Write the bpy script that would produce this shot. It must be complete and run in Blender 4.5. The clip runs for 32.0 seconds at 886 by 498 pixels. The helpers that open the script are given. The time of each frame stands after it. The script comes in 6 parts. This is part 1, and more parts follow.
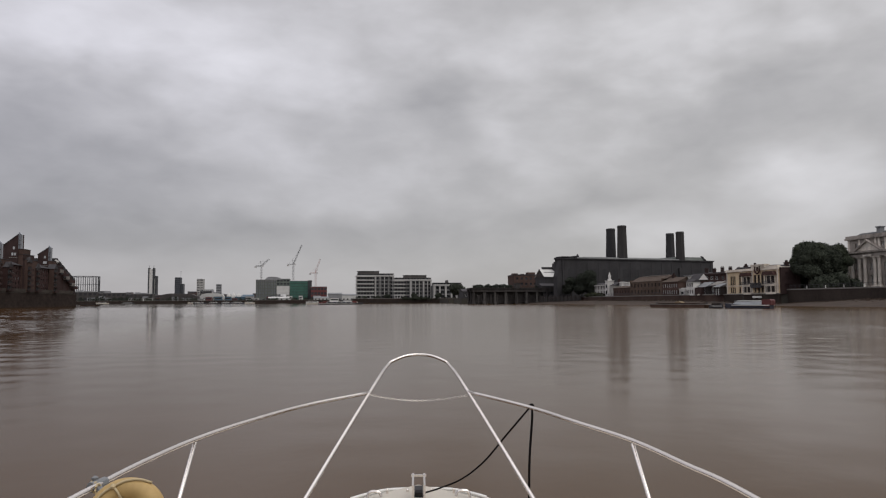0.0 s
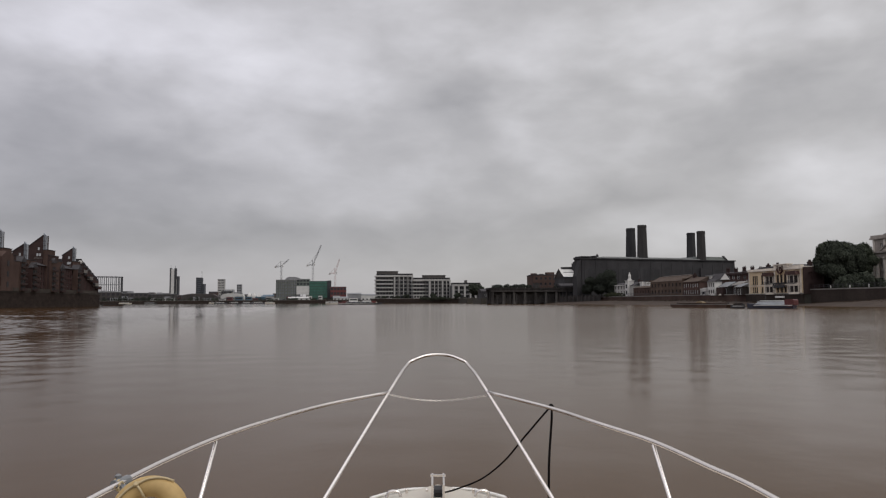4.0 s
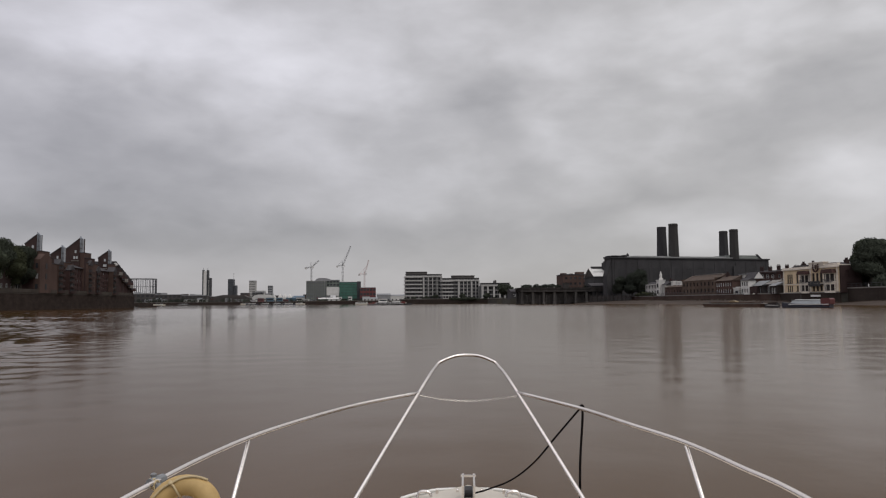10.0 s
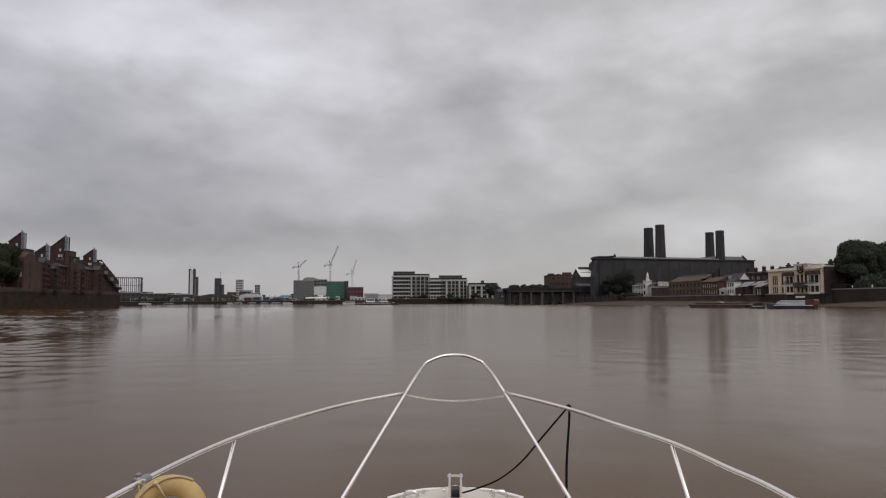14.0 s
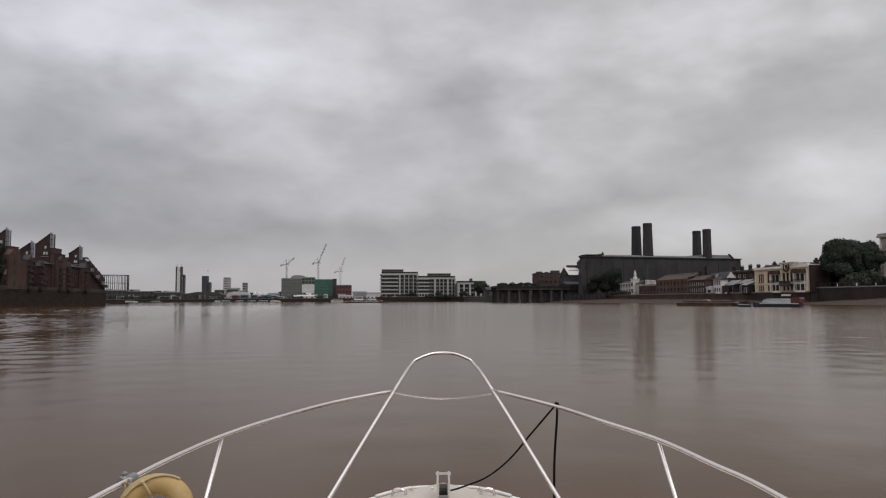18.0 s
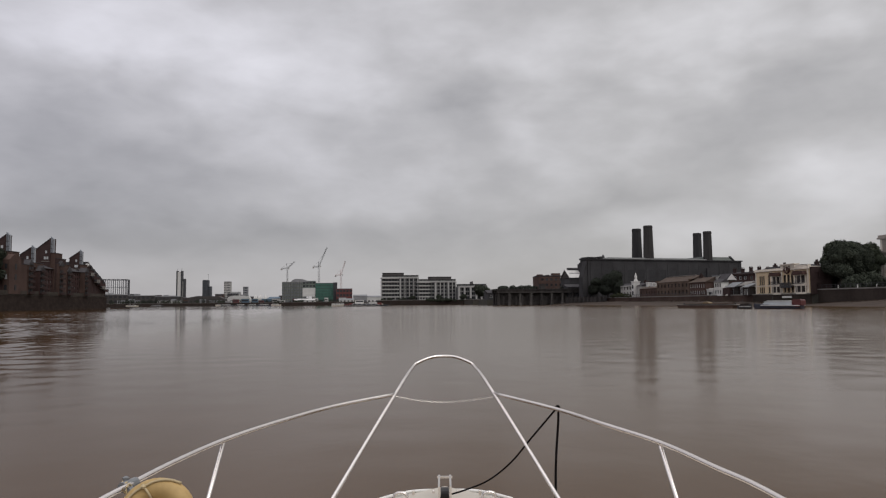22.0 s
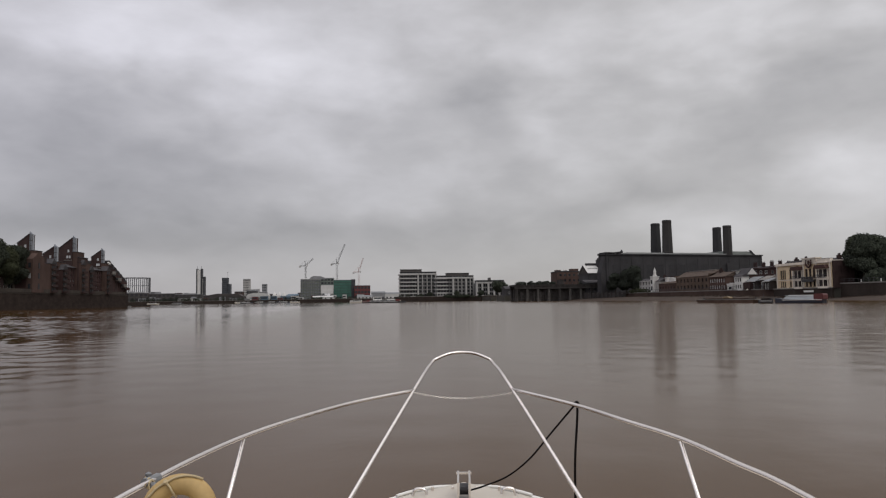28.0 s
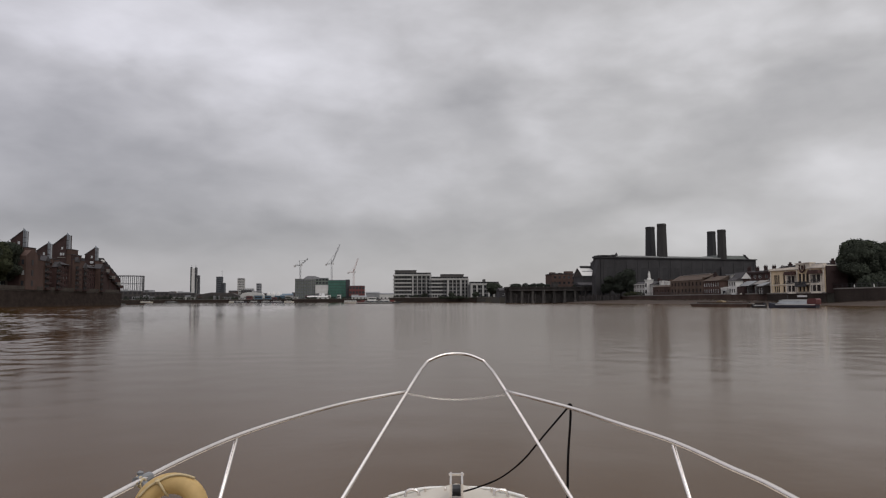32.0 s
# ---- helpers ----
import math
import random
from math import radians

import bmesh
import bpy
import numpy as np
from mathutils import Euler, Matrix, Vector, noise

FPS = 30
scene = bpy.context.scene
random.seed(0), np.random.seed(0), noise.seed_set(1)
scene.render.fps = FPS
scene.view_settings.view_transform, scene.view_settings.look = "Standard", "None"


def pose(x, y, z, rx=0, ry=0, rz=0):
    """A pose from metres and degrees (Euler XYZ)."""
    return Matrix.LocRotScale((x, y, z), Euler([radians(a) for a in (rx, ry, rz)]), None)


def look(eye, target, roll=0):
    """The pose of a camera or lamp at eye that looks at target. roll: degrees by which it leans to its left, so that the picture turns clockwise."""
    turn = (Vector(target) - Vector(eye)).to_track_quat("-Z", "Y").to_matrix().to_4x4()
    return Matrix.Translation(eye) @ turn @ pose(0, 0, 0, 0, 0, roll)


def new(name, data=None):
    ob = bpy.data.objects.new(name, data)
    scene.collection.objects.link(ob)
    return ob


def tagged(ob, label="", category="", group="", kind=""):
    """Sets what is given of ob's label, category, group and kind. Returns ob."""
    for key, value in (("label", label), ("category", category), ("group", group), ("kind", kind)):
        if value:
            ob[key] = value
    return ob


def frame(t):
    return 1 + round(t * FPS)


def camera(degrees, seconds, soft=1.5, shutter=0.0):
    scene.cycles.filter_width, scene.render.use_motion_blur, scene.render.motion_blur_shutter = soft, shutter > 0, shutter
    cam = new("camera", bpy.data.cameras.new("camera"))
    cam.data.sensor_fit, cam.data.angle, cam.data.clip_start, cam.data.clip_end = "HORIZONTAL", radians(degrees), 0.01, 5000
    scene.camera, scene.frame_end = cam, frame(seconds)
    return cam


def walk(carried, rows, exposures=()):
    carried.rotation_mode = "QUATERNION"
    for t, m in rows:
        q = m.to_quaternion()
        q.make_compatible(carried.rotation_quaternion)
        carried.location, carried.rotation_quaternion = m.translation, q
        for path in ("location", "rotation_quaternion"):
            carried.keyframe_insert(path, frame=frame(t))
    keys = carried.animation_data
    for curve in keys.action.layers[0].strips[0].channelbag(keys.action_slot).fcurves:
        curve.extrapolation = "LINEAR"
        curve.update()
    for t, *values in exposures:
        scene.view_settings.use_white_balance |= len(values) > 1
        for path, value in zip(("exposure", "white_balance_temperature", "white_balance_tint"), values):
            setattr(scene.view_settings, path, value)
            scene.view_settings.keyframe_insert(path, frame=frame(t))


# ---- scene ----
cam = camera(62.19, 32.0, soft=1.2)
CAM_X, CAM_Y, CAM_Z = 4.0, 22.0, 2.4
PATH = [
    # seconds, heading to the right, tilt up, roll
    (0, 8.977, 4.071, -0.252),
    (0.5, 8.797, 4.053, -0.291),
    (1, 8.581, 4.048, -0.274),
    (1.5, 8.377, 4.099, -0.345),
    (2, 8.185, 4.057, -0.305),
    (2.5, 8.017, 4.087, -0.265),
    (4.5, 7.297, 4.079, -0.277),
    (5, 7.081, 4.085, -0.302),
    (5.5, 6.889, 4.056, -0.293),
    (6, 6.709, 4.079, -0.357),
    (6.5, 6.493, 4.086, -0.351),
    (7, 6.301, 4.101, -0.359),
    (7.5, 6.013, 4.071, -0.283),
    (8, 5.785, 4.083, -0.269),
    (8.5, 5.533, 4.106, -0.387),
    (9, 5.365, 4.079, -0.543),
    (9.5, 5.293, 4.047, -0.523),
    (10, 5.245, 4.120, -0.479),
    (10.5, 5.269, 4.105, -0.468),
    (11, 5.317, 4.010, -0.395),
    (11.5, 5.437, 4.058, -0.374),
    (12, 5.557, 4.132, -0.455),
    (12.5, 5.713, 4.048, -0.450),
    (13, 5.905, 4.004, -0.392),
    (13.5, 6.049, 4.124, -0.327),
    (14, 6.193, 4.106, -0.289),
    (14.5, 6.361, 3.980, -0.313),
    (15, 6.541, 4.070, -0.364),
    (15.5, 6.769, 4.121, -0.316),
    (17.5, 7.177, 4.010, -0.352),
    (18, 7.093, 3.946, -0.255),
    (18.5, 7.021, 4.065, -0.317),
    (19, 6.949, 4.025, -0.514),
    (19.5, 6.913, 3.913, -0.585),
    (20, 6.865, 4.002, -0.552),
    (20.5, 6.889, 4.170, -0.447),
    (21, 6.913, 3.929, -0.525),
    (21.5, 6.973, 3.854, -0.508),
    (22, 7.057, 4.195, -0.473),
    (22.5, 7.141, 4.120, -0.533),
    (23, 7.165, 3.830, -0.450),
    (23.5, 7.165, 4.056, -0.341),
    (24, 7.107, 4.113, -0.451),
    (24.5, 7.030, 3.858, -0.473),
    (25, 6.902, 3.987, -0.412),
    (25.5, 6.738, 4.074, -0.376),
    (27.5, 5.868, 4.021, -0.641),
    (28, 5.688, 3.921, -0.789),
    (28.5, 5.490, 3.954, -0.948),
    (29, 5.355, 4.082, -0.924),
    (29.5, 5.319, 3.918, -0.718),
    (30, 5.382, 3.949, -0.838),
    (30.5, 5.535, 4.026, -0.790),
    (31, 5.724, 3.959, -0.484),
    (31.5, 5.913, 3.918, -0.278),
    (32, 6.075, 4.009, -0.209),
]


def eye_row(t, turn, tilt, roll):
    a, b = radians(turn), radians(tilt)
    way = Vector((math.sin(a) * math.cos(b), math.cos(a) * math.cos(b), math.sin(b)))
    eye = Vector((CAM_X, CAM_Y, CAM_Z))
    return t, look(eye, eye + way * 100, roll)


walk(cam, [eye_row(*row) for row in PATH], exposures=[(0, 0.0), (32, 0.0)])

# ---- sky, sun ----
world = bpy.data.worlds.new("overcast_sky")
scene.world = world
world.use_nodes = True
wn, wl = world.node_tree.nodes, world.node_tree.links
wn.clear()


def wnode(kind, **values):
    n = wn.new(kind)
    for key, value in values.items():
        n.inputs[key.replace("_", " ")].default_value = value
    return n


def wmath(op, a, b=None, c=None):
    n = wn.new("ShaderNodeMath")
    n.operation = op
    for i, v in enumerate((a, b, c)):
        if v is None:
            continue
        if isinstance(v, (int, float)):
            n.inputs[i].default_value = v
        else:
            wl.new(v, n.inputs[i])
    return n.outputs[0]


def build_sky():
    """An overcast cloud deck seen in perspective over a clear-sky base."""
    out = wn.new("ShaderNodeOutputWorld")
    back = wn.new("ShaderNodeBackground")
    nish = wn.new("ShaderNodeTexSky")
    nish.sky_type, nish.sun_disc = "NISHITA", False
    nish.sun_elevation, nish.sun_rotation = radians(38), radians(150)
    coord = wn.new("ShaderNodeTexCoord")
    sep = wn.new("ShaderNodeSeparateXYZ")
    wl.new(coord.outputs["Generated"], sep.inputs[0])
    x, y, z = sep.outputs
    flat = wn.new("ShaderNodeCombineXYZ")
    wl.new(x, flat.inputs[0])
    wl.new(y, flat.inputs[1])
    wl.new(wmath("MULTIPLY", z, 2.1), flat.inputs[2])

    def clouds(scale, detail, rough, seed, warp):
        n = wnode("ShaderNodeTexNoise", Scale=scale, Detail=detail, Roughness=rough, Distortion=warp)
        move = wn.new("ShaderNodeVectorMath")
        move.operation = "ADD"
        move.inputs[1].default_value = (seed, seed * 0.7, seed * 0.3)
        wl.new(flat.outputs[0], move.inputs[0])
        wl.new(move.outputs[0], n.inputs["Vector"])
        return n.outputs["Fac"]

    big = clouds(3.0, 2, 0.45, 3.1, 0.0)
    mid = clouds(7.5, 3, 0.45, 7.7, 0.2)
    fine = clouds(14.0, 5, 0.52, 1.4, 0.2)
    warp = clouds(6.0, 3, 0.5, 11.3, 0.0)
    tone = wmath("MULTIPLY_ADD", wmath("SUBTRACT", big, 0.5), 0.22, 0.515)
    tone = wmath("MULTIPLY_ADD", wmath("SUBTRACT", mid, 0.5), 0.26, tone)
    tone = wmath("MULTIPLY_ADD", wmath("SUBTRACT", fine, 0.5), 0.24, tone)
    # bearing and height of the view, bent a little so that no swell of the cloud is regular
    bearing = wmath("ADD", wmath("ARCTAN2", x, y), wmath("MULTIPLY", wmath("SUBTRACT", warp, 0.5), 0.16))
    height = wmath("ADD", wmath("ARCSINE", z), wmath("MULTIPLY", wmath("SUBTRACT", mid, 0.5), 0.09))

    def swell(turn, rise, wide, tall, amount):
        """A darker or lighter swell of the cloud: bearing, height and half sizes in degrees."""
        nonlocal tone
        a = wmath("DIVIDE", wmath("SUBTRACT", bearing, radians(turn)), radians(wide))
        b = wmath("DIVIDE", wmath("SUBTRACT", height, radians(rise)), radians(tall))
        d = wmath("SQRT", wmath("ADD", wmath("MULTIPLY", a, a), wmath("MULTIPLY", b, b)))
        ramp = wn.new("ShaderNodeMapRange")
        ramp.interpolation_type = "SMOOTHSTEP"
        ramp.inputs["From Min"].default_value, ramp.inputs["From Max"].default_value = 1.15, 0.1
        ramp.inputs["To Min"].default_value, ramp.inputs["To Max"].default_value = 0.0, 1.0
        wl.new(d, ramp.inputs["Value"])
        tone = wmath("MULTIPLY_ADD", ramp.outputs[0], amount, tone)

    for row in (
        (33.4, 15.2, 9.1, 5.9, -0.13),
        (28.2, 10.9, 5.5, 3.2, -0.10),
        (20.3, 16.2, 6.8, 4.5, -0.03),
        (8.6, 14.8, 5.9, 3.9, -0.16),
        (1.0, 12.2, 5.0, 3.2, -0.09),
        (-12.7, 9.4, 6.8, 3.9, -0.17),
        (-20.5, 12.3, 9.1, 5.9, -0.15),
        (-16.1, 5.1, 14.5, 3.0, -0.24),
        (0.6, 4.8, 14.5, 2.7, -0.17),
        (16.4, 6.5, 6.8, 2.3, -0.15),
        (22.2, 8.6, 5.5, 2.7, -0.08),
        (11.6, 9.8, 4.5, 2.3, -0.10),
        (-24.2, 7.1, 7.7, 3.6, -0.13),
        (-14.5, 19.0, 10.9, 5.5, 0.17),
        (-24.6, 18.0, 6.4, 4.5, 0.09),
        (15.2, 18.4, 5.9, 3.6, 0.13),
        (26.3, 19.6, 7.7, 4.1, 0.16),
        (33.9, 19.6, 7.7, 3.2, 0.10),
        (35.5, 7.8, 5.9, 4.5, 0.24),
        (13.0, 13.9, 3.2, 2.0, 0.06),
        (-4.4, 17.8, 9.1, 4.1, 0.07),
        (25.7, 5.1, 9.5, 2.5, 0.20),
        (-19.4, 2.6, 6.8, 1.5, 0.08),
        (5.4, 9.0, 5.9, 2.7, 0.03),
        (-6.5, 12.9, 5.0, 2.7, 0.04),
        (32.2, 10.2, 4.1, 2.0, 0.12),
    ):
        swell(*row)
    ramp = wn.new("ShaderNodeValToRGB")
    e = ramp.color_ramp.elements
    e[0].position, e[0].color = 0.18, (0.270, 0.265, 0.272, 1)
    e[1].position, e[1].color = 0.85, (0.81, 0.80, 0.83, 1)
    m = ramp.color_ramp.elements.new(0.5)
    m.color = (0.500, 0.490, 0.497, 1)
    wl.new(tone, ramp.inputs[0])
    # the deck thickens towards the skyline and is a little warmer there
    low = wn.new("ShaderNodeMapRange")
    low.inputs["From Min"].default_value, low.inputs["From Max"].default_value = 0.0, 0.26
    low.inputs["To Min"].default_value, low.inputs["To Max"].default_value = 0.62, 0.0
    wl.new(z, low.inputs["Value"])
    mix = wn.new("ShaderNodeMix")
    mix.data_type = "RGBA"
    wl.new(low.outputs[0], mix.inputs["Factor"])
    wl.new(ramp.outputs[0], mix.inputs["A"])
    mix.inputs["B"].default_value = (0.340, 0.325, 0.317, 1)
    thin = wn.new("ShaderNodeMix")
    thin.data_type = "RGBA"
    thin.inputs["Factor"].default_value = 0.006
    wl.new(mix.outputs["Result"], thin.inputs["A"])
    wl.new(nish.outputs[0], thin.inputs["B"])
    # cooler cloud over the far bank
    cool = wn.new("ShaderNodeMapRange")
    cool.inputs["From Min"].default_value, cool.inputs["From Max"].default_value = -0.45, 0.35
    cool.inputs["To Min"].default_value, cool.inputs["To Max"].default_value = 1.0, 0.0
    wl.new(x, cool.inputs["Value"])
    tint = wn.new("ShaderNodeMix")
    tint.data_type, tint.blend_type = "RGBA", "MULTIPLY"
    tint.inputs["B"].default_value = (0.990, 0.990, 1.045, 1)
    wl.new(cool.outputs[0], tint.inputs["Factor"])
    wl.new(thin.outputs["Result"], tint.inputs["A"])
    wl.new(tint.outputs["Result"], back.inputs["Color"])
    # an overcast sky is brightest overhead
    high = wn.new("ShaderNodeMapRange")
    high.interpolation_type = "SMOOTHSTEP"
    high.inputs["From Min"].default_value, high.inputs["From Max"].default_value = 0.40, 0.95
    high.inputs["To Min"].default_value, high.inputs["To Max"].default_value = 1.0, 2.3
    wl.new(z, high.inputs["Value"])
    wl.new(high.outputs[0], back.inputs["Strength"])
    wl.new(back.outputs[0], out.inputs["Surface"])


build_sky()
sun = new("sun", bpy.data.lights.new("sun", "SUN"))
sun.data.energy, sun.data.angle, sun.data.color = 0.9, radians(40), (1.0, 0.97, 0.93)
sun.matrix_world = look((0, 0, 100), (-60, 100, -60))


# ---- materials ----
def material(name, colour, rough=0.8, vary=0.25, size=1.0, fine=12.0, bump=0.0, metal=0.0, spec=0.4, streak=1.0, each=0.0):
    """A surface with broad stains and fine grain; streak stretches the stains downwards; each varies it from piece to piece."""
    m = bpy.data.materials.new(name)
    m.use_nodes = True
    n, l = m.node_tree.nodes, m.node_tree.links
    b = n["Principled BSDF"]
    b.inputs["Roughness"].default_value = rough
    b.inputs["Metallic"].default_value = metal
    b.inputs["Specular IOR Level"].default_value = spec
    tc = n.new("ShaderNodeTexCoord")
    mp = n.new("ShaderNodeMapping")
    mp.inputs["Scale"].default_value = (1, 1, 1 / streak)
    l.new(tc.outputs["Object"], mp.inputs["Vector"])
    a = n.new("ShaderNodeTexNoise")
    a.inputs["Scale"].default_value, a.inputs["Detail"].default_value = 1 / size, 4
    c = n.new("ShaderNodeTexNoise")
    c.inputs["Scale"].default_value, c.inputs["Detail"].default_value = fine, 3
    l.new(mp.outputs[0], a.inputs["Vector"])
    l.new(tc.outputs["Object"], c.inputs["Vector"])
    add = n.new("ShaderNodeMath")
    add.operation = "MULTIPLY_ADD"
    l.new(c.outputs["Fac"], add.inputs[0])
    add.inputs[1].default_value = 0.5
    l.new(a.outputs["Fac"], add.inputs[2])
    last = add.outputs[0]
    if each:
        info = n.new("ShaderNodeObjectInfo")
        more = n.new("ShaderNodeMath")
        more.operation = "MULTIPLY_ADD"
        l.new(info.outputs["Random"], more.inputs[0])
        more.inputs[1].default_value = each
        l.new(last, more.inputs[2])
        last = more.outputs[0]
    r = n.new("ShaderNodeMapRange")
    r.inputs["From Min"].default_value, r.inputs["From Max"].default_value = 0.45, 1.05 + each
    r.inputs["To Min"].default_value, r.inputs["To Max"].default_value = 1 - vary, 1 + vary
    l.new(last, r.inputs["Value"])
    mul = n.new("ShaderNodeVectorMath")
    mul.operation = "SCALE"
    mul.inputs[0].default_value = colour
    l.new(r.outputs[0], mul.inputs["Scale"])
    l.new(mul.outputs[0], b.inputs["Base Color"])
    if bump:
        bp = n.new("ShaderNodeBump")
        bp.inputs["Strength"].default_value, bp.inputs["Distance"].default_value = 0.6, bump
        l.new(c.outputs["Fac"], bp.inputs["Height"])
        l.new(bp.outputs[0], b.inputs["Normal"])
    return m


def water_material():
    """Silty brown river water: murky body colour, glossy rippled skin with calm and ruffled reaches."""
    m = bpy.data.materials.new("silty_river_water")
    m.use_nodes = True
    n, l = m.node_tree.nodes, m.node_tree.links
    b = n["Principled BSDF"]
    b.inputs["IOR"].default_value = 1.172
    tc = n.new("ShaderNodeTexCoord")

    def noise(scale, detail, stretch=(1, 1, 1), rough=0.55):
        mp = n.new("ShaderNodeMapping")
        mp.inputs["Scale"].default_value = stretch
        l.new(tc.outputs["Object"], mp.inputs["Vector"])
        t = n.new("ShaderNodeTexNoise")
        t.inputs["Scale"].default_value, t.inputs["Detail"].default_value, t.inputs["Roughness"].default_value = scale, detail, rough
        l.new(mp.outputs[0], t.inputs["Vector"])
        return t.outputs["Fac"]

    silt = noise(0.05, 4)
    mix = n.new("ShaderNodeMix")
    mix.data_type = "RGBA"
    mix.inputs["A"].default_value = (0.054, 0.0262, 0.0062, 1)
    mix.inputs["B"].default_value = (0.068, 0.0340, 0.0090, 1)
    l.new(silt, mix.inputs["Factor"])
    l.new(mix.outputs["Result"], b.inputs["Base Color"])
    ruffle = n.new("ShaderNodeMapRange")
    ruffle.inputs["From Min"].default_value, ruffle.inputs["From Max"].default_value = 0.42, 0.70
    ruffle.inputs["To Min"].default_value, ruffle.inputs["To Max"].default_value = 0.06, 0.36
    l.new(noise(0.018, 3, (1, 0.6, 1)), ruffle.inputs["Value"])
    # livelier chop towards the banks
    sep = n.new("ShaderNodeSeparateXYZ")
    l.new(tc.outputs["Object"], sep.inputs[0])
    off = n.new("ShaderNodeMath")
    off.operation = "SUBTRACT"
    l.new(sep.outputs[0], off.inputs[0])
    off.inputs[1].default_value = 12.0
    side = n.new("ShaderNodeMath")
    side.operation = "ABSOLUTE"
    l.new(off.outputs[0], side.inputs[0])
    chop = n.new("ShaderNodeMapRange")
    chop.inputs["From Min"].default_value, chop.inputs["From Max"].default_value = 15, 40
    chop.inputs["To Min"].default_value, chop.inputs["To Max"].default_value = 0.0, 0.9
    l.new(side.outputs[0], chop.inputs["Value"])
    crisp = n.new("ShaderNodeMapRange")
    crisp.inputs["From Min"].default_value, crisp.inputs["From Max"].default_value = -22.0, -4.0
    crisp.inputs["To Min"].default_value, crisp.inputs["To Max"].default_value = 0.055, 0.16
    l.new(sep.outputs[0], crisp.inputs["Value"])
    l.new(crisp.outputs[0], b.inputs["Roughness"])
    rough = n.new("ShaderNodeMath")
    rough.operation = "MULTIPLY_ADD"
    l.new(chop.outputs[0], rough.inputs[0])
    clump = n.new("ShaderNodeMapRange")
    clump.inputs["From Min"].default_value, clump.inputs["From Max"].default_value = 0.36, 0.66
    clump.inputs["To Min"].default_value, clump.inputs["To Max"].default_value = 0.10, 0.95
    l.new(noise(0.045, 4, (1, 0.45, 1)), clump.inputs["Value"])
    l.new(clump.outputs[0], rough.inputs[1])
    l.new(ruffle.outputs[0], rough.inputs[2])
    normal = None
    for scale, detail, distance, strength in ((0.12, 2, 0.30, 0.2), (0.34, 3, 0.14, 0.6), (0.9, 3, 0.08, 0.7), (3.5, 3, 0.016, 0.6)):
        bp = n.new("ShaderNodeBump")
        bp.inputs["Distance"].default_value = distance
        k = n.new("ShaderNodeMath")
        k.operation = "MULTIPLY"
        k.inputs[1].default_value = strength
        l.new(rough.outputs[0], k.inputs[0])
        l.new(k.outputs[0], bp.inputs["Strength"])
        l.new(noise(scale, detail, (1.4, 1.0, 1)), bp.inputs["Height"])
        if normal:
            l.new(normal, bp.inputs["Normal"])
        normal = bp.outputs[0]
    l.new(normal, b.inputs["Normal"])
    return m


WATER = water_material()
MUD = material("wet_mud", (0.050, 0.037, 0.029), 0.85, 0.4, 5, 1.2, 0.05, streak=1, spec=0.15)
LAND = material("bank_ground", (0.048, 0.044, 0.036), 0.95, 0.3, 12, 1.0)
# Distance haze is put into the lifted base colours of dark walls, slate, timber.
WALL_DARK = material("weathered_river_wall", (0.0391, 0.0305, 0.0261), 0.9, 0.35, 5, 1.5, 0.02, spec=0.12)
WALL_BROWN = material("brick_river_wall", (0.0660, 0.0440, 0.0363), 0.9, 0.4, 4, 3.0, 0.02, streak=2, spec=0.12)
WALL_NORTH = material("brown_stained_river_wall", (0.034, 0.0245, 0.0205), 0.9, 0.45, 3, 1.5, 0.02, streak=0.5, spec=0.12)
MUD_DARK = material("dark_wet_mud", (0.0432, 0.0312, 0.0240), 0.9, 0.4, 4, 2.0, 0.03, spec=0.1)
PIER_PALE = material("bleached_pier_column", (0.105, 0.098, 0.092), 0.9, 0.4, 1.5, 4, streak=3, spec=0.12)
PIER_GREY = material("weathered_pier_timber", (0.0560, 0.0515, 0.0493), 0.9, 0.4, 1.5, 4, streak=3, spec=0.12)
PARAPET = material("stained_promenade_stone", (0.058, 0.049, 0.042), 0.9, 0.35, 3, 2, streak=2, spec=0.12)
BRICK_GREY = material("greyed_brick", (0.060, 0.052, 0.049), 0.9, 0.3, 3, 5, spec=0.12)
DEPOT = material("dark_grey_sheeting", (0.058, 0.051, 0.048), 0.8, 0.25, 5)
COPING = material("stone_coping", (0.18, 0.165, 0.15), 0.85, 0.3, 2)
PORTLAND = material("weathered_portland_stone", (0.66, 0.60, 0.53), 0.85, 0.42, 1.6, 3.0, 0.01, streak=4)
PORTLAND_DARK = material("soot_stained_stone", (0.30, 0.265, 0.235), 0.9, 0.5, 2.0, 3.0, streak=3)
LEAD = material("grey_lead_roof", (0.17, 0.175, 0.18), 0.6, 0.2, 3)
SLATE = material("dark_slate", (0.0585, 0.0546, 0.0572), 0.9, 0.3, 2, 6, spec=0.12)
TILE_BROWN = material("brown_roof_tiles", (0.083, 0.063, 0.052), 0.95, 0.3, 2, 6, spec=0.1)
CREAM = material("cream_stucco", (0.60, 0.475, 0.315), 0.8, 0.22, 2.5, 4, streak=2)
CREAM_TRIM = material("pale_cream_trim", (0.64, 0.58, 0.50), 0.75, 0.22, 2)
BRICK_RED = material("dark_red_brick", (0.054, 0.032, 0.030), 0.9, 0.32, 2.5, 5, 0.01, spec=0.12)
BRICK_DEEP = material("shaded_brown_brick", (0.0492, 0.0324, 0.0306), 0.9, 0.32, 2.5, 5, spec=0.12)
BRICK_BROWN = material("brown_stock_brick", (0.100, 0.071, 0.055), 0.9, 0.3, 3, 5, streak=1.5, spec=0.12)
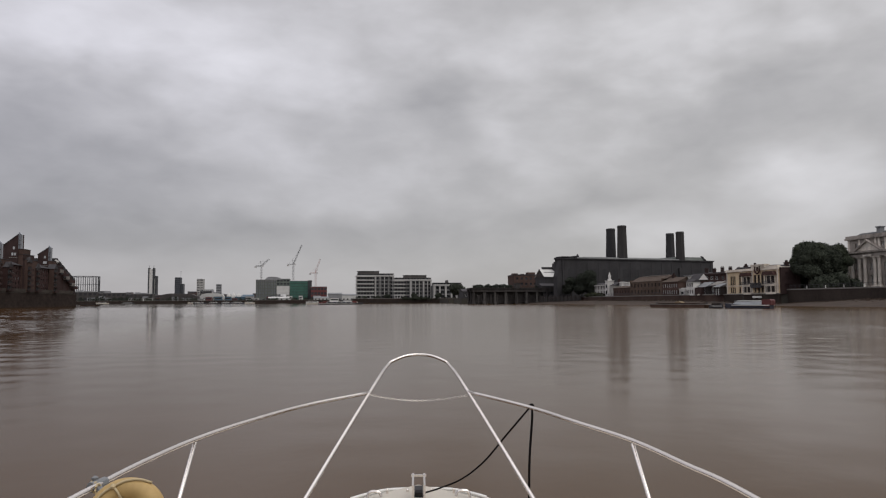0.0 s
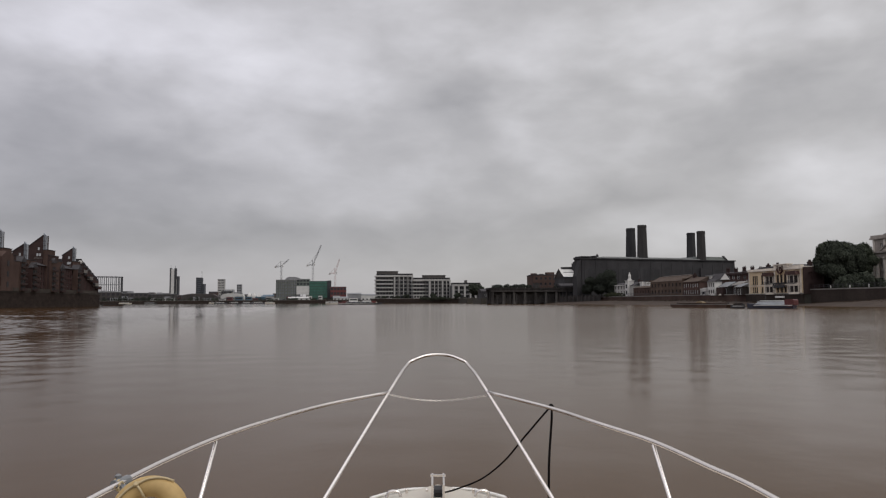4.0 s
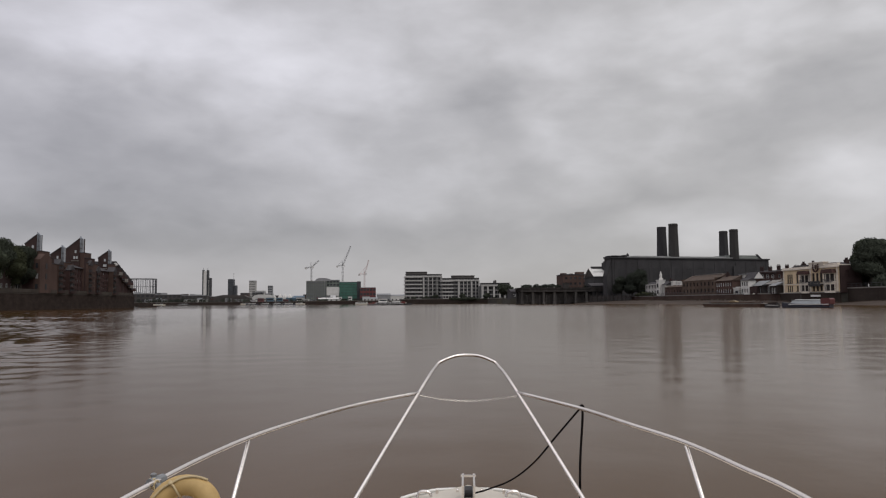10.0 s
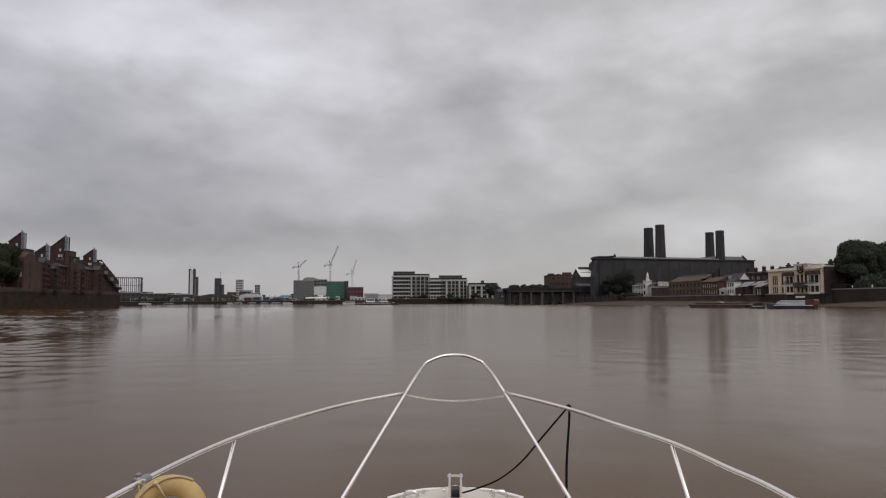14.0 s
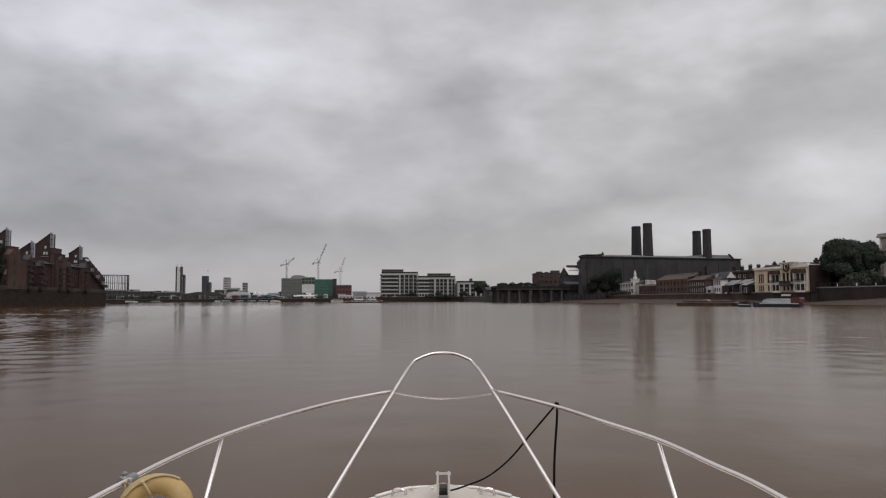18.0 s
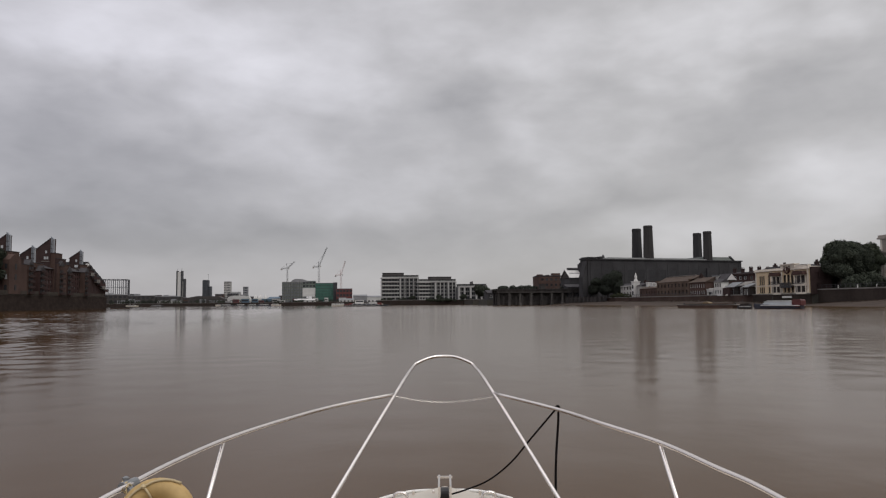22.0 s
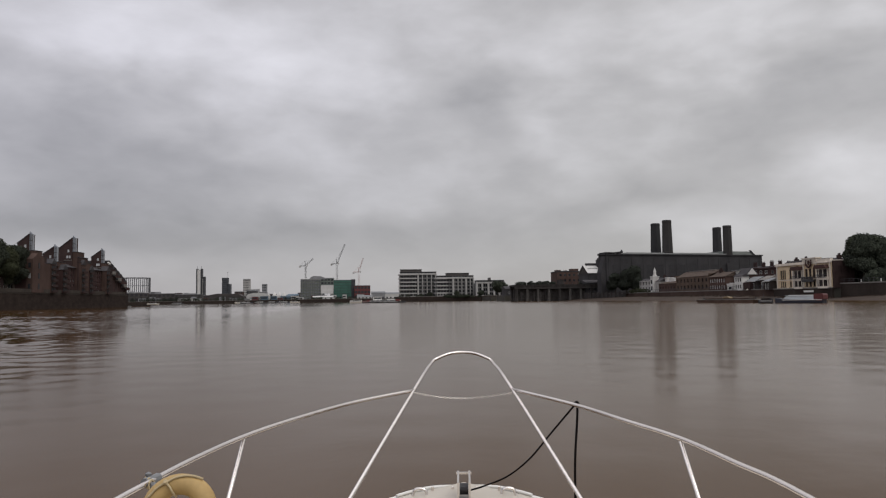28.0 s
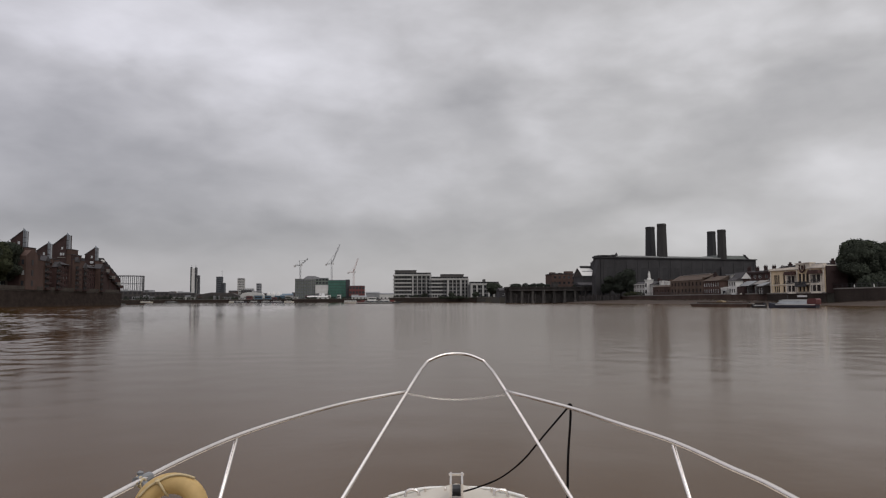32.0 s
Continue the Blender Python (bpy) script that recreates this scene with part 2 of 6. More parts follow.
BRICK_RANGE = material("ruddy_stock_brick", (0.080, 0.052, 0.044), 0.9, 0.3, 3, 5, streak=1.5, spec=0.12)
STATION = material("sooty_station_brick", (0.040, 0.038, 0.040), 0.92, 0.35, 5, 2, 0.01, streak=2)
STACK = material("chimney_brick", (0.030, 0.029, 0.031), 0.92, 0.3, 3, 3, streak=3)
STACK_WARM = material("ruddy_chimney_brick", (0.037, 0.034, 0.033), 0.92, 0.3, 3, 3, streak=3)
GLAZED = material("dusty_roof_glazing", (0.26, 0.265, 0.26), 0.5, 0.2, 3)
COPPER = material("grey_green_roof", (0.20, 0.215, 0.20), 0.7, 0.2, 4)
WHITE = material("white_render", (0.57, 0.555, 0.53), 0.8, 0.14, 2, 5, streak=2)
OFFWHITE = material("off_white_cladding", (0.50, 0.49, 0.47), 0.7, 0.14, 4, 3)
CONCRETE = material("pale_concrete", (0.38, 0.365, 0.345), 0.85, 0.18, 4, 2, streak=2)
GREY_CLAD = material("grey_cladding", (0.22, 0.22, 0.225), 0.7, 0.2, 4)
BLUE_CLAD = material("dark_blue_cladding", (0.056, 0.061, 0.070), 0.6, 0.2, 5)
BLUE_SHED = material("blue_sheet_metal", (0.060, 0.105, 0.145), 0.5, 0.2, 4)
GREEN_NET = material("green_scaffold_net", (0.055, 0.135, 0.105), 0.85, 0.25, 3, 2, streak=2)
GREEN_CLAD = material("grey_green_cladding", (0.125, 0.150, 0.128), 0.8, 0.22, 4, 2)
RED_CLAD = material("red_brick_sheeting", (0.120, 0.032, 0.030), 0.8, 0.2, 4)
GLASS = material("dark_window_glass", (0.030, 0.033, 0.038), 0.12, 0.3, 2, 2, spec=0.5, each=0.5)
ROOM_DARK = material("dark_room_glass", (0.024, 0.019, 0.017), 0.45, 0.3, 2, 2, spec=0.15, each=0.5)
TAN_TARP = material("weathered_tan_tarpaulin", (0.19, 0.145, 0.085), 0.85, 0.3, 0.6, 6)
CANOPY = material("dark_red_brown_paint", (0.050, 0.020, 0.015), 0.7, 0.25, 1.5)
# The bright sky's reflection is put into this pane's pale base colour.
GLASS_LIT = material("painted_sky_reflection_pane", (0.42, 0.43, 0.44), 0.2, 0.2, 3, 2, spec=0.6, each=0.4)
STATION_GLASS = material("sooty_station_glass", (0.042, 0.041, 0.043), 0.7, 0.3, 3, 2, spec=0.15, each=0.3)
GLASS_PALE = material("sky_grey_glass", (0.20, 0.215, 0.24), 0.15, 0.25, 3, 2, spec=0.6, each=0.5)
FRAME_WHITE = material("white_paint", (0.70, 0.69, 0.66), 0.5, 0.1, 1)
FRAME_DARK = material("dark_painted_wood", (0.045, 0.035, 0.032), 0.6, 0.2, 1)
CRANE_DARK = material("dark_crane_paint", (0.030, 0.029, 0.030), 0.7, 0.25, 1)
CRANE_RED = material("faded_red_crane_paint", (0.42, 0.29, 0.27), 0.7, 0.25, 1)
STEEL_DARK = material("dark_steel", (0.050, 0.050, 0.054), 0.55, 0.3, 1, metal=0.3)
RUST = material("rusty_plate", (0.085, 0.052, 0.038), 0.85, 0.4, 2, 3, streak=2)
TIMBER = material("tarred_timber", (0.0468, 0.0403, 0.0377), 0.9, 0.4, 1, 4, streak=4, spec=0.12)
BARK = material("bark", (0.045, 0.036, 0.028), 0.95, 0.3, 1)
# Leaf colours are raised as well, to hold the distance haze.
LEAF_A = material("dull_green_leaves", (0.0530, 0.0608, 0.0421), 0.95, 0.38, 2.6, 1.3, spec=0.08)
LEAF_B = material("deep_green_leaves", (0.0437, 0.0499, 0.0374), 0.95, 0.38, 2.6, 1.3, spec=0.08)
LEAF_D = material("dark_grey_green_leaves", (0.0360, 0.0408, 0.0324), 0.95, 0.3, 3.0, 1.2, spec=0.05)
LEAF_C = material("olive_leaves", (0.0483, 0.0529, 0.0310), 0.95, 0.38, 2.6, 1.3, spec=0.08)
GELCOAT = material("white_gelcoat", (0.49, 0.445, 0.375), 0.38, 0.07, 0.6, 8, spec=0.5)
CHAIN = material("dull_chain_steel", (0.64, 0.60, 0.56), 0.32, 0.2, 0.1, 30, metal=1.0)
CHROME = material("polished_rail_steel", (0.78, 0.73, 0.685), 0.2, 0.08, 0.3, 20, metal=1.0)
ROPE_BLACK = material("black_rope", (0.007, 0.006, 0.006), 0.95, 0.3, 0.05, 80, spec=0.03)
BUOY = material("yellow_buoy_cover", (0.42, 0.285, 0.115), 0.65, 0.2, 0.06, 30, 0.001)
CORD = material("tan_cord", (0.46, 0.37, 0.22), 0.8, 0.2, 0.05, 60)
APT_BAND = material("grey_white_balcony_render", (0.385, 0.375, 0.36), 0.75, 0.16, 4, 3, streak=2)
APT_GALLERY = material("grey_gallery_panel", (0.17, 0.167, 0.165), 0.7, 0.16, 4, 3)
APT_ROOF = material("brown_grey_attic_cladding", (0.080, 0.074, 0.071), 0.8, 0.2, 3, 3)
# Shade behind the balconies and posts is put into this darker grey-white render.
APT_WALL = material("shaded_recess_render", (0.115, 0.113, 0.11), 0.8, 0.18, 4, 2, streak=2)
HULL_BLUE = material("blue_hull_paint", (0.034, 0.037, 0.052), 0.4, 0.2, 2)
HULL_RED = material("red_hull_paint", (0.095, 0.027, 0.026), 0.5, 0.2, 2)
CANVAS = material("pale_blue_canvas", (0.55, 0.59, 0.61), 0.8, 0.15, 1.5)


# ---- building helpers ----
def part(name, bm, mat, parent, label="", smooth=False):
    """One mesh object under a thing or a part, from a bmesh or a mesh that is already made."""
    if isinstance(bm, bpy.types.Mesh):
        me = bm
    else:
        me = bpy.data.meshes.new(name)
        bm.to_mesh(me)
        bm.free()
        me.materials.append(mat)
        if smooth:
            me.polygons.foreach_set("use_smooth", [True] * len(me.polygons))
    ob = new(name, me)
    ob.parent = parent
    if label:
        tagged(ob, label)
    return ob


def thing(name, m, label, category, group="", kind=""):
    root = new(name)
    root.matrix_world = m
    return tagged(root, label, category, group, kind)


def box(bm, x0, x1, y0, y1, z0, z1):
    v = [bm.verts.new((x, y, z)) for z in (z0, z1) for x, y in ((x0, y0), (x1, y0), (x1, y1), (x0, y1))]
    for f in ((3, 2, 1, 0), (4, 5, 6, 7), (0, 1, 5, 4), (1, 2, 6, 5), (2, 3, 7, 6), (3, 0, 4, 7)):
        bm.faces.new([v[i] for i in f])
    return bm


def boxes(*rows):
    bm = bmesh.new()
    for r in rows:
        box(bm, *r)
    return bm


def pieces(name, rows, mat, parent, label=""):
    """Alike blocks, each an object of its own."""
    for r in rows:
        part(name, boxes(r), mat, parent, label)


def prism(bm, outline, y0, y1):
    """An outline in x and z, carried from y0 to y1."""
    a = [bm.verts.new((x, y0, z)) for x, z in outline]
    b = [bm.verts.new((x, y1, z)) for x, z in outline]
    k = len(a)
    bm.faces.new(a)
    bm.faces.new(b[::-1])
    for i in range(k):
        bm.faces.new((a[(i + 1) % k], a[i], b[i], b[(i + 1) % k]))
    bmesh.ops.recalc_face_normals(bm, faces=bm.faces)
    return bm


def lathe(bm, rings, sides=12, at=(0, 0)):
    """A turned shape from rings of (radius, z)."""
    last = None
    for r, z in rings:
        ring = [bm.verts.new((at[0] + r * math.cos(2 * math.pi * (i + 0.5) / sides), at[1] + r * math.sin(2 * math.pi * (i + 0.5) / sides), z)) for i in range(sides)]
        if last:
            for i in range(sides):
                bm.faces.new((last[i], last[(i + 1) % sides], ring[(i + 1) % sides], ring[i]))
        else:
            bm.faces.new(ring[::-1])
        last = ring
    bm.faces.new(last)
    return bm


def tube(bm, points, radius, sides=8, closed=False):
    """A round bar along a line of points."""
    pts = [Vector(p) for p in points]
    rings = []
    k = len(pts)
    for i, p in enumerate(pts):
        before = pts[(i - 1) % k] if closed or i else p
        after = pts[(i + 1) % k] if closed or i < k - 1 else p
        way = (after - before).normalized()
        side = way.cross(Vector((0, 0, 1)))
        if side.length < 1e-3:
            side = way.cross(Vector((0, 1, 0)))
        side.normalize()
        up = side.cross(way)
        rad = radius[i] if isinstance(radius, (list, tuple)) else radius
        rings.append([bm.verts.new(p + rad * (math.cos(2 * math.pi * j / sides) * side + math.sin(2 * math.pi * j / sides) * up)) for j in range(sides)])
    for i in range(k if closed else k - 1):
        a, b = rings[i], rings[(i + 1) % k]
        for j in range(sides):
            bm.faces.new((a[j], a[(j + 1) % sides], b[(j + 1) % sides], b[j]))
    if not closed:
        bm.faces.new(rings[0][::-1])
        bm.faces.new(rings[-1])
    bmesh.ops.recalc_face_normals(bm, faces=bm.faces)
    return bm


def curve_points(points, steps=8):
    """A smooth line through the points."""
    p = [Vector(q) for q in points]
    p = [2 * p[0] - p[1]] + p + [2 * p[-1] - p[-2]]
    made = []
    for i in range(1, len(p) - 2):
        for s in range(steps):
            t = s / steps
            made.append(0.5 * (2 * p[i] + (p[i + 1] - p[i - 1]) * t + (2 * p[i - 1] - 5 * p[i] + 4 * p[i + 1] - p[i + 2]) * t * t + (3 * p[i] - p[i - 1] - 3 * p[i + 1] + p[i + 2]) * t ** 3))
    return made + [p[-2]]


def wall_mesh(bm, w, d, z0, z1, holes, deep=0.3):
    """A shell of four walls whose front (at y 0, facing -y) has openings (x0, x1, z0, z1) with reveals."""
    w, z0, z1 = round(w, 3), round(z0, 3), round(z1, 3)
    holes = [tuple(round(v, 3) for v in h) for h in holes]
    xs = sorted({0, w, *(h[0] for h in holes), *(h[1] for h in holes)})
    zs = sorted({z0, z1, *(h[2] for h in holes), *(h[3] for h in holes)})
    pool = {}

    def at(x, y, z):
        key = (round(x, 3), round(y, 3), round(z, 3))
        if key not in pool:
            pool[key] = bm.verts.new((x, y, z))
        return pool[key]

    for i in range(len(xs) - 1):
        for j in range(len(zs) - 1):
            cx, cz = (xs[i] + xs[i + 1]) / 2, (zs[j] + zs[j + 1]) / 2
            if any(h[0] < cx < h[1] and h[2] < cz < h[3] for h in holes):
                continue
            bm.faces.new((at(xs[i], 0, zs[j]), at(xs[i + 1], 0, zs[j]), at(xs[i + 1], 0, zs[j + 1]), at(xs[i], 0, zs[j + 1])))
    for a, b, c, e in holes:
        for q in (((a, c), (a, e)), ((a, e), (b, e)), ((b, e), (b, c)), ((b, c), (a, c))):
            (xa, za), (xb, zb) = q
            bm.faces.new([bm.verts.new(p) for p in ((xa, 0, za), (xb, 0, zb), (xb, deep, zb), (xa, deep, za))])
    box(bm, 0.01, w - 0.01, deep + 0.02, d, z0, z1 - 0.01)
    for x in (0, w):
        f = [bm.verts.new(p) for p in ((x, 0, z0), (x, deep + 0.1, z0), (x, deep + 0.1, z1), (x, 0, z1))]
        bm.faces.new(f if x else f[::-1])
    bm.faces.new([bm.verts.new(p) for p in ((0, 0, z1), (w, 0, z1), (w, deep + 0.1, z1), (0, deep + 0.1, z1))])
    return bm


POOL = {}


def window(parent, x0, x1, z0, z1, frame_mat, glass_mat, deep=0.2, bars=(1, 1), thick=0.07, sill=False):
    """A window in an opening of the front: a pane with its frame and glazing bars."""
    w, h = round(x1 - x0, 3), round(z1 - z0, 3)
    key = (w, h, frame_mat.name, glass_mat.name, bars, thick, sill)
    if key not in POOL:
        pane = bpy.data.meshes.new("pane")
        bm = boxes((0, w, 0, 0.03, 0, h))
        bm.to_mesh(pane)
        bm.free()
        pane.materials.append(glass_mat)
        frame_mesh = bpy.data.meshes.new("frame")
        rows = [(0, w, -0.06, -0.004, 0, thick), (0, w, -0.06, -0.004, h - thick, h), (0, thick, -0.06, -0.004, thick, h - thick), (w - thick, w, -0.06, -0.004, thick, h - thick)]
        for i in range(1, bars[0]):
            x = w * i / bars[0]
            rows.append((x - thick / 3, x + thick / 3, -0.05, -0.004, thick, h - thick))
        for i in range(1, bars[1]):
            z = h * i / bars[1]
            rows.append((thick, w - thick, -0.045, -0.004, z - thick / 3, z + thick / 3))
        if sill:
            rows.append((-0.1, w + 0.1, -0.32, -0.01, -0.14, -0.01))
        bm = boxes(*rows)
        bm.to_mesh(frame_mesh)
        bm.free()
        frame_mesh.materials.append(frame_mat)
        POOL[key] = pane, frame_mesh
    pane, frame_mesh = POOL[key]
    ob = part("window", pane, None, parent)
    ob.location = (x0, deep, z0)
    part("frame", frame_mesh, None, ob)
    return ob


def grid_openings(w, z0, cols, rows, ww, wh, side=1.0, step=None, base=0.8):
    """Evenly set openings: cols across, rows up."""
    step = step or 3.0
    gap = (w - 2 * side - cols * ww) / max(cols - 1, 1)
    return [(side + i * (ww + gap), side + i * (ww + gap) + ww, z0 + base + j * step, z0 + base + j * step + wh) for j in range(rows) for i in range(cols)]


def building(name, label, category, m, w, d, h, holes, wall, roof, top="flat", rise=2.0, frame_mat=None, glass=None, bars=(1, 1), group="", thick=0.08, sill=False, over=0.3):
    """A house on a plot: front along local x, depth along local y, with openings, windows and a roof."""
    root = thing(name, m, label, category, group)
    part("wall", wall_mesh(bmesh.new(), w, d, 0, h, holes), wall, root)
    bm = bmesh.new()
    if top == "flat":
        box(bm, -0.15, w + 0.15, -0.15, d + 0.15, h + 0.004, h + 0.35)
        box(bm, 0.6, w - 0.6, 0.6, d - 0.6, h + 0.354, h + 0.6)
    elif top == "along":
        o = over
        v = [(-o, -o, h), (w + o, -o, h), (w + o, d + o, h), (-o, d + o, h), (-o, d / 2, h + rise), (w + o, d / 2, h + rise)]
        q = [bm.verts.new((x, y, z + 0.004)) for x, y, z in v]
        for f in ((0, 1, 5, 4), (2, 3, 4, 5), (1, 2, 5), (3, 0, 4), (3, 2, 1, 0)):
            bm.faces.new([q[i] for i in f])
    elif top == "across":
        o = over
        prism(bm, [(-o, h + 0.004), (w + o, h + 0.004), (w / 2, h + rise)], -o, d + o)
    elif top == "hip":
        o = over
        v = [(-o, -o, h), (w + o, -o, h), (w + o, d + o, h), (-o, d + o, h), (d / 2, d / 2, h + rise), (w - d / 2, d / 2, h + rise)]
        q = [bm.verts.new((x, y, z + 0.004)) for x, y, z in v]
        for f in ((0, 1, 5, 4), (2, 3, 4, 5), (1, 2, 5), (3, 0, 4), (3, 2, 1, 0)):
            bm.faces.new([q[i] for i in f])
    part("roof", bm, roof, root)
    for a, b, c, e in holes:
        window(root, a, b, c, e, frame_mat or FRAME_WHITE, glass or GLASS, 0.2, bars, thick, sill)
    return root


def chimney_stack(parent, x, y, z, w=1.2, d=0.7, h=1.6, pots=4, mat=BRICK_DEEP):
    s = part("chimney", boxes((x - w / 2, x + w / 2, y - d / 2, y + d / 2, z, z + h), (x - w / 2 - 0.08, x + w / 2 + 0.08, y - d / 2 - 0.08, y + d / 2 + 0.08, z + h - 0.3, z + h - 0.1)), mat, parent)
    for i in range(pots):
        px = x - w / 2 + w * (i + 0.5) / pots
        part("chimney_pot", lathe(bmesh.new(), [(0.14, z + h), (0.11, z + h + 0.45), (0.13, z + h + 0.5)], 8, (px, y)), BRICK_DEEP, s)
    return s


# ---- water and banks ----
def sheet(name, outline, z, mat, label, category):
    bm = bmesh.new()
    bm.faces.new([bm.verts.new((x, y, z)) for x, y in outline])
    bmesh.ops.recalc_face_normals(bm, faces=bm.faces)
    ob = part(name, bm, mat, None)
    return tagged(ob, label, category, kind="structure")


def land(name, outline, z0, z1, mat, label):
    bm = bmesh.new()
    a = [bm.verts.new((x, y, z0)) for x, y in outline]
    b = [bm.verts.new((x, y, z1)) for x, y in outline]
    bm.faces.new(b)
    k = len(a)
    for i in range(k):
        bm.faces.new((a[i], a[(i + 1) % k], b[(i + 1) % k], b[i]))
    bmesh.ops.recalc_face_normals(bm, faces=bm.faces)
    return tagged(part(name, bm, mat, None), label, "ground", kind="structure")




def ramp01(v, a, b):
    q = np.clip((v - a) / (b - a), 0.0, 1.0)
    return q * q * (3 - 2 * q)


def river():
    """One sheet to the horizon; round the fairway it carries low crossing waves, in clumps towards the banks."""
    xs = np.concatenate(([-9000, -3000, -1000, -400, -200], np.arange(-178, -80, 1.1), np.arange(-80, 30, 0.36), np.arange(30, 100, 0.7), np.arange(100, 190, 1.1), [220, 400, 1000, 3000, 9000]))
    ys = np.concatenate(([-3000, -800, -200, -50], np.arange(5, 80, 0.36), np.arange(80, 130, 0.6), np.arange(130, 440, 1.25), [500, 900, 2000, 5000, 9000]))
    x, y = np.meshgrid(xs, ys)
    rng = random.Random(77)

    def swell(count, short, long, spread, power):
        h = np.zeros_like(x)
        for _ in range(count):
            wave = short * (long / short) ** rng.random()
            a = rng.uniform(-spread, spread) + math.pi / 2
            k = 2 * math.pi / wave
            h += wave ** power * np.sin(k * (x * math.cos(a) + y * math.sin(a)) + rng.uniform(0, 6.28))
        return h / math.sqrt(count)

    waves = swell(40, 1.25, 3.6, 1.5, 0.9)
    clump = swell(14, 14, 45, 3.1, 0.0)
    reach = 0.62 * ramp01(-(x - 4) - 0.31 * (y - 22), 0, 13) + 0.11 * ramp01(x, 20, 52)
    calm = ramp01(x, -177, -160) * (1 - ramp01(x, 160, 186)) * ramp01(y, 8, 24) * (1 - ramp01(y, 300, 430))
    z = waves * calm * (0.0022 + 0.010 * ramp01(y, 80, 240) + 0.060 * reach * (1 - 0.6 * ramp01(y, 110, 240)) * (0.3 + 0.7 * ramp01(clump, -0.6, 1.1)))
    rows, cols = x.shape
    at = np.arange(rows * cols).reshape(rows, cols)
    quads = np.stack((at[:-1, :-1], at[:-1, 1:], at[1:, 1:], at[1:, :-1]), -1).reshape(-1, 4)
    me = bpy.data.meshes.new("water")
    me.from_pydata(np.stack((x, y, z), -1).reshape(-1, 3), [], quads)
    me.materials.append(WATER)
    me.polygons.foreach_set("use_smooth", np.ones(len(quads), dtype=bool))
    return tagged(part("water", me, None, None), "broad silty brown river with light ripples", "water", kind="structure")


river()
sheet("ground", [(-9000, -3000), (9000, -3000), (9000, 9000), (-9000, 9000)], -6.5, MUD, "muddy river bed under the water", "ground")
land("bank_south", [(122.2, -300), (122.2, 196.5), (120.2, 197.2), (120.2, 224), (117.3, 250), (117.3, 300), (118, 338), (113, 352), (106, 372), (108, 420), (116, 480), (118, 566), (60, 585), (24, 604), (10, 700), (8, 800), (-70, 818), (-150, 940), (-360, 975), (-700, 1010), (-1500, 1500), (-3500, 4600), (4400, 4600), (4400, -300)], -2.9, 3.9, LAND, "built-up river bank of dark earth and paving")
land("bank_north", [(-109.2, -300), (-109.2, 378.6), (-126, 404), (-196, 539), (-3000, 539), (-3000, -300)], -2.9, 6.4, LAND, "raised river bank of dark earth and paving")
land("bank_north_far", [(-196.2, 539.2), (-330, 760), (-640, 930), (-1500, 1350), (-3000, 1400), (-3000, 539.2)], -2.9, 6.2, LAND, "low far river bank of dark earth and paving")
land("palace_terrace", [(122.5, -290), (122.5, 196.4), (130.6, 196.8), (130.6, 232), (146, 300), (400, 300), (400, -290)], 3.85, 5.0, LAND, "paved terrace behind the river wall")


def shore_top(y):
    """Height of the beach at the foot of the south wall."""
    return 1.5 + 1.0 * min(1, max(0, (y - 205) / 40)) + 1.1 * min(1, max(0, (196 - y) / 30))


def foreshore():
    """The mud beach laid bare in front of the river wall."""
    bm = bmesh.new()
    ys = [40 + 4 * i for i in range(90)]
    grid = []
    for y in ys:
        inner = 122.1 if y < 195 else 120.1 if y < 226 else 117.2 if y < 340 else 117.2 - (y - 340) * 0.2
        outer = 104 - (y - 100) * 0.03 if y < 190 else 101.5 - (y - 190) * 0.085
        outer += 1.6 * noise.noise((y * 0.05, 3.3, 0))
        row = []
        for k in range(13):
            s = k / 12
            x = inner + (outer - 6 - inner) * s
            top = shore_top(y)
            z = top * (1 - s) ** 1.25 - 0.55 * s * s + 0.14 * noise.noise((x * 0.2, y * 0.12, 0)) * (1 - s)
            row.append(bm.verts.new((x, y, z)))
        grid.append(row)
    for i in range(len(ys) - 1):
        for k in range(12):
            bm.faces.new((grid[i][k], grid[i][k + 1], grid[i + 1][k + 1], grid[i + 1][k]))
    bmesh.ops.recalc_face_normals(bm, faces=bm.faces)
    tagged(part("foreshore", bm, MUD, None, smooth=True), "bare brown mud and shingle beach at low tide", "beach", kind="structure")


foreshore()


def rubble(name, x0, way, y0, y1, z0, slope, count, seed, label, spread=2.4):
    """Weed-dark stones strewn along the foot of a wall, thinning out down the beach."""
    rng = random.Random(seed)
    verts, faces = [], []
    for _ in range(count):
        out = abs(rng.gauss(0, spread))
        y = rng.uniform(y0, y1)
        s = rng.uniform(0.12, 0.42)
        c = Vector((x0(y) + way * out, y, z0(y) - slope * out))
        k = len(verts)
        ring = [(c.x + s * rng.uniform(0.7, 1.2) * math.cos(a), c.y + s * rng.uniform(0.7, 1.2) * math.sin(a)) for a in (0.3, 1.6, 2.8, 4.1, 5.3)]
        verts += [(x, v, c.z - 0.12) for x, v in ring] + [(c.x + 0.5 * (x - c.x), c.y + 0.5 * (v - c.y), c.z + s * rng.uniform(0.35, 0.7)) for x, v in ring]
        faces += [(k + i, k + (i + 1) % 5, k + 5 + (i + 1) % 5, k + 5 + i) for i in range(5)] + [tuple(k + 5 + i for i in range(5))]
    me = bpy.data.meshes.new(name)
    me.from_pydata(verts, [], faces)
    me.materials.append(MUD_DARK)
    tagged(part(name, me, None, None), label, "stones", kind="stuff")


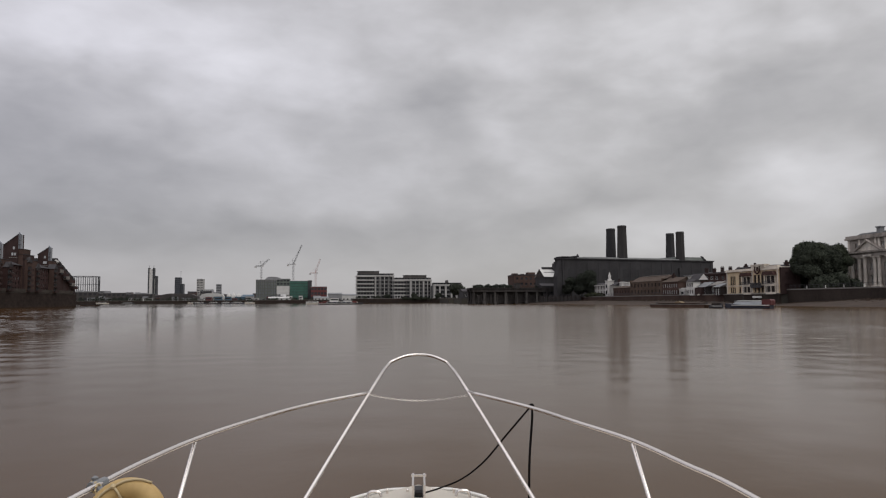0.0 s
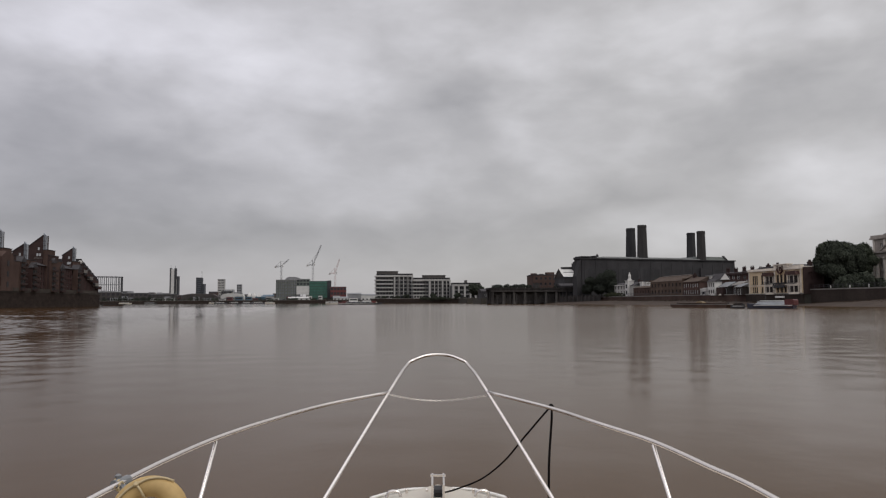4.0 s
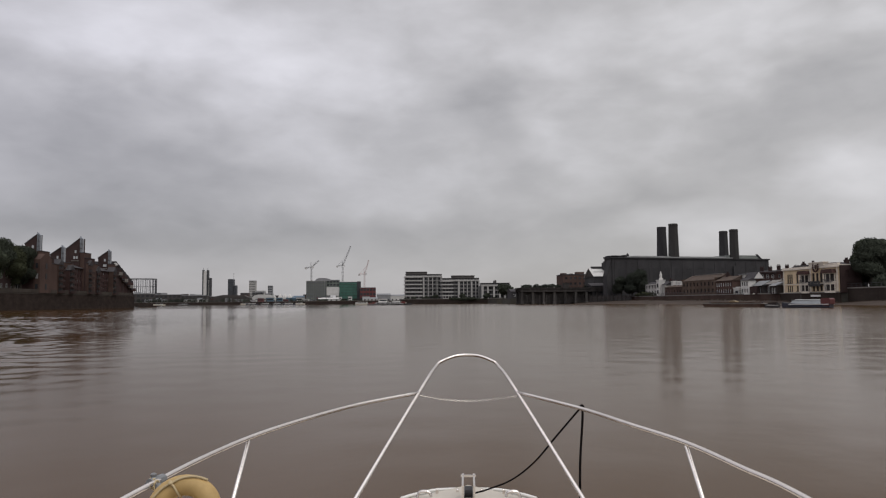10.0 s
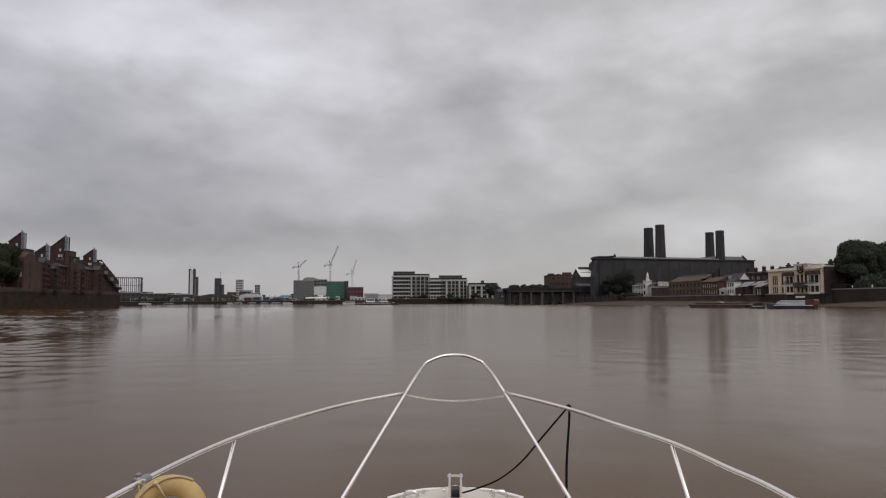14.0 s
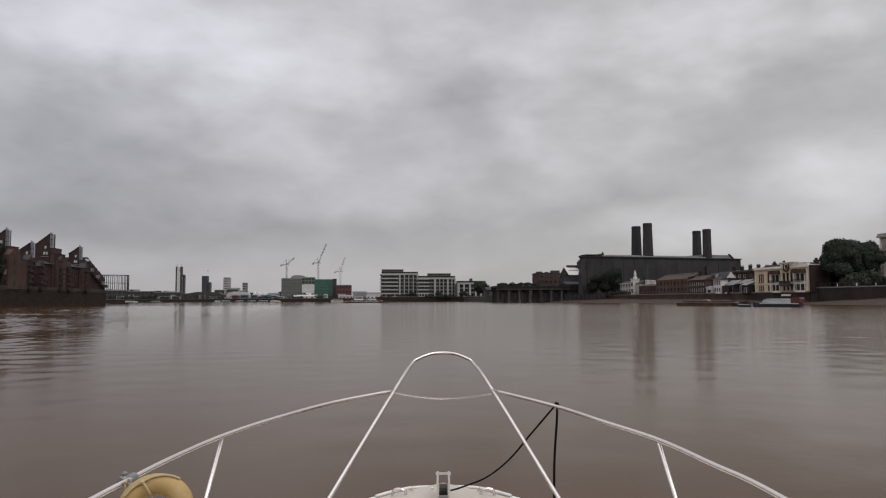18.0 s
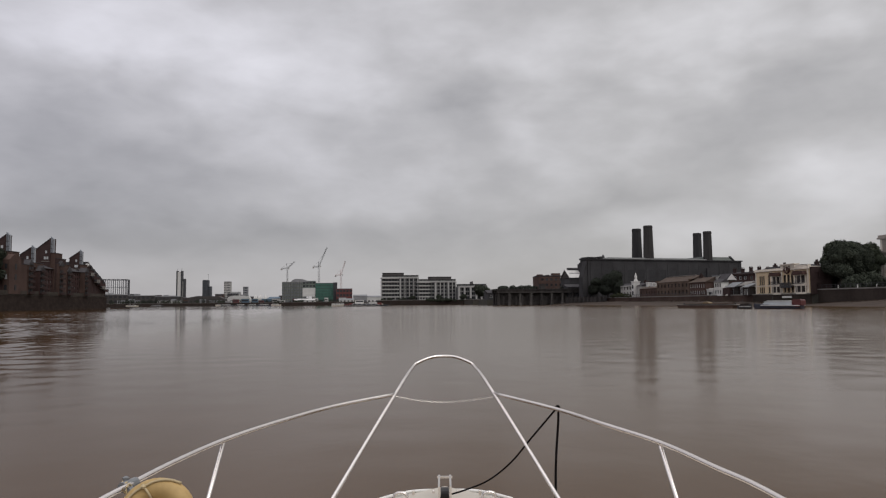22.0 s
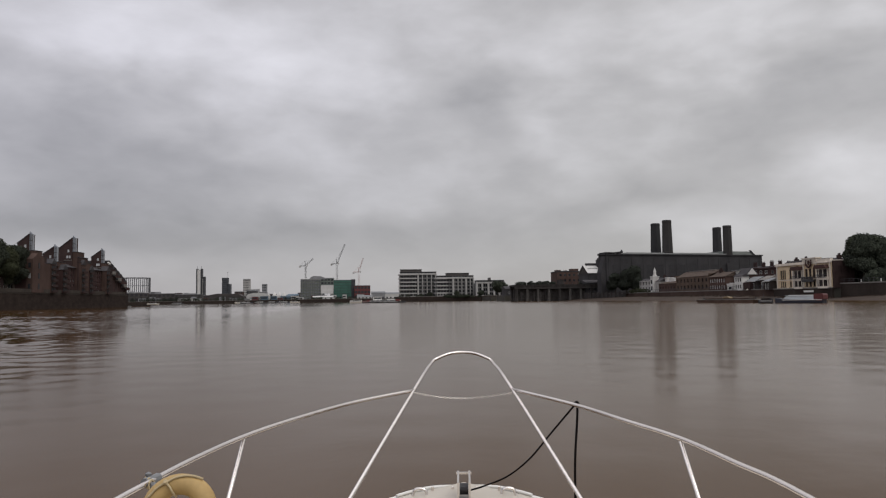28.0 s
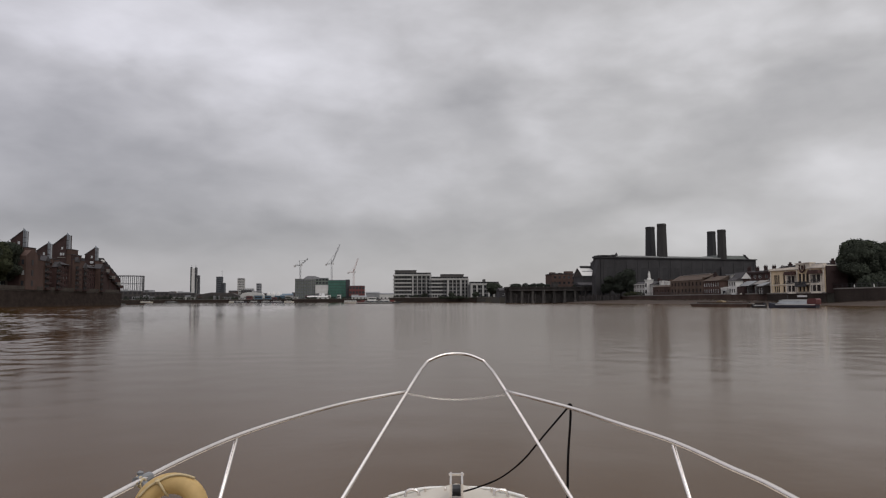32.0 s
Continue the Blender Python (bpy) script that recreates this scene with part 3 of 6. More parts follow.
rubble("rubble", lambda y: 121.9 if y < 195 else 119.9 if y < 226 else 117.0, -1, 60, 338, shore_top, 0.17, 2600, 51, "weed-dark stones along the foot of the river wall")
rubble("wall_rubble", lambda y: -108.6, 1, 70, 376, lambda y: 0.62, 0.30, 900, 52, "weed-dark stones along the foot of the high wall", 0.7)


def river_wall(name, points, z0, z1, mat, label, posts=0.0, thick=0.5, rail=True, cap=COPING):
    """A quay wall with coping stones, piers and a railing; the outer face lies on the line of points."""
    root = thing(name, pose(0, 0, 0), label, "river wall", kind="structure")
    bm, cop, railing = bmesh.new(), bmesh.new(), bmesh.new()
    for (xa, ya), (xb, yb) in zip(points, points[1:]):
        way = Vector((xb - xa, yb - ya, 0))
        long = way.length
        m = Matrix.Translation((xa, ya, 0)) @ Matrix.Rotation(math.atan2(way.y, way.x), 4, "Z")
        for target, row in ((bm, (0, long, -thick, 0.02, z0, z1)), (cop, (0, long, -thick - 0.1, 0.1, z1 + 0.004, z1 + 0.3))):
            b = boxes(row)
            b.transform(m)
            me = bpy.data.meshes.new("t")
            b.to_mesh(me)
            b.free()
            target.from_mesh(me)
        if posts:
            for i in range(int(long / posts)):
                b = boxes((i * posts, i * posts + 0.5, -thick - 0.25, 0.25, z0, z1 - 0.01))
                b.transform(m)
                me = bpy.data.meshes.new("t")
                b.to_mesh(me)
                b.free()
                bm.from_mesh(me)
        if rail:
            rows = [(0, long, -0.03, 0.03, z1 + 1.2, z1 + 1.27), (0, long, -0.02, 0.02, z1 + 0.75, z1 + 0.79)]
            rows += [(i * 1.8, i * 1.8 + 0.07, -0.035, 0.035, z1 + 0.3, z1 + 1.3) for i in range(int(long / 1.8) + 1)]
            b = boxes(*rows)
            b.transform(m)
            me = bpy.data.meshes.new("t")
            b.to_mesh(me)
            b.free()
            railing.from_mesh(me)
    part("wall_face", bm, mat, root)
    part("coping", cop, cap, root, "worn coping stones")
    if rail:
        part("railing", railing, STEEL_DARK, root, "dark iron railing")
    else:
        railing.free()


river_wall("river_wall_palace", [(122.0, 60), (122.0, 196.9)], -0.5, 4.9, WALL_DARK, "dark stained stone river wall below the palace terrace")
river_wall("river_wall_tavern", [(119.9, 197.0), (119.9, 224)], -0.5, 3.9, WALL_DARK, "dark weedy river wall under the cream tavern", rail=False)
river_wall("river_wall_houses", [(119.9, 224.2), (117.0, 250), (117.0, 300), (117.7, 338), (112.6, 352), (105.6, 372)], -0.5, 3.9, WALL_BROWN, "brown brick river wall with dark weed at its foot")
river_wall("river_wall_north", [(-108.7, 378.8), (-108.7, 40)], -2.0, 6.15, WALL_NORTH, "dark high river wall below the brick flats", cap=PARAPET)
river_wall("river_wall_far", [(117.5, 565), (60, 584), (23.6, 603)], -2.0, 4.6, WALL_DARK, "dark far river wall below the apartment blocks", 12)
river_wall("river_wall_site", [(9.7, 700), (7.7, 799), (-70, 817.4), (-150, 939), (-360, 974)], -2.0, 4.3, WALL_DARK, "dark low quay along the building site", 20, rail=False)

# narrow sloping mud strip, added in place of the north wall's dark reflection
bm = bmesh.new()
rng = random.Random(31)
rows = []
for k in range(82):
    y = 379.8 - 4.0 * k
    e = rng.uniform(-0.8, 0.8)
    end = min(1.0, (k + 0.15) / 2.0)
    rows.append([bm.verts.new((x, y, z)) for x, z in ((-108.8, 0.75 * end - 0.2), (-108.1 + 0.1 * e, 0.5 * end - 0.2), (-107.3 + 0.2 * e, 0.25 * end - 0.15), (-106.5 + 0.3 * e, 0.03), (-105.5 + 0.3 * e, -0.4))])
for p, q in zip(rows, rows[1:]):
    for k in range(4):
        bm.faces.new((p[k], p[k + 1], q[k + 1], q[k]))
bmesh.ops.recalc_face_normals(bm, faces=bm.faces)
tagged(part("north_dark_strip", bm, MUD_DARK, None, "", True), "narrow dark mud strip added at the foot of the wall", "foreshore", kind="structure")

# ---- trees ----
LEAVES = {}


def leaf_mesh(key, lobes, count, size, mat, seed):
    """A crown of many small leaf clumps on several lobes (x, y, z, rx, ry, rz), ragged at the edge."""
    if key in LEAVES:
        return LEAVES[key]
    rng = random.Random(seed)
    verts, faces = [], []
    total = sum(l[3] * l[4] * l[5] for l in lobes)
    for lx, ly, lz, rx, ry, rz in lobes:
        for _ in range(int(count * rx * ry * rz / total)):
            d = Vector((rng.gauss(0, 1), rng.gauss(0, 1), rng.gauss(0, 1))).normalized()
            r = rng.uniform(0.45, 1.0) ** 0.5 * rng.uniform(0.9, 1.08)
            c = Vector((lx + d.x * rx * r, ly + d.y * ry * r, lz + d.z * rz * r))
            # leaves lie mostly outwards, as they do towards the light
            u = (d * 1.5 + Vector((rng.gauss(0, 1), rng.gauss(0, 1), rng.gauss(0, 1))).normalized()).normalized()
            v = u.orthogonal().normalized()
            w = u.cross(v)
            s = size * rng.uniform(0.5, 1.3)
            k = len(verts)
            verts += [c + s * v, c + s * 0.7 * w + 0.15 * s * u, c - s * v, c - s * 0.7 * w + 0.15 * s * u]
            faces.append((k, k + 1, k + 2, k + 3))
    me = bpy.data.meshes.new("crown")
    me.from_pydata(verts, [], faces)
    me.materials.append(mat)
    LEAVES[key] = me
    return me


def tree(m, height, spread, seed, mat, label, count=2600, size=0.55, group="", low=0.40):
    """A tapered trunk with limbs and a crown of leaf clumps; local origin at the foot."""
    rng = random.Random(seed)
    root = thing("tree", m, label, "tree", group)
    lobes = []
    for i in range(9):
        a = rng.uniform(0, 2 * math.pi)
        r = spread * rng.uniform(0.15, 0.62)
        z = height * rng.uniform(low, 0.86)
        s = spread * rng.uniform(0.36, 0.55)
        lobes.append((r * math.cos(a), r * math.sin(a), z, s, s, min(s * 0.8, height - z)))
    lobes.append((0, 0, height * 0.66, spread * 0.6, spread * 0.6, height * 0.33))
    bm = bmesh.new()
    t = 0.018 * height + 0.12
    tube(bm, curve_points([(0, 0, -0.2), (rng.uniform(-0.2, 0.2), 0.1, height * 0.25), (rng.uniform(-0.4, 0.4), 0, height * 0.55), (0, 0, height * 0.82)], 3), [t * (1.25 - 0.1 * i) for i in range(10)], 8)
    part("trunk", bm, BARK, root)
    bm = bmesh.new()
    for lx, ly, lz, rx, ry, rz in lobes[:7]:
        tube(bm, [(0, 0, height * 0.3), (lx * 0.5, ly * 0.5, (lz + height * 0.3) / 2), (lx, ly, lz)], [t * 0.5, t * 0.35, t * 0.12], 5)
    part("limbs", bm, BARK, root)
    part("crown", leaf_mesh((seed, round(height, 1), round(spread, 1), mat.name), lobes, count, size, mat, seed), None, root)
    return root


def bushes(name, x0, x1, y0, y1, z, h, count, mat, label, seed):
    rng = random.Random(seed)
    lobes = [(rng.uniform(x0, x1), rng.uniform(y0, y1), z + rng.uniform(0.1, 0.5) * h, rng.uniform(1.0, 2.6), rng.uniform(1.0, 2.6), rng.uniform(0.3, 0.6) * h) for _ in range(max(6, int(abs(x1 - x0) + abs(y1 - y0)) // 3))]
    ob = part(name, leaf_mesh(name + str(seed), lobes, int(count * 2.4), 0.32, mat, seed), None, None)
    return tagged(ob, label, "bushes", kind="stuff")


# ---- the palace ----
def palace():
    """The long stone river front with giant columns, two pediments and an attic storey."""
    w, d, base = 39.7, 22.0, 5.75
    root = thing("palace", pose(150, 209.6, base, 0, 0, -90), "weathered pale stone baroque palace with giant columns and two pediments", "palace")
    cols = [0.75, 2.1, 4.9, 7.0, 10.7, 12.3, 15.8, 17.4, 22.2, 23.8, 27.3, 28.9, 32.6, 34.7, 37.5, 38.9]
    holes = []
    bays = [(c - 0.55, c + 0.55) for c in (3.5, 5.95, 8.85, 11.5, 14.05, 25.6, 28.1, 30.75, 33.65, 36.1)]
    for a, b in bays:
        holes += [(a, b, 1.0, 3.2), (a, b, 4.6, 6.6)]
    attic = [(c - 0.5, c + 0.5, 11.0, 12.2) for c in (3.5, 5.9, 13.3, 15.6, 18.0, 21.6, 24.0, 26.3, 33.7, 36.2)]
    door = (18.3, 21.3, 0.0, 7.2)
    wall = bmesh.new()
    wall_mesh(wall, w, d, 0, 13.3, holes + attic + [door], 0.6)
    part("wall", wall, PORTLAND_DARK, root, "grey soot-stained ashlar wall")
    for a, b, c, e in holes:
        window(root, a, b, c, e, FRAME_WHITE, GLASS, 0.4, (2, 3), 0.1)
    for a, b, c, e in attic:
        window(root, a, b, c, e, FRAME_WHITE, GLASS, 0.4, (2, 2), 0.1)
    part("door", boxes((18.5, 21.1, 0.5, 0.58, 0, 7.0)), FRAME_DARK, root, "dark recessed doorway")
    shaft = bpy.data.meshes.new("column")
    bm = lathe(bmesh.new(), [(0.62, 0), (0.62, 0.25), (0.5, 0.4), (0.5, 0.9), (0.43, 6.9), (0.5, 7.0), (0.46, 7.1), (0.66, 7.65)], 14)
    box(bm, -0.7, 0.7, -0.7, 0.7, 7.65, 7.9)
    box(bm, -0.75, 0.75, -0.75, 0.75, -0.35, 0.0)
    bm.to_mesh(shaft)
    bm.free()
    shaft.materials.append(PORTLAND)
    for c in cols:
        part("column", shaft, None, root).location = (c, -0.42, 0.35)
    part("plinth", boxes((-0.3, w + 0.3, -1.3, -0.01, -0.85, 0.0)), PORTLAND, root)
    part("entablature", boxes((-0.4, w + 0.4, -0.95, -0.01, 8.26, 8.9), (-0.3, w + 0.3, -0.8, -0.012, 8.904, 9.4), (-0.7, w + 0.7, -1.3, -0.014, 9.404, 9.9)), PORTLAND_DARK, root, "stained stone entablature and cornice")
    part("attic_cornice", boxes((-0.5, w + 0.5, -0.6, d + 0.4, 13.3, 13.75), (-0.3, w + 0.3, -0.4, d + 0.2, 13.754, 14.4)), PORTLAND_DARK, root, "soot-stained attic cornice")
    pieces("attic_pilaster", [*[(x - 0.35, x + 0.35, -0.12, -0.01, 9.95, 13.25) for x in (0.5, 4.7, 7.2, 10.7, 12.2, 14.5, 16.9, 19.8, 22.8, 25.1, 27.5, 29, 32.5, 35, 39.2)]], PORTLAND, root)
    for c in (8.6, 31.1):
        tri = bmesh.new()
        prism(tri, [(c - 4.6, 9.92), (c + 4.6, 9.92), (c, 12.5)], -0.75, -0.15)
        p = part("pediment", tri, PORTLAND, root)
        rim = bmesh.new()
        prism(rim, [(c - 5.2, 9.93), (c - 4.5, 9.93), (c, 12.45), (c, 12.95)], -1.25, -0.1)
        prism(rim, [(c + 5.2, 9.93), (c + 4.5, 9.93), (c, 12.45), (c, 12.95)], -1.25, -0.1)
        part("raking_cornice", rim, PORTLAND_DARK, p)
        part("tablet", boxes((c - 1.6, c + 1.6, -1.1, -0.96, 8.35, 8.85)), PORTLAND, p, "pale stone tablet")
    bm = bmesh.new()
    prism(bm, [(0.5, 14.41), (w - 0.5, 14.41), (w - 3, 15.1), (3, 15.1)], 2, d - 2)
    part("roof", bm, LEAD, root, "low grey lead roof")
    for x in (10.6, 14.6, 29.8, 34.2):
        part("chimney", boxes((x - 0.75, x + 0.75, 1.2, 2.4, 14.4, 16.1), (x - 0.95, x + 0.95, 1.0, 2.6, 16.104, 16.4)), LEAD, root, "stout square dark stone chimney")


palace()
for i, (x, y, h, s, mat) in enumerate(((126.2, 193.2, 12.6, 4.6, LEAF_B), (130.5, 200.5, 13.0, 5.0, LEAF_A), (134.5, 207, 13.4, 5.2, LEAF_B), (143.6, 205.0, 13.0, 4.2, LEAF_A), (130, 195.6, 11.4, 4.6, LEAF_B), (136.5, 203.8, 13.0, 5.2, LEAF_A), (141, 210.5, 13.6, 5.4, LEAF_B), (145, 216, 13.0, 5.6, LEAF_A), (139.5, 203, 12.2, 4.6, LEAF_B), (145.5, 211, 12.6, 4.6, LEAF_A))):
    tree(pose(x, y, 5.0, 0, 0, 40 * i), h, s, 10 + i, mat, "broad dark green plane tree on the terrace by the palace", 19000, 0.25, "terrace trees", 0.26)
bushes("hedge", 124.8, 129, 188, 196, 4.9, 4.4, 1800, LEAF_B, "dark overgrown hedge beside the tavern", 4)
bushes("undergrowth", 126, 142, 193, 211, 5.0, 5.0, 5200, LEAF_B, "dark undergrowth below the terrace trees", 3)


# ---- the tavern ----
def tavern():
    """Cream stucco inn on the river wall, with three bowed window bays and iron balconies."""
    w, d, h = 25.2, 6.0, 6.65
    root = thing("tavern", pose(120.0, 222.3, 3.9, 0, 0, -90), "cream stucco riverside tavern with bow windows and balconies", "tavern")
    left = [(2.0, 2.75, 0.6, 2.1), (2.95, 3.7, 0.6, 2.1), (3.9, 4.65, 0.6, 2.1), (2.0, 2.75, 2.9, 5.3), (2.95, 3.7, 2.9, 5.3), (3.9, 4.65, 2.9, 5.3), (6.5, 7.4, 0.6, 2.1), (6.5, 7.4, 2.9, 5.3)]
    mid = [(x, x + 1.15, 2.9, 5.3) for x in (13.9, 15.6, 17.3)] + [(x, x + 1.0, 0.6, 1.9) for x in (13.95, 15.7, 17.4)]
    part("wall", wall_mesh(bmesh.new(), w, d, 0, h, left + mid), CREAM, root)
    for a, b, c, e in left + mid:
        window(root, a, b, c, e, FRAME_DARK, ROOM_DARK, 0.2, (2, 3), 0.07, True)
    part("cornice", boxes((-0.25, w + 0.25, -0.35, -0.01, h - 0.15, h + 0.12), (-0.1, w + 0.1, -0.15, d, h + 0.124, h + 0.55)), CREAM_TRIM, root)
    part("string_course", boxes((-0.1, w + 0.1, -0.16, -0.012, 2.4, 2.6)), CREAM_TRIM, root)
    part("plinth", boxes((-0.1, w + 0.1, -0.14, -0.012, 0.0, 0.35)), CREAM_TRIM, root)
    pieces("pilaster", [*[(x - 0.22, x + 0.22, -0.13, -0.015, 0.36, h - 0.16) for x in (0.4, 8.2, 13.3, 19.1, 24.8)]], CREAM_TRIM, root)
    part("raised_parapet", boxes((13.1, 19.3, -0.25, 1.2, h + 0.56, h + 1.25), (12.9, 19.5, -0.45, 1.4, h + 1.254, h + 1.5)), CREAM_TRIM, root, "raised cream parapet over the middle bay")
    part("side_parapet", boxes((19.8, 24.9, -0.1, 0.8, h + 0.56, h + 0.95)), CREAM_TRIM, root)
    end = part("end_wall", wall_mesh(bmesh.new(), d - 0.4, 0.5, 0, h + 0.3, [(1.2, 2.2, 1.0, 2.6), (3.6, 4.6, 1.0, 2.6), (1.2, 2.2, 3.9, 5.6), (3.6, 4.6, 3.9, 5.6)], 0.2), BRICK_DEEP, root, "dark brick end wall")
    end.matrix_local = pose(w + 0.52, 0.25, 0, 0, 0, 90)
    u = [(15.1, h + 0.95), (15.05, h + 0.2), (15.2, h - 0.45), (15.6, h - 0.85), (16.2, h - 1.0), (16.8, h - 0.85), (17.2, h - 0.45), (17.35, h + 0.2), (17.3, h + 0.95)]
    crest = part("crest", tube(bmesh.new(), [(x, -0.42, z) for x, z in u], 0.24, 8), CANOPY, root, "dark carved swag frame on the parapet")
    part("shield", prism(bmesh.new(), [(15.75, h + 0.8), (16.65, h + 0.8), (16.65, h + 0.05), (16.2, h - 0.45), (15.75, h + 0.05)], -0.42, -0.28), CANOPY, crest, "dark painted shield")
    for x0, x1 in ((8.7, 12.9), (19.5, 24.2)):
        c, r = (x0 + x1) / 2, (x1 - x0) / 2
        ring = [(c + r * math.cos(a), -0.75 * math.sin(a)) for a in (math.pi * (1 - k / 8) for k in range(9))]
        bay = None
        for z0, z1, o in ((0, 0.55, 0), (2.15, 2.95, 0.06), (4.85, 5.05, 0.1)):
            bm = bmesh.new()
            lo = [bm.verts.new((c + (x - c) * (1 + o), y * (1 + o), z0)) for x, y in ring]
            hi = [bm.verts.new((c + (x - c) * (1 + o), y * (1 + o), z1)) for x, y in ring]
            for k in range(8):
                bm.faces.new((lo[k], lo[k + 1], hi[k + 1], hi[k]))
            bm.faces.new(hi)
            bm.faces.new(lo[::-1])
            if bay:
                part("apron", bm, CREAM_TRIM, bay)
            else:
                bay = part("bow_window", bm, CREAM_TRIM, root)
        for k in (0, 1, 3, 5, 7, 8):
            x, y = ring[k]
            part("mullion", boxes((x - 0.1, x + 0.1, y - 0.1, y + 0.1, 0.56, 4.84)), CREAM_TRIM, bay)
        for z0, z1 in ((0.55, 2.15), (2.95, 4.85)):
            for k in range(8):
                (xa, ya), (xb, yb) = ring[k], ring[k + 1]
                g = bmesh.new()
                g.faces.new([g.verts.new(p) for p in ((xa, ya * 0.93, z0), (xb, yb * 0.93, z0), (xb, yb * 0.93, z1), (xa, ya * 0.93, z1))])
                part("pane", g, ROOM_DARK, bay)
        part("canopy", prism(bmesh.new(), [(x0 - 0.3, 5.054), (x1 + 0.3, 5.054), (x1 - 0.25, 6.05), (x0 + 0.25, 6.05)], -1.15, -0.02), CANOPY, bay, "dark red-brown bay hood")
        part("window_guard", boxes((x0 - 0.1, x1 + 0.1, -1.0, -0.94, 2.7, 2.8), (x0 - 0.1, x1 + 0.1, -1.0, -0.94, 3.45, 3.52), *[(x0 + 0.3 * k, x0 + 0.3 * k + 0.06, -0.99, -0.95, 2.8, 3.45) for k in range(int((x1 - x0) / 0.3) + 1)]), STEEL_DARK, bay)
    bal = bmesh.new()
    rows = [(13.5, 18.9, -1.0, -0.02, 2.05, 2.3), (13.5, 18.9, -1.0, -0.92, 3.05, 3.15), (13.7, 18.7, -0.9, -0.7, 1.75, 2.04)]
    rows += [(13.5 + 0.2 * i, 13.59 + 0.2 * i, -0.99, -0.93, 2.3, 3.05) for i in range(27)]
    for r in rows:
        box(bal, *r)
    part("balcony", bal, STEEL_DARK, root, "dark iron balcony")
    bm = bmesh.new()
    prism(bm, [(0.8, h + 0.5), (w - 0.8, h + 0.5), (w - 3.5, h + 1.2), (3.5, h + 1.2)], 1.6, d - 0.6)
    part("roof", bm, SLATE, root)
    for x in (4, 8.6, 23):
        chimney_stack(root, x, 3.8, h + 0.7, 1.2, 0.7, 1.1, 3, BRICK_DEEP)
    part("sign_board", boxes((13.4, 17.6, -0.3, -0.05, -0.95, -0.45)), FRAME_WHITE, root, "long white board on the river wall")


tavern()
for y in (170.0, 176.5, 183.0, 190.0):
    r = thing("quay_post", pose(122.9, y, 5.0), "short white painted post on the terrace edge", "post", "white terrace posts")
    part("shaft", lathe(bmesh.new(), [(0.12, 0), (0.12, 0.75), (0.15, 0.8), (0.05, 0.92)], 8), FRAME_WHITE, r)
    part("base", boxes((-0.22, 0.22, -0.22, 0.22, 0, 0.12)), COPING, r)


# ---- houses between the tavern and the station ----
E90 = -90
ROW = math.degrees(math.atan2(-8, 10))
for k, (w, h, wallm) in enumerate(((5.8, 8.2, BRICK_DEEP), (5.6, 8.5, BRICK_RED), (5.9, 8.3, BRICK_DEEP), (5.6, 8.7, BRICK_RED), (5.8, 8.4, BRICK_DEEP))):
    along = 5.85 * k
    r = building("terrace_house", "dark brick terrace house with white sash windows and tall chimneys", "house", pose(148 + along * math.cos(radians(ROW)), 287 + along * math.sin(radians(ROW)), 3.9, 0, 0, ROW), w, 8, h, grid_openings(w, 0, 3, 3, 0.8, 1.25, 0.7, 2.7, 1.0), wallm, SLATE, "along", 1.2, COPING if k % 2 else FRAME_WHITE, GLASS, (1, 2), "terrace houses")
    part("parapet", boxes((-0.02, w + 0.02, -0.2, 0.15, h + 0.006, h + 0.55)), BRICK_DEEP, r)
    for x in (0.5, 3.4):
        chimney_stack(r, x, 3.2, h + 0.5, 1.25, 0.9, 1.9 + 0.15 * (k % 2), 3)

r = building("warehouse", "long brown stock-brick riverside warehouse with a pitched roof", "warehouse", pose(117.6, 286.5, 3.9, 0, 0, E90), 27.0, 8, 5.3, [(1.0 + 2.9 * i, 2.1 + 2.9 * i, 1.0 + 2.3 * j, 2.3 + 2.3 * j) for i in range(9) for j in range(2)], BRICK_BROWN, TILE_BROWN, "along", 2.0, FRAME_DARK, GLASS, (2, 2), over=0.1)
part("ridge_vent", boxes((3, 24, 3.7, 4.3, 7.25, 7.5)), COPING, r, "pale ridge capping")
part("parapet", boxes((-0.1, 0.5, -0.1, 8.1, 5.3, 6.0), (26.5, 27.1, -0.1, 8.1, 5.3, 6.0)), BRICK_BROWN, r)
r = building("brick_cottage", "low red-brick riverside range with small white windows", "house", pose(117.4, 259.3, 3.9, 0, 0, E90), 11.6, 6.5, 4.6, grid_openings(11.6, 0, 7, 2, 0.8, 1.1, 0.7, 2.1, 0.7), BRICK_RANGE, TILE_BROWN, "along", 1.6, FRAME_WHITE, GLASS_PALE, (1, 1), thick=0.14)
chimney_stack(r, 2.5, 3.2, 5.9, 1.2, 0.8, 1.3)
r = building("brick_outhouse", "plain low ruddy brick outhouse on the river wall", "house", pose(117.7, 303.5, 3.9, 0, 0, E90), 16.6, 8, 3.4, [(1.2 + 2.6 * i, 2.1 + 2.6 * i, 1.3, 2.4) for i in range(6)], BRICK_RANGE, TILE_BROWN, "along", 1.0, FRAME_DARK, GLASS)
building("white_hut", "small white rendered hut with a flat roof and dark opening", "hut", pose(117.8, 247.9, 3.9, 0, 0, E90), 4.2, 2.0, 1.9, [(0.9, 3.3, 0.3, 1.3)], WHITE, WHITE, "flat", 0, FRAME_WHITE, GLASS)
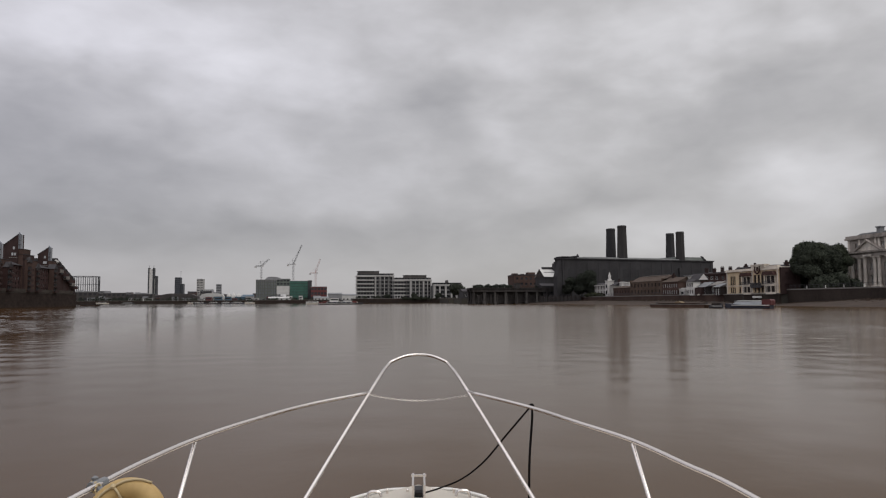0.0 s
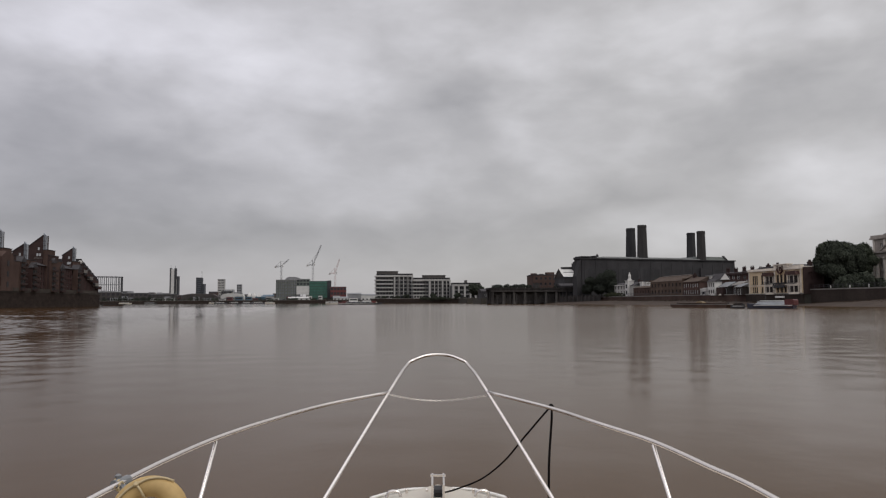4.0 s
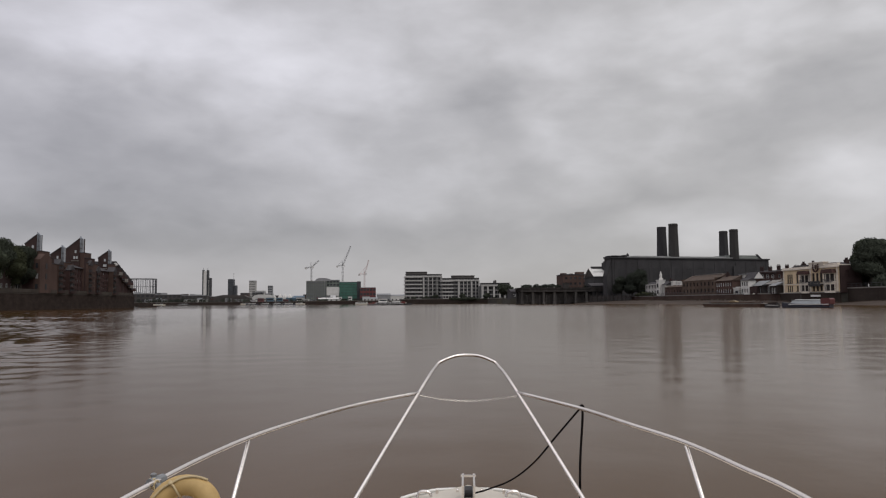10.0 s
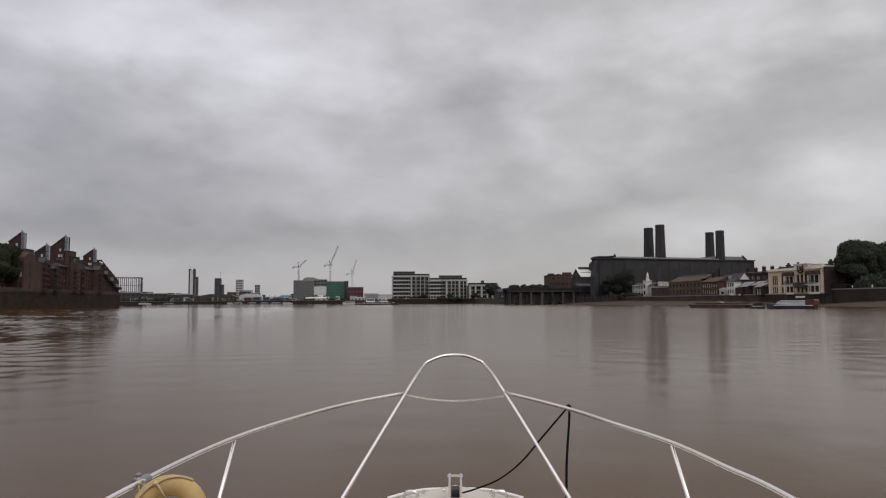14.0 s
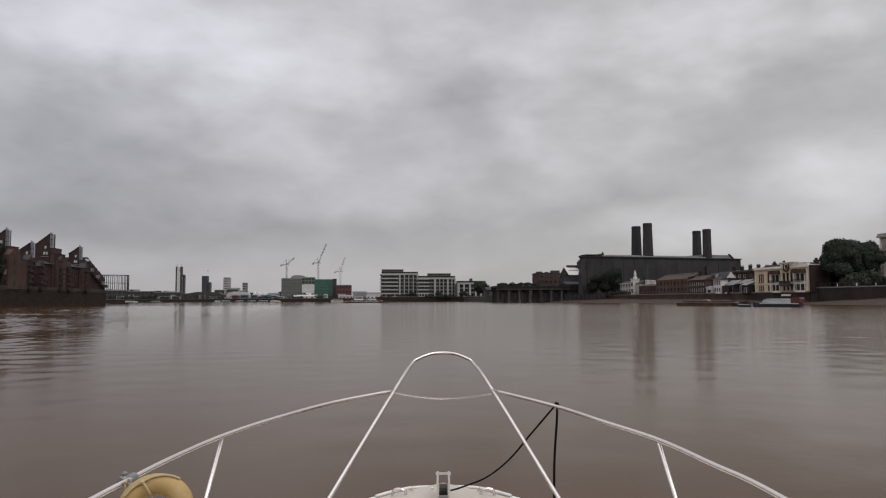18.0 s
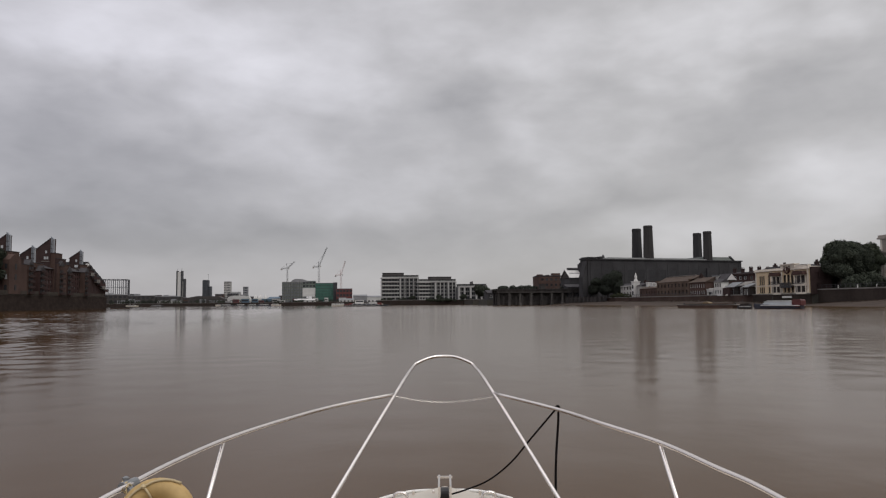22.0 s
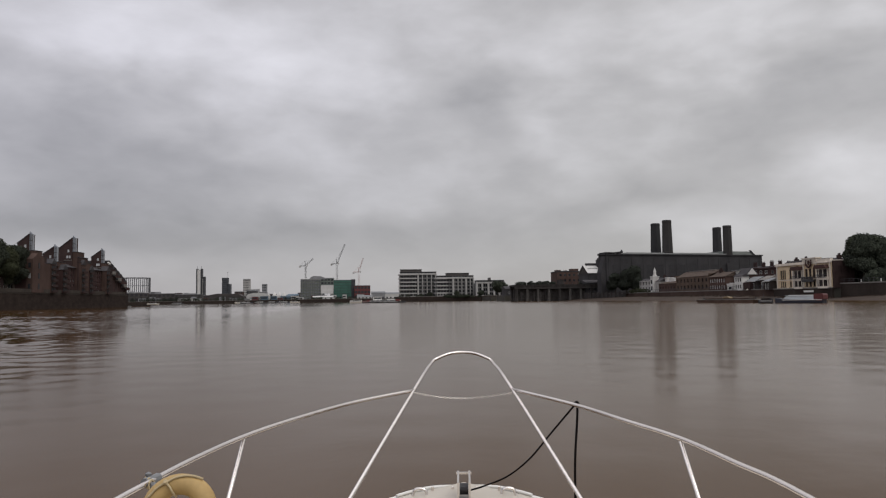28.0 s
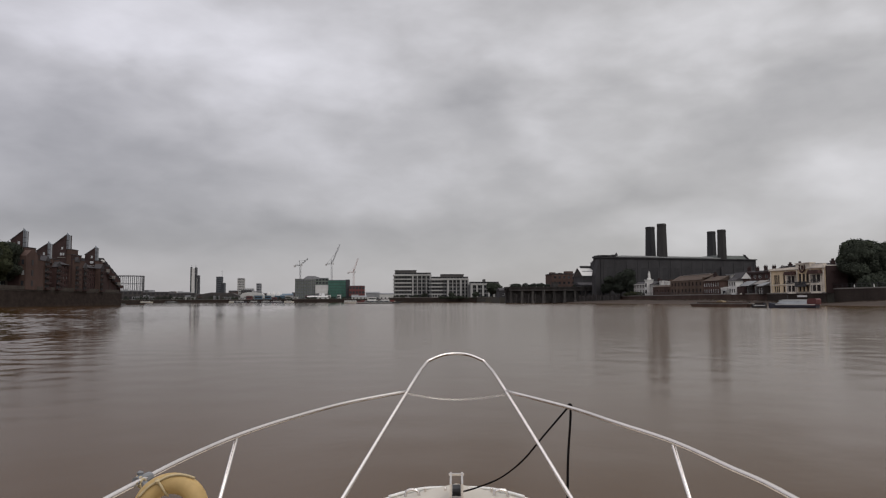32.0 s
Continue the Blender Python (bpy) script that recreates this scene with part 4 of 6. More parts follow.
r = building("white_house", "narrow white rendered riverside house with sash windows and a slate roof", "house", pose(117.9, 242.9, 3.9, 0, 0, E90), 4.6, 2.4, 4.3, grid_openings(4.6, 0, 3, 2, 0.8, 1.2, 0.5, 2.1, 0.6), WHITE, SLATE, "along", 0.9, FRAME_DARK, GLASS, (2, 2))
part("lower_wing", boxes((4.6, 8.5, 0.4, 3.4, 0, 2.4)), BRICK_DEEP, r)
r = building("boathouse", "club boathouse with a white boarded gable under a slate roof", "boathouse", pose(120.7, 240.5, 3.9), 3.4, 7, 4.9, grid_openings(3.4, 0, 2, 1, 0.8, 1.2, 0.5, 2.5, 2.8), BRICK_RANGE, SLATE, "across", 2.1, FRAME_WHITE, GLASS)
bm = bmesh.new()
prism(bm, [(0.1, 4.95), (3.3, 4.95), (1.7, 6.9)], -0.44, -0.33)
part("gable", bm, WHITE, r, "white boarded gable")
r = thing("roof_cabin", pose(120.8, 246.2, 3.9), "small grey rendered attic cabin between roofs", "house")
part("wall", boxes((0, 2.2, 0, 3.4, 0, 6.4)), CONCRETE, r)
part("roof", boxes((-0.2, 2.4, -0.2, 3.6, 6.404, 6.6)), LEAD, r)
part("window", boxes((0.5, 1.7, -0.05, -0.005, 4.9, 5.9)), GLASS, r)
part("frame", boxes((0.42, 0.5, -0.07, -0.006, 4.8, 6.0), (1.7, 1.78, -0.07, -0.006, 4.8, 6.0), (1.06, 1.14, -0.07, -0.052, 4.9, 5.9)), FRAME_WHITE, r)
for k, (x, y, w, h, rise, rm) in enumerate(((119.2, 237.9, 5.4, 2.7, 1.4, LEAD), (120.4, 232.3, 4.6, 3.1, 1.1, COPING), (119.0, 227.6, 3.4, 2.5, 1.0, LEAD))):
    r = building("boat_shed", "low timber boat shed with a pale shallow roof and dark doors", "shed", pose(x, y, 3.9, 0, 0, E90), w, 4.6, h, [(0.5 + (w - 0.8) * i / 2, (w - 0.8) * (i + 1) / 2, 0.1, h - 0.7) for i in range(2)], TIMBER if k != 1 else BRICK_DEEP, rm, "along", rise, FRAME_WHITE, GLASS, (3, 1), "boat sheds")
    part("fascia", boxes((-0.35, w + 0.35, -0.36, -0.31, h - 0.16, h - 0.01)), OFFWHITE, r, "pale fascia board")
r = thing("upturned_dinghy", pose(118.9, 236.4, 3.9, 0, 0, 80), "white upturned dinghy beside the boat sheds", "boat")
bm = bmesh.new()
for i, (x, b, z) in enumerate(((-1.8, 0.05, 0.3), (-0.9, 0.6, 0.75), (0.4, 0.7, 0.85), (1.6, 0.55, 0.7))):
    ring = [bm.verts.new((x, b * math.cos(math.pi * k / 6), z * math.sin(math.pi * k / 6))) for k in range(7)]
    if i:
        for k in range(6):
            bm.faces.new((last[k], last[k + 1], ring[k + 1], ring[k]))
    last = ring
bm.faces.new(last)
part("hull", bm, GELCOAT, r, "", True)
part("keel", boxes((-1.6, 1.6, -0.03, 0.03, 0.72, 0.92)), TIMBER, r)
building("brick_annexe", "two-storey brown brick house behind the boat sheds", "house", pose(128.5, 239.5, 3.9, 0, 0, E90), 9, 7, 4.3, grid_openings(9, 0, 4, 2, 0.9, 1.3, 0.8, 2.5, 0.9), BRICK_RANGE, SLATE, "along", 1.6, FRAME_WHITE, GLASS, (2, 2))


def almshouse():
    """White gothick almshouse with a small belfry."""
    r = building("almshouse", "white rendered almshouse with a small pointed bell tower", "almshouse", pose(119.4, 329.5, 3.9, 0, 0, E90), 23.5, 5, 4.6, [(1.5 + 3.2 * i, 2.6 + 3.2 * i, 1.0 + 2.3 * j, 2.5 + 2.3 * j) for i in range(4) for j in range(2)], CONCRETE, SLATE, "along", 1.5, FRAME_DARK, GLASS, (2, 2))
    t = part("tower", boxes((16.3, 18.9, -1.2, 1.4, 0, 6.4), (16.1, 19.1, -1.4, 1.6, 6.404, 6.7)), WHITE, r)
    part("tower_window", boxes((16.9, 18.3, -1.26, -1.21, 3.6, 5.2), (16.9, 18.3, -1.26, -1.21, 1.0, 2.6)), GLASS, t)
    part("belfry", lathe(bmesh.new(), [(0.8, 6.7), (0.8, 7.3), (0.5, 7.4), (0.48, 8.4), (0.58, 8.5), (0.08, 10.2)], 8, (17.6, 0.2)), WHITE, t)
    for i in range(14):
        part("merlon", boxes((0.2 + i * 1.0, 0.7 + i * 1.0, -0.1, 0.25, 4.6, 5.1)), CONCRETE, r)
    chimney_stack(r, 22.0, 2.5, 5.0, 1.2, 0.8, 1.7)


almshouse()
for i, y in enumerate((303.6, 299.5, 296.6)):
    r = thing("chimney_block", pose(121.5, y, 3.9), "pale rendered chimney stack above low roofs", "chimney", "pale chimneys")
    part("shaft", boxes((-0.6, 0.6, -1.0, 1.0, 3.0, 6.0 - 0.2 * i), (-0.75, 0.75, -1.15, 1.15, 5.6 - 0.2 * i, 5.9 - 0.2 * i)), WHITE, r)
    part("chimney_pot", lathe(bmesh.new(), [(0.2, 5.9 - 0.2 * i), (0.16, 6.6 - 0.2 * i)], 8), BRICK_RED, r)
for i, (x, y, h, s, m) in enumerate(((114.8, 336, 12.4, 5.2, LEAF_D), (114.0, 342.5, 11.0, 4.8, LEAF_D), (115, 330.5, 7.0, 3.0, LEAF_D), (110.5, 347.5, 9.6, 4.4, LEAF_D))):
    tree(pose(x + 4.5, y, 3.9, 0, 0, 70 * i), h, s, 40 + i, m, "dark leafy tree beside the white almshouse", 11000, 0.28, "quay trees", 0.28)
bushes("shrubs", 118.2, 120, 312, 334, 3.9, 2.2, 900, LEAF_C, "low shrubs along the almshouse garden", 5)


# ---- the power station ----
def power_station():
    """Huge dark brick turbine and boiler house with long glazed roofs."""
    turn = math.degrees(math.atan2(19, 86.2))
    w, d, h = 88.3, 34.0, 18.0
    root = thing("power_station", pose(112.6, 352, 3.9, 0, 0, turn), "huge soot-dark brick power station with long roofs", "power station")
    holes = [(3.0 + 6.1 * i, 6.4 + 6.1 * i, 5.0, 13.5) for i in range(14)]
    part("wall", wall_mesh(bmesh.new(), w, 7.0, 0, h, holes, 0.16), STATION, root)
    part("boiler_house", boxes((14, w - 1, 7.02, d, 0, h - 0.3)), STATION, root)
    for a, b, c, e in holes:
        window(root, a, b, c, e, STATION, STATION_GLASS, 0.10, (4, 6), 0.16)
    pieces("buttress", [*[(1.2 + 6.1 * i, 2.2 + 6.1 * i, -0.16, -0.01, 0, h - 1.2) for i in range(15)]], STATION, root)
    part("cornice", boxes((-0.4, w + 0.4, -0.5, 0.9, h + 0.004, h + 0.5), (-0.4, 0.9, 0.904, 7.2, h + 0.006, h + 0.9)), STATION, root)
    part("roof_glazing", boxes((5.0, 68.0, 1.2, 3.2, h + 0.5, h + 1.0), (14.0, 66, 4.0, 10.0, h + 0.5, h + 1.5)), GLAZED, root, "long grey strip of roof glazing")
    part("roof", boxes((0.5, w - 18, 1.0, 6.9, h - 0.2, h + 0.45), (14.5, w - 18, 6.95, d - 0.5, h - 0.2, h + 0.45)), SLATE, root)
    bm = bmesh.new()
    prism(bm, [(68, h - 0.6), (w + 0.4, h - 0.6), (w - 4.0, h + 2.4), (68, h + 2.4)], 4, 16)
    part("gable_roof", bm, COPPER, root, "grey-green pitched end roof")
    bm = bmesh.new()
    prism(bm, [(w - 0.6, h - 0.5), (w + 0.6, h - 0.5), (w - 3.4, h + 3.0), (w - 4.4, h + 3.0)], 3.6, 4.2)
    part("gable_coping", bm, STATION, root)
    part("parapet_tower", boxes((0.2, 7.0, 0.3, 6.5, h + 0.9, h + 1.3), (7.0, 8.2, 0.3, 4, h + 0.5, h + 1.6)), STATION, root)
    part("ridge_vent", lathe(bmesh.new(), [(0.7, h + 0.5), (0.7, h + 1.7), (0.15, h + 2.6)], 8, (9.6, 2.2)), STATION, root)
    part("side_lean_to", prism(bmesh.new(), [(-2.6, 0), (-0.02, 0), (-0.02, h - 0.6), (-0.3, h - 0.6), (-2.6, h - 8)], 0.4, 4), STATION, root)


power_station()
for i, (x, y, z0, z1, r0, r1, mat) in enumerate(((145.8, 375, 20, 38.7, 2.75, 2.25, STACK), (147.4, 364.5, 20, 39.2, 2.7, 2.2, STACK_WARM), (181.7, 383, 20, 37.4, 2.55, 2.15, STACK), (180.4, 369.5, 3.9, 37.0, 2.6, 2.1, STACK_WARM))):
    r = thing("chimney", pose(x, y, 0, 0, 0, 12.4), "tall tapering dark brick power station chimney", "chimney", "station chimneys")
    t = lambda s: r0 + (r1 - r0) * s
    part("shaft", lathe(bmesh.new(), [(t(k / 6), z0 + (z1 - 1.2 - z0) * k / 6) for k in range(7)], 8), mat, r)
    part("cap", lathe(bmesh.new(), [(r1 + 0.05, z1 - 1.2), (r1 + 0.10, z1 - 1.0), (r1 + 0.10, z1 - 0.5), (r1 + 0.0, z1 - 0.4), (r1 - 0.03, z1)], 8), mat, r)
    part("base", boxes((-3.4, 3.4, -3.4, 3.4, z0 - 0.5, z0 + (2.6 if i < 3 else 14.5))), GLAZED if i == 1 else STATION, r)

r = building("engine_shed", "brick shed with a pale sheeted gable roof beside the power station", "shed", pose(112.6, 381, 3.9), 20, 16.5, 10.4, grid_openings(20, 0, 5, 1, 1.4, 3, 2, 3, 2), STATION, SLATE, "along", 0.1, STEEL_DARK, GLASS)
E, R, D = 10.52, 14.9, 16.5
part("gable", prism(bmesh.new(), [(0.0, 10.4), (D, 10.4), (D / 2, R - 0.15)], 0.0, 0.4), BRICK_GREY, r, "grey brick gable end").matrix_local = pose(0, D, 0, 0, 0, -90)
bm = bmesh.new()
for ya, yb in ((-0.4, D / 2), (D + 0.4, D / 2)):
    a = [bm.verts.new(p) for p in ((-0.3, ya, E), (20, ya, E), (20, yb, R), (-0.3, yb, R))]
    b = [bm.verts.new(p) for p in ((-0.3, ya, E + 0.2), (20, ya, E + 0.2), (20, yb, R + 0.2), (-0.3, yb, R + 0.2))]
    for k in range(4):
        bm.faces.new((a[k], a[(k + 1) % 4], b[(k + 1) % 4], b[k]))
    bm.faces.new(a)
    bm.faces.new(b)
bmesh.ops.recalc_face_normals(bm, faces=bm.faces)
part("sheet_roof", bm, OFFWHITE, r, "pale grey corrugated roof")
slope = (R - E) / (D / 2 + 0.4)
bm = bmesh.new()
bm.faces.new([bm.verts.new((x, -0.4 + q, E + 0.24 + q * slope)) for x, q in ((1.0, 4.1), (20, 4.1), (20, 4.7), (1.0, 4.7))])
part("roof_light", bm, STATION_GLASS, r, "dark strip of roof lights")
part("ridge_vent", boxes((1.2, 20, D / 2 - 0.9, D / 2 + 0.9, R - 0.2, R + 1.0)), STATION, r, "dark louvred ridge vent")
r = building("brick_flats", "dark red-brick block of flats with stair towers", "flats", pose(104.8, 412, 3.9), 13.8, 14, 12.4, grid_openings(13.8, 0, 5, 4, 1.3, 1.3, 1.2, 2.9, 1.4), BRICK_RANGE, SLATE, "flat", 0, FRAME_DARK, GLASS)
pieces("stair_tower", [(0.0, 2.6, 2, 6, 12.8, 13.6), (8.2, 12.4, 2, 6, 12.8, 14.2), (4.4, 6.0, 1, 4, 12.8, 13.3)], BRICK_RANGE, r)
building("quay_house", "low dark house row behind the pier", "house", pose(80, 432, 3.9), 25, 12, 4.0, grid_openings(25, 0, 8, 1, 1.1, 1.3, 1.5, 2.6, 1.2), STATION, SLATE, "along", 1.6, FRAME_WHITE, GLASS)
land("quay_spur", [(78, 424), (107.5, 424), (116, 480), (110, 500), (78, 450)], -2.5, 3.95, LAND, "low quay behind the pier")
building("quay_workshop", "dark brick workshop on the quay by the pier", "workshop", pose(107, 366, 3.9), 12, 12, 5.6, grid_openings(12, 0, 4, 1, 1.2, 1.6, 1.2, 3, 2), STATION, SLATE, "along", 1.4, STEEL_DARK, GLASS)


# ---- the coal pier ----
def pier():
    """Long derelict coal pier: deck on tall columns, with cross beams and bracing."""
    root = thing("pier", pose(72.0, 365, 0), "long dark derelict coal pier on tall iron columns", "pier")
    w, d, z = 44.0, 13.0, 8.6
    part("deck", boxes((0, w, 0, d, z - 0.55, z), (-0.2, w, -0.2, d + 0.2, z + 0.004, z + 0.2)), PIER_GREY, root, "weathered dark deck edge")
    part("girder", boxes((0, w, 0.3, 0.8, z - 1.8, z - 0.56), (0, w, d - 0.8, d - 0.3, z - 1.8, z - 0.56), (0, w, 6.2, 6.8, z - 1.6, z - 0.56)), PIER_GREY, root)
    col = bpy.data.meshes.new("column")
    bm = lathe(bmesh.new(), [(0.75, -2.8), (0.75, 2.0), (0.55, 2.2), (0.55, z - 1.9), (0.8, z - 1.82)], 10)
    bm.to_mesh(col)
    bm.free()
    col.materials.append(PIER_GREY)
    pale = col.copy()
    pale.materials.clear()
    pale.materials.append(PIER_PALE)
    for i in range(9):
        for j, y in enumerate((0.8, 6.4, d - 0.8)):
            part("column", pale if j == 0 and i in (1, 2, 3, 5, 6) else col, None, root).location = (1.0 + i * 5.2, y, 0)
    for i in range(8):
        x = 1.0 + i * 5.2
        for a, c in (((x, 0.8, 2.0), (x + 5.2, 0.8, z - 2)), ((x + 5.2, 0.8, 2.0), (x, 0.8, z - 2)), ((x, 0.8, 2.2), (x + 5.2, 0.8, 2.2))):
            part("brace", tube(bmesh.new(), [a, c], 0.14, 5), PIER_GREY, root)
    pieces("fender_post", [*[(x, x + 0.35, -0.6, -0.25, -2.8, 5.2) for x in (0.2, 3, 6.6, 9.0, 12.2, 17, 22, 27, 33, 39)]], PIER_GREY, root)
    bm = boxes((0, w, -0.06, 0.0, z + 1.15, z + 1.22), *[(x * 2.0, x * 2.0 + 0.08, -0.06, 0.02, z + 0.2, z + 1.2) for x in range(22)])
    part("railing", bm, STEEL_DARK, root)
    part("cabin", boxes((22, 24.5, 3, 6, z + 0.2, z + 2.2), (21.8, 24.7, 2.8, 6.2, z + 2.204, z + 2.4)), PIER_GREY, root)
    pieces("screen_board", [(0.5 + 1.45 * k, 1.9 + 1.45 * k, 3.0 + 0.1 * (k % 2), 3.2 + 0.1 * (k % 2), 0.6 + 0.5 * ((k * 7) % 3), z - 1.9) for k in range(30)], PIER_GREY, root)


pier()
bushes("pier_scrub", 74, 112, 372, 378, 8.4, 2.6, 2400, LEAF_D, "scrub growing behind the pier deck", 8)


def wharf():
    """Low dark timber wharf along the river wall between the pier and the almshouse garden."""
    root = thing("timber_wharf", pose(104.6, 362.0, 0, 0, 0, -64), "low dark timber wharf between the pier and the river wall", "wharf")
    part("deck", boxes((0, 27, 0, 4.0, 4.1, 4.4)), PIER_GREY, root)
    pieces("fender_board", [(0.1 + 0.9 * k, 0.85 + 0.9 * k, -0.16 - 0.05 * (k % 3), -0.02, 0.0, 4.0 + 0.35 * ((k * 5) % 3)) for k in range(30)], PIER_GREY, root)
    pieces("post", [(2.6 * k, 2.6 * k + 0.35, -0.45, -0.22, -0.8, 5.2 - 0.3 * (k % 2)) for k in range(11)], TIMBER, root)


wharf()


# ---- barge and moored boats ----
def barge():
    m = pose(74.6, 161.2, 0.02, 0, 0, math.degrees(math.atan2(-12.5, 7.6))) @ Matrix.Diagonal((1, 1, 0.8, 1))
    root = thing("barge", m, "long flat rusty lighter barge at its mooring", "barge")
    L, B = 12.6, 3.6
    bm = bmesh.new()
    prism(bm, [(-L / 2, 0.75), (-L / 2 + 0.7, -0.5), (L / 2 - 0.7, -0.5), (L / 2, 0.75)], -B / 2, B / 2)
    part("hull", bm, RUST, root)
    part("gunwale", boxes((-L / 2 - 0.1, L / 2 + 0.1, -B / 2 - 0.1, -B / 2 + 0.3, 0.754, 0.92), (-L / 2 - 0.1, L / 2 + 0.1, B / 2 - 0.3, B / 2 + 0.1, 0.754, 0.92), (-L / 2 - 0.1, -L / 2 + 0.4, -B / 2 + 0.3, B / 2 - 0.3, 0.755, 0.92), (L / 2 - 0.4, L / 2 + 0.1, -B / 2 + 0.3, B / 2 - 0.3, 0.755, 0.92)), COPING, root, "pale worn gunwale")
    part("hatch_coaming", boxes((-4.6, 4.8, -1.3, 1.3, 0.756, 1.1)), TIMBER, root)
    pieces("hatch_cover", [*[(-4.6 + 1.18 * i, -3.5 + 1.18 * i, -1.4, 1.4, 1.104, 1.18) for i in range(8)]], RUST, root)
    part("tarpaulin", prism(bmesh.new(), [(-1.2, 1.184), (0.3, 1.184), (0.1, 1.5), (-0.5, 1.62), (-1.0, 1.45)], -0.6, 0.7), TAN_TARP, root, "small tan tarpaulin heap")
    for x in (-5.7, 5.6):
        part("bollard", lathe(bmesh.new(), [(0.12, 0.75), (0.12, 1.15), (0.2, 1.17), (0.2, 1.3)], 8, (x, 0)), STEEL_DARK, root)


barge()


def moored_boat(m, L, name, label, hull_mat, top_mat, stern_mat):
    root = thing(name, m, label, "boat")
    B = L * 0.3
    bm = bmesh.new()
    rows = []
    for x, half, z in ((-L / 2, 0.75, 0.95), (-L / 4, 1.0, 0.9), (L / 8, 1.0, 1.0), (L / 3, 0.7, 1.15), (L / 2, 0.04, 1.35)):
        rows.append([bm.verts.new((x, s * half * B / 2 * k, q)) for s, k, q in ((-1, 0.6, -0.5), (-1, 0.95, 0.1), (-1, 1.0, z), (1, 1.0, z), (1, 0.95, 0.1), (1, 0.6, -0.5))])
    for a, b in zip(rows, rows[1:]):
        for k in range(5):
            bm.faces.new((a[k], a[k + 1], b[k + 1], b[k]))
    bm.faces.new(rows[0])
    bmesh.ops.recalc_face_normals(bm, faces=bm.faces)
    part("hull", bm, hull_mat, root)
    part("rubbing_strake", boxes((-L / 2, L * 0.3, -B / 2 - 0.05, -B / 2 + 0.03, 0.75, 0.9), (-L / 2, L * 0.3, B / 2 - 0.03, B / 2 + 0.05, 0.75, 0.9)), FRAME_WHITE, root)
    bm = bmesh.new()
    prism(bm, [(-L * 0.33, 0.96), (L * 0.3, 0.96), (L * 0.22, 1.75), (-L * 0.33, 1.85)], -B * 0.38, B * 0.38)
    part("cabin", bm, top_mat, root)
    part("cabin_roof", boxes((-L * 0.35, L * 0.24, -B * 0.41, B * 0.41, 1.86, 1.95)), top_mat, root)
    for i in range(5):
        part("cabin_window", boxes((-L * 0.3 + i * L * 0.105, -L * 0.23 + i * L * 0.105, -B * 0.38 - 0.03, -B * 0.38 - 0.005, 1.25, 1.65)), GLASS, root)
    part("stern_locker", boxes((-L / 2 + 0.1, -L * 0.34, -B * 0.42, B * 0.42, 0.5, 1.7)), stern_mat, root)
    part("mast", tube(bmesh.new(), [(L * 0.1, 0, 1.9), (L * 0.1, 0, 3.4)], 0.04, 6), STEEL_DARK, root)
    return root


r = moored_boat(pose(77.4, 142.0, 0.05, 0, 0, 127) @ Matrix.Diagonal((1, 1, 0.66, 1)), 8.2, "moored_launch", "moored passenger launch with pale canvas top and red stern", HULL_BLUE, CANVAS, HULL_RED)
part("stern_canopy", prism(bmesh.new(), [(-4.3, 0.9), (-2.75, 0.9), (-2.75, 2.15), (-3.0, 2.4), (-4.1, 2.4), (-4.3, 2.1)], -1.05, 1.05), HULL_RED, r, "dull red stern canopy")
part("side_band", boxes((-2.7, 2.6, -1.26, -1.235, 0.28, 0.62)), FRAME_WHITE, r, "white band along the hull")
part("roof_rack", boxes((-2.2, 1.6, -0.6, 0.6, 1.955, 2.1)), WHITE, r)
moored_boat(pose(73.9, 146.7, 0.02, 0, 0, 127) @ Matrix.Diagonal((1, 1, 0.5, 1)), 2.6, "tender", "small dark tender lying off the launch's bow", STEEL_DARK, TIMBER, STEEL_DARK)
r = moored_boat(pose(11.5, 424, 0, 0, 0, 4) @ Matrix.Diagonal((1, 1, 0.75, 1)), 24, "moored_workboat", "dark workboat with a white wheelhouse moored off the far bank", STEEL_DARK, GREY_CLAD, HULL_RED)
part("wheelhouse", boxes((-6, -1.5, -1.8, 1.8, 1.96, 4.3), (-6.3, -1.2, -2, 2, 4.304, 4.5)), FRAME_WHITE, r)
part("wheelhouse_window", boxes((-5.7, -1.8, -1.86, -1.805, 3.0, 3.9)), GLASS, r)
part("deck_house", boxes((1.5, 5.5, -1.8, 1.8, 1.96, 2.9)), OFFWHITE, r)
part("deck_cargo", boxes((6.2, 8.4, -1.2, 1.0, 1.2, 2.6)), RED_CLAD, r, "red deck cargo box")
part("deck_crate", boxes((-9.4, -7.4, -1.4, 1.2, 1.0, 2.4)), RED_CLAD, r, "red deck crate")
moored_boat(pose(-3, 440, 0, 0, 0, -6), 9, "moored_cruiser", "small white cruiser moored off the far bank", GELCOAT, OFFWHITE, OFFWHITE)

moored_boat(pose(8.5, 560, 0, 0, 0, 8), 9, "moored_cruiser", "white cruiser moored with others off the far bank", GELCOAT, OFFWHITE, OFFWHITE)
moored_boat(pose(14.8, 566, 0, 0, 0, -4), 8, "moored_cruiser", "dark-hulled cruiser moored with others off the far bank", HULL_BLUE, OFFWHITE, HULL_BLUE)
moored_boat(pose(21.5, 563, 0, 0, 0, 12), 10, "moored_cruiser", "white cruiser with a tall cabin moored off the far bank", GELCOAT, GELCOAT, CANVAS)
r = thing("pontoon", pose(5, 554, 0), "long low dark mooring pontoon", "pontoon")
part("deck", boxes((0, 27, 0, 2.2, 0.35, 0.6)), TIMBER, r)
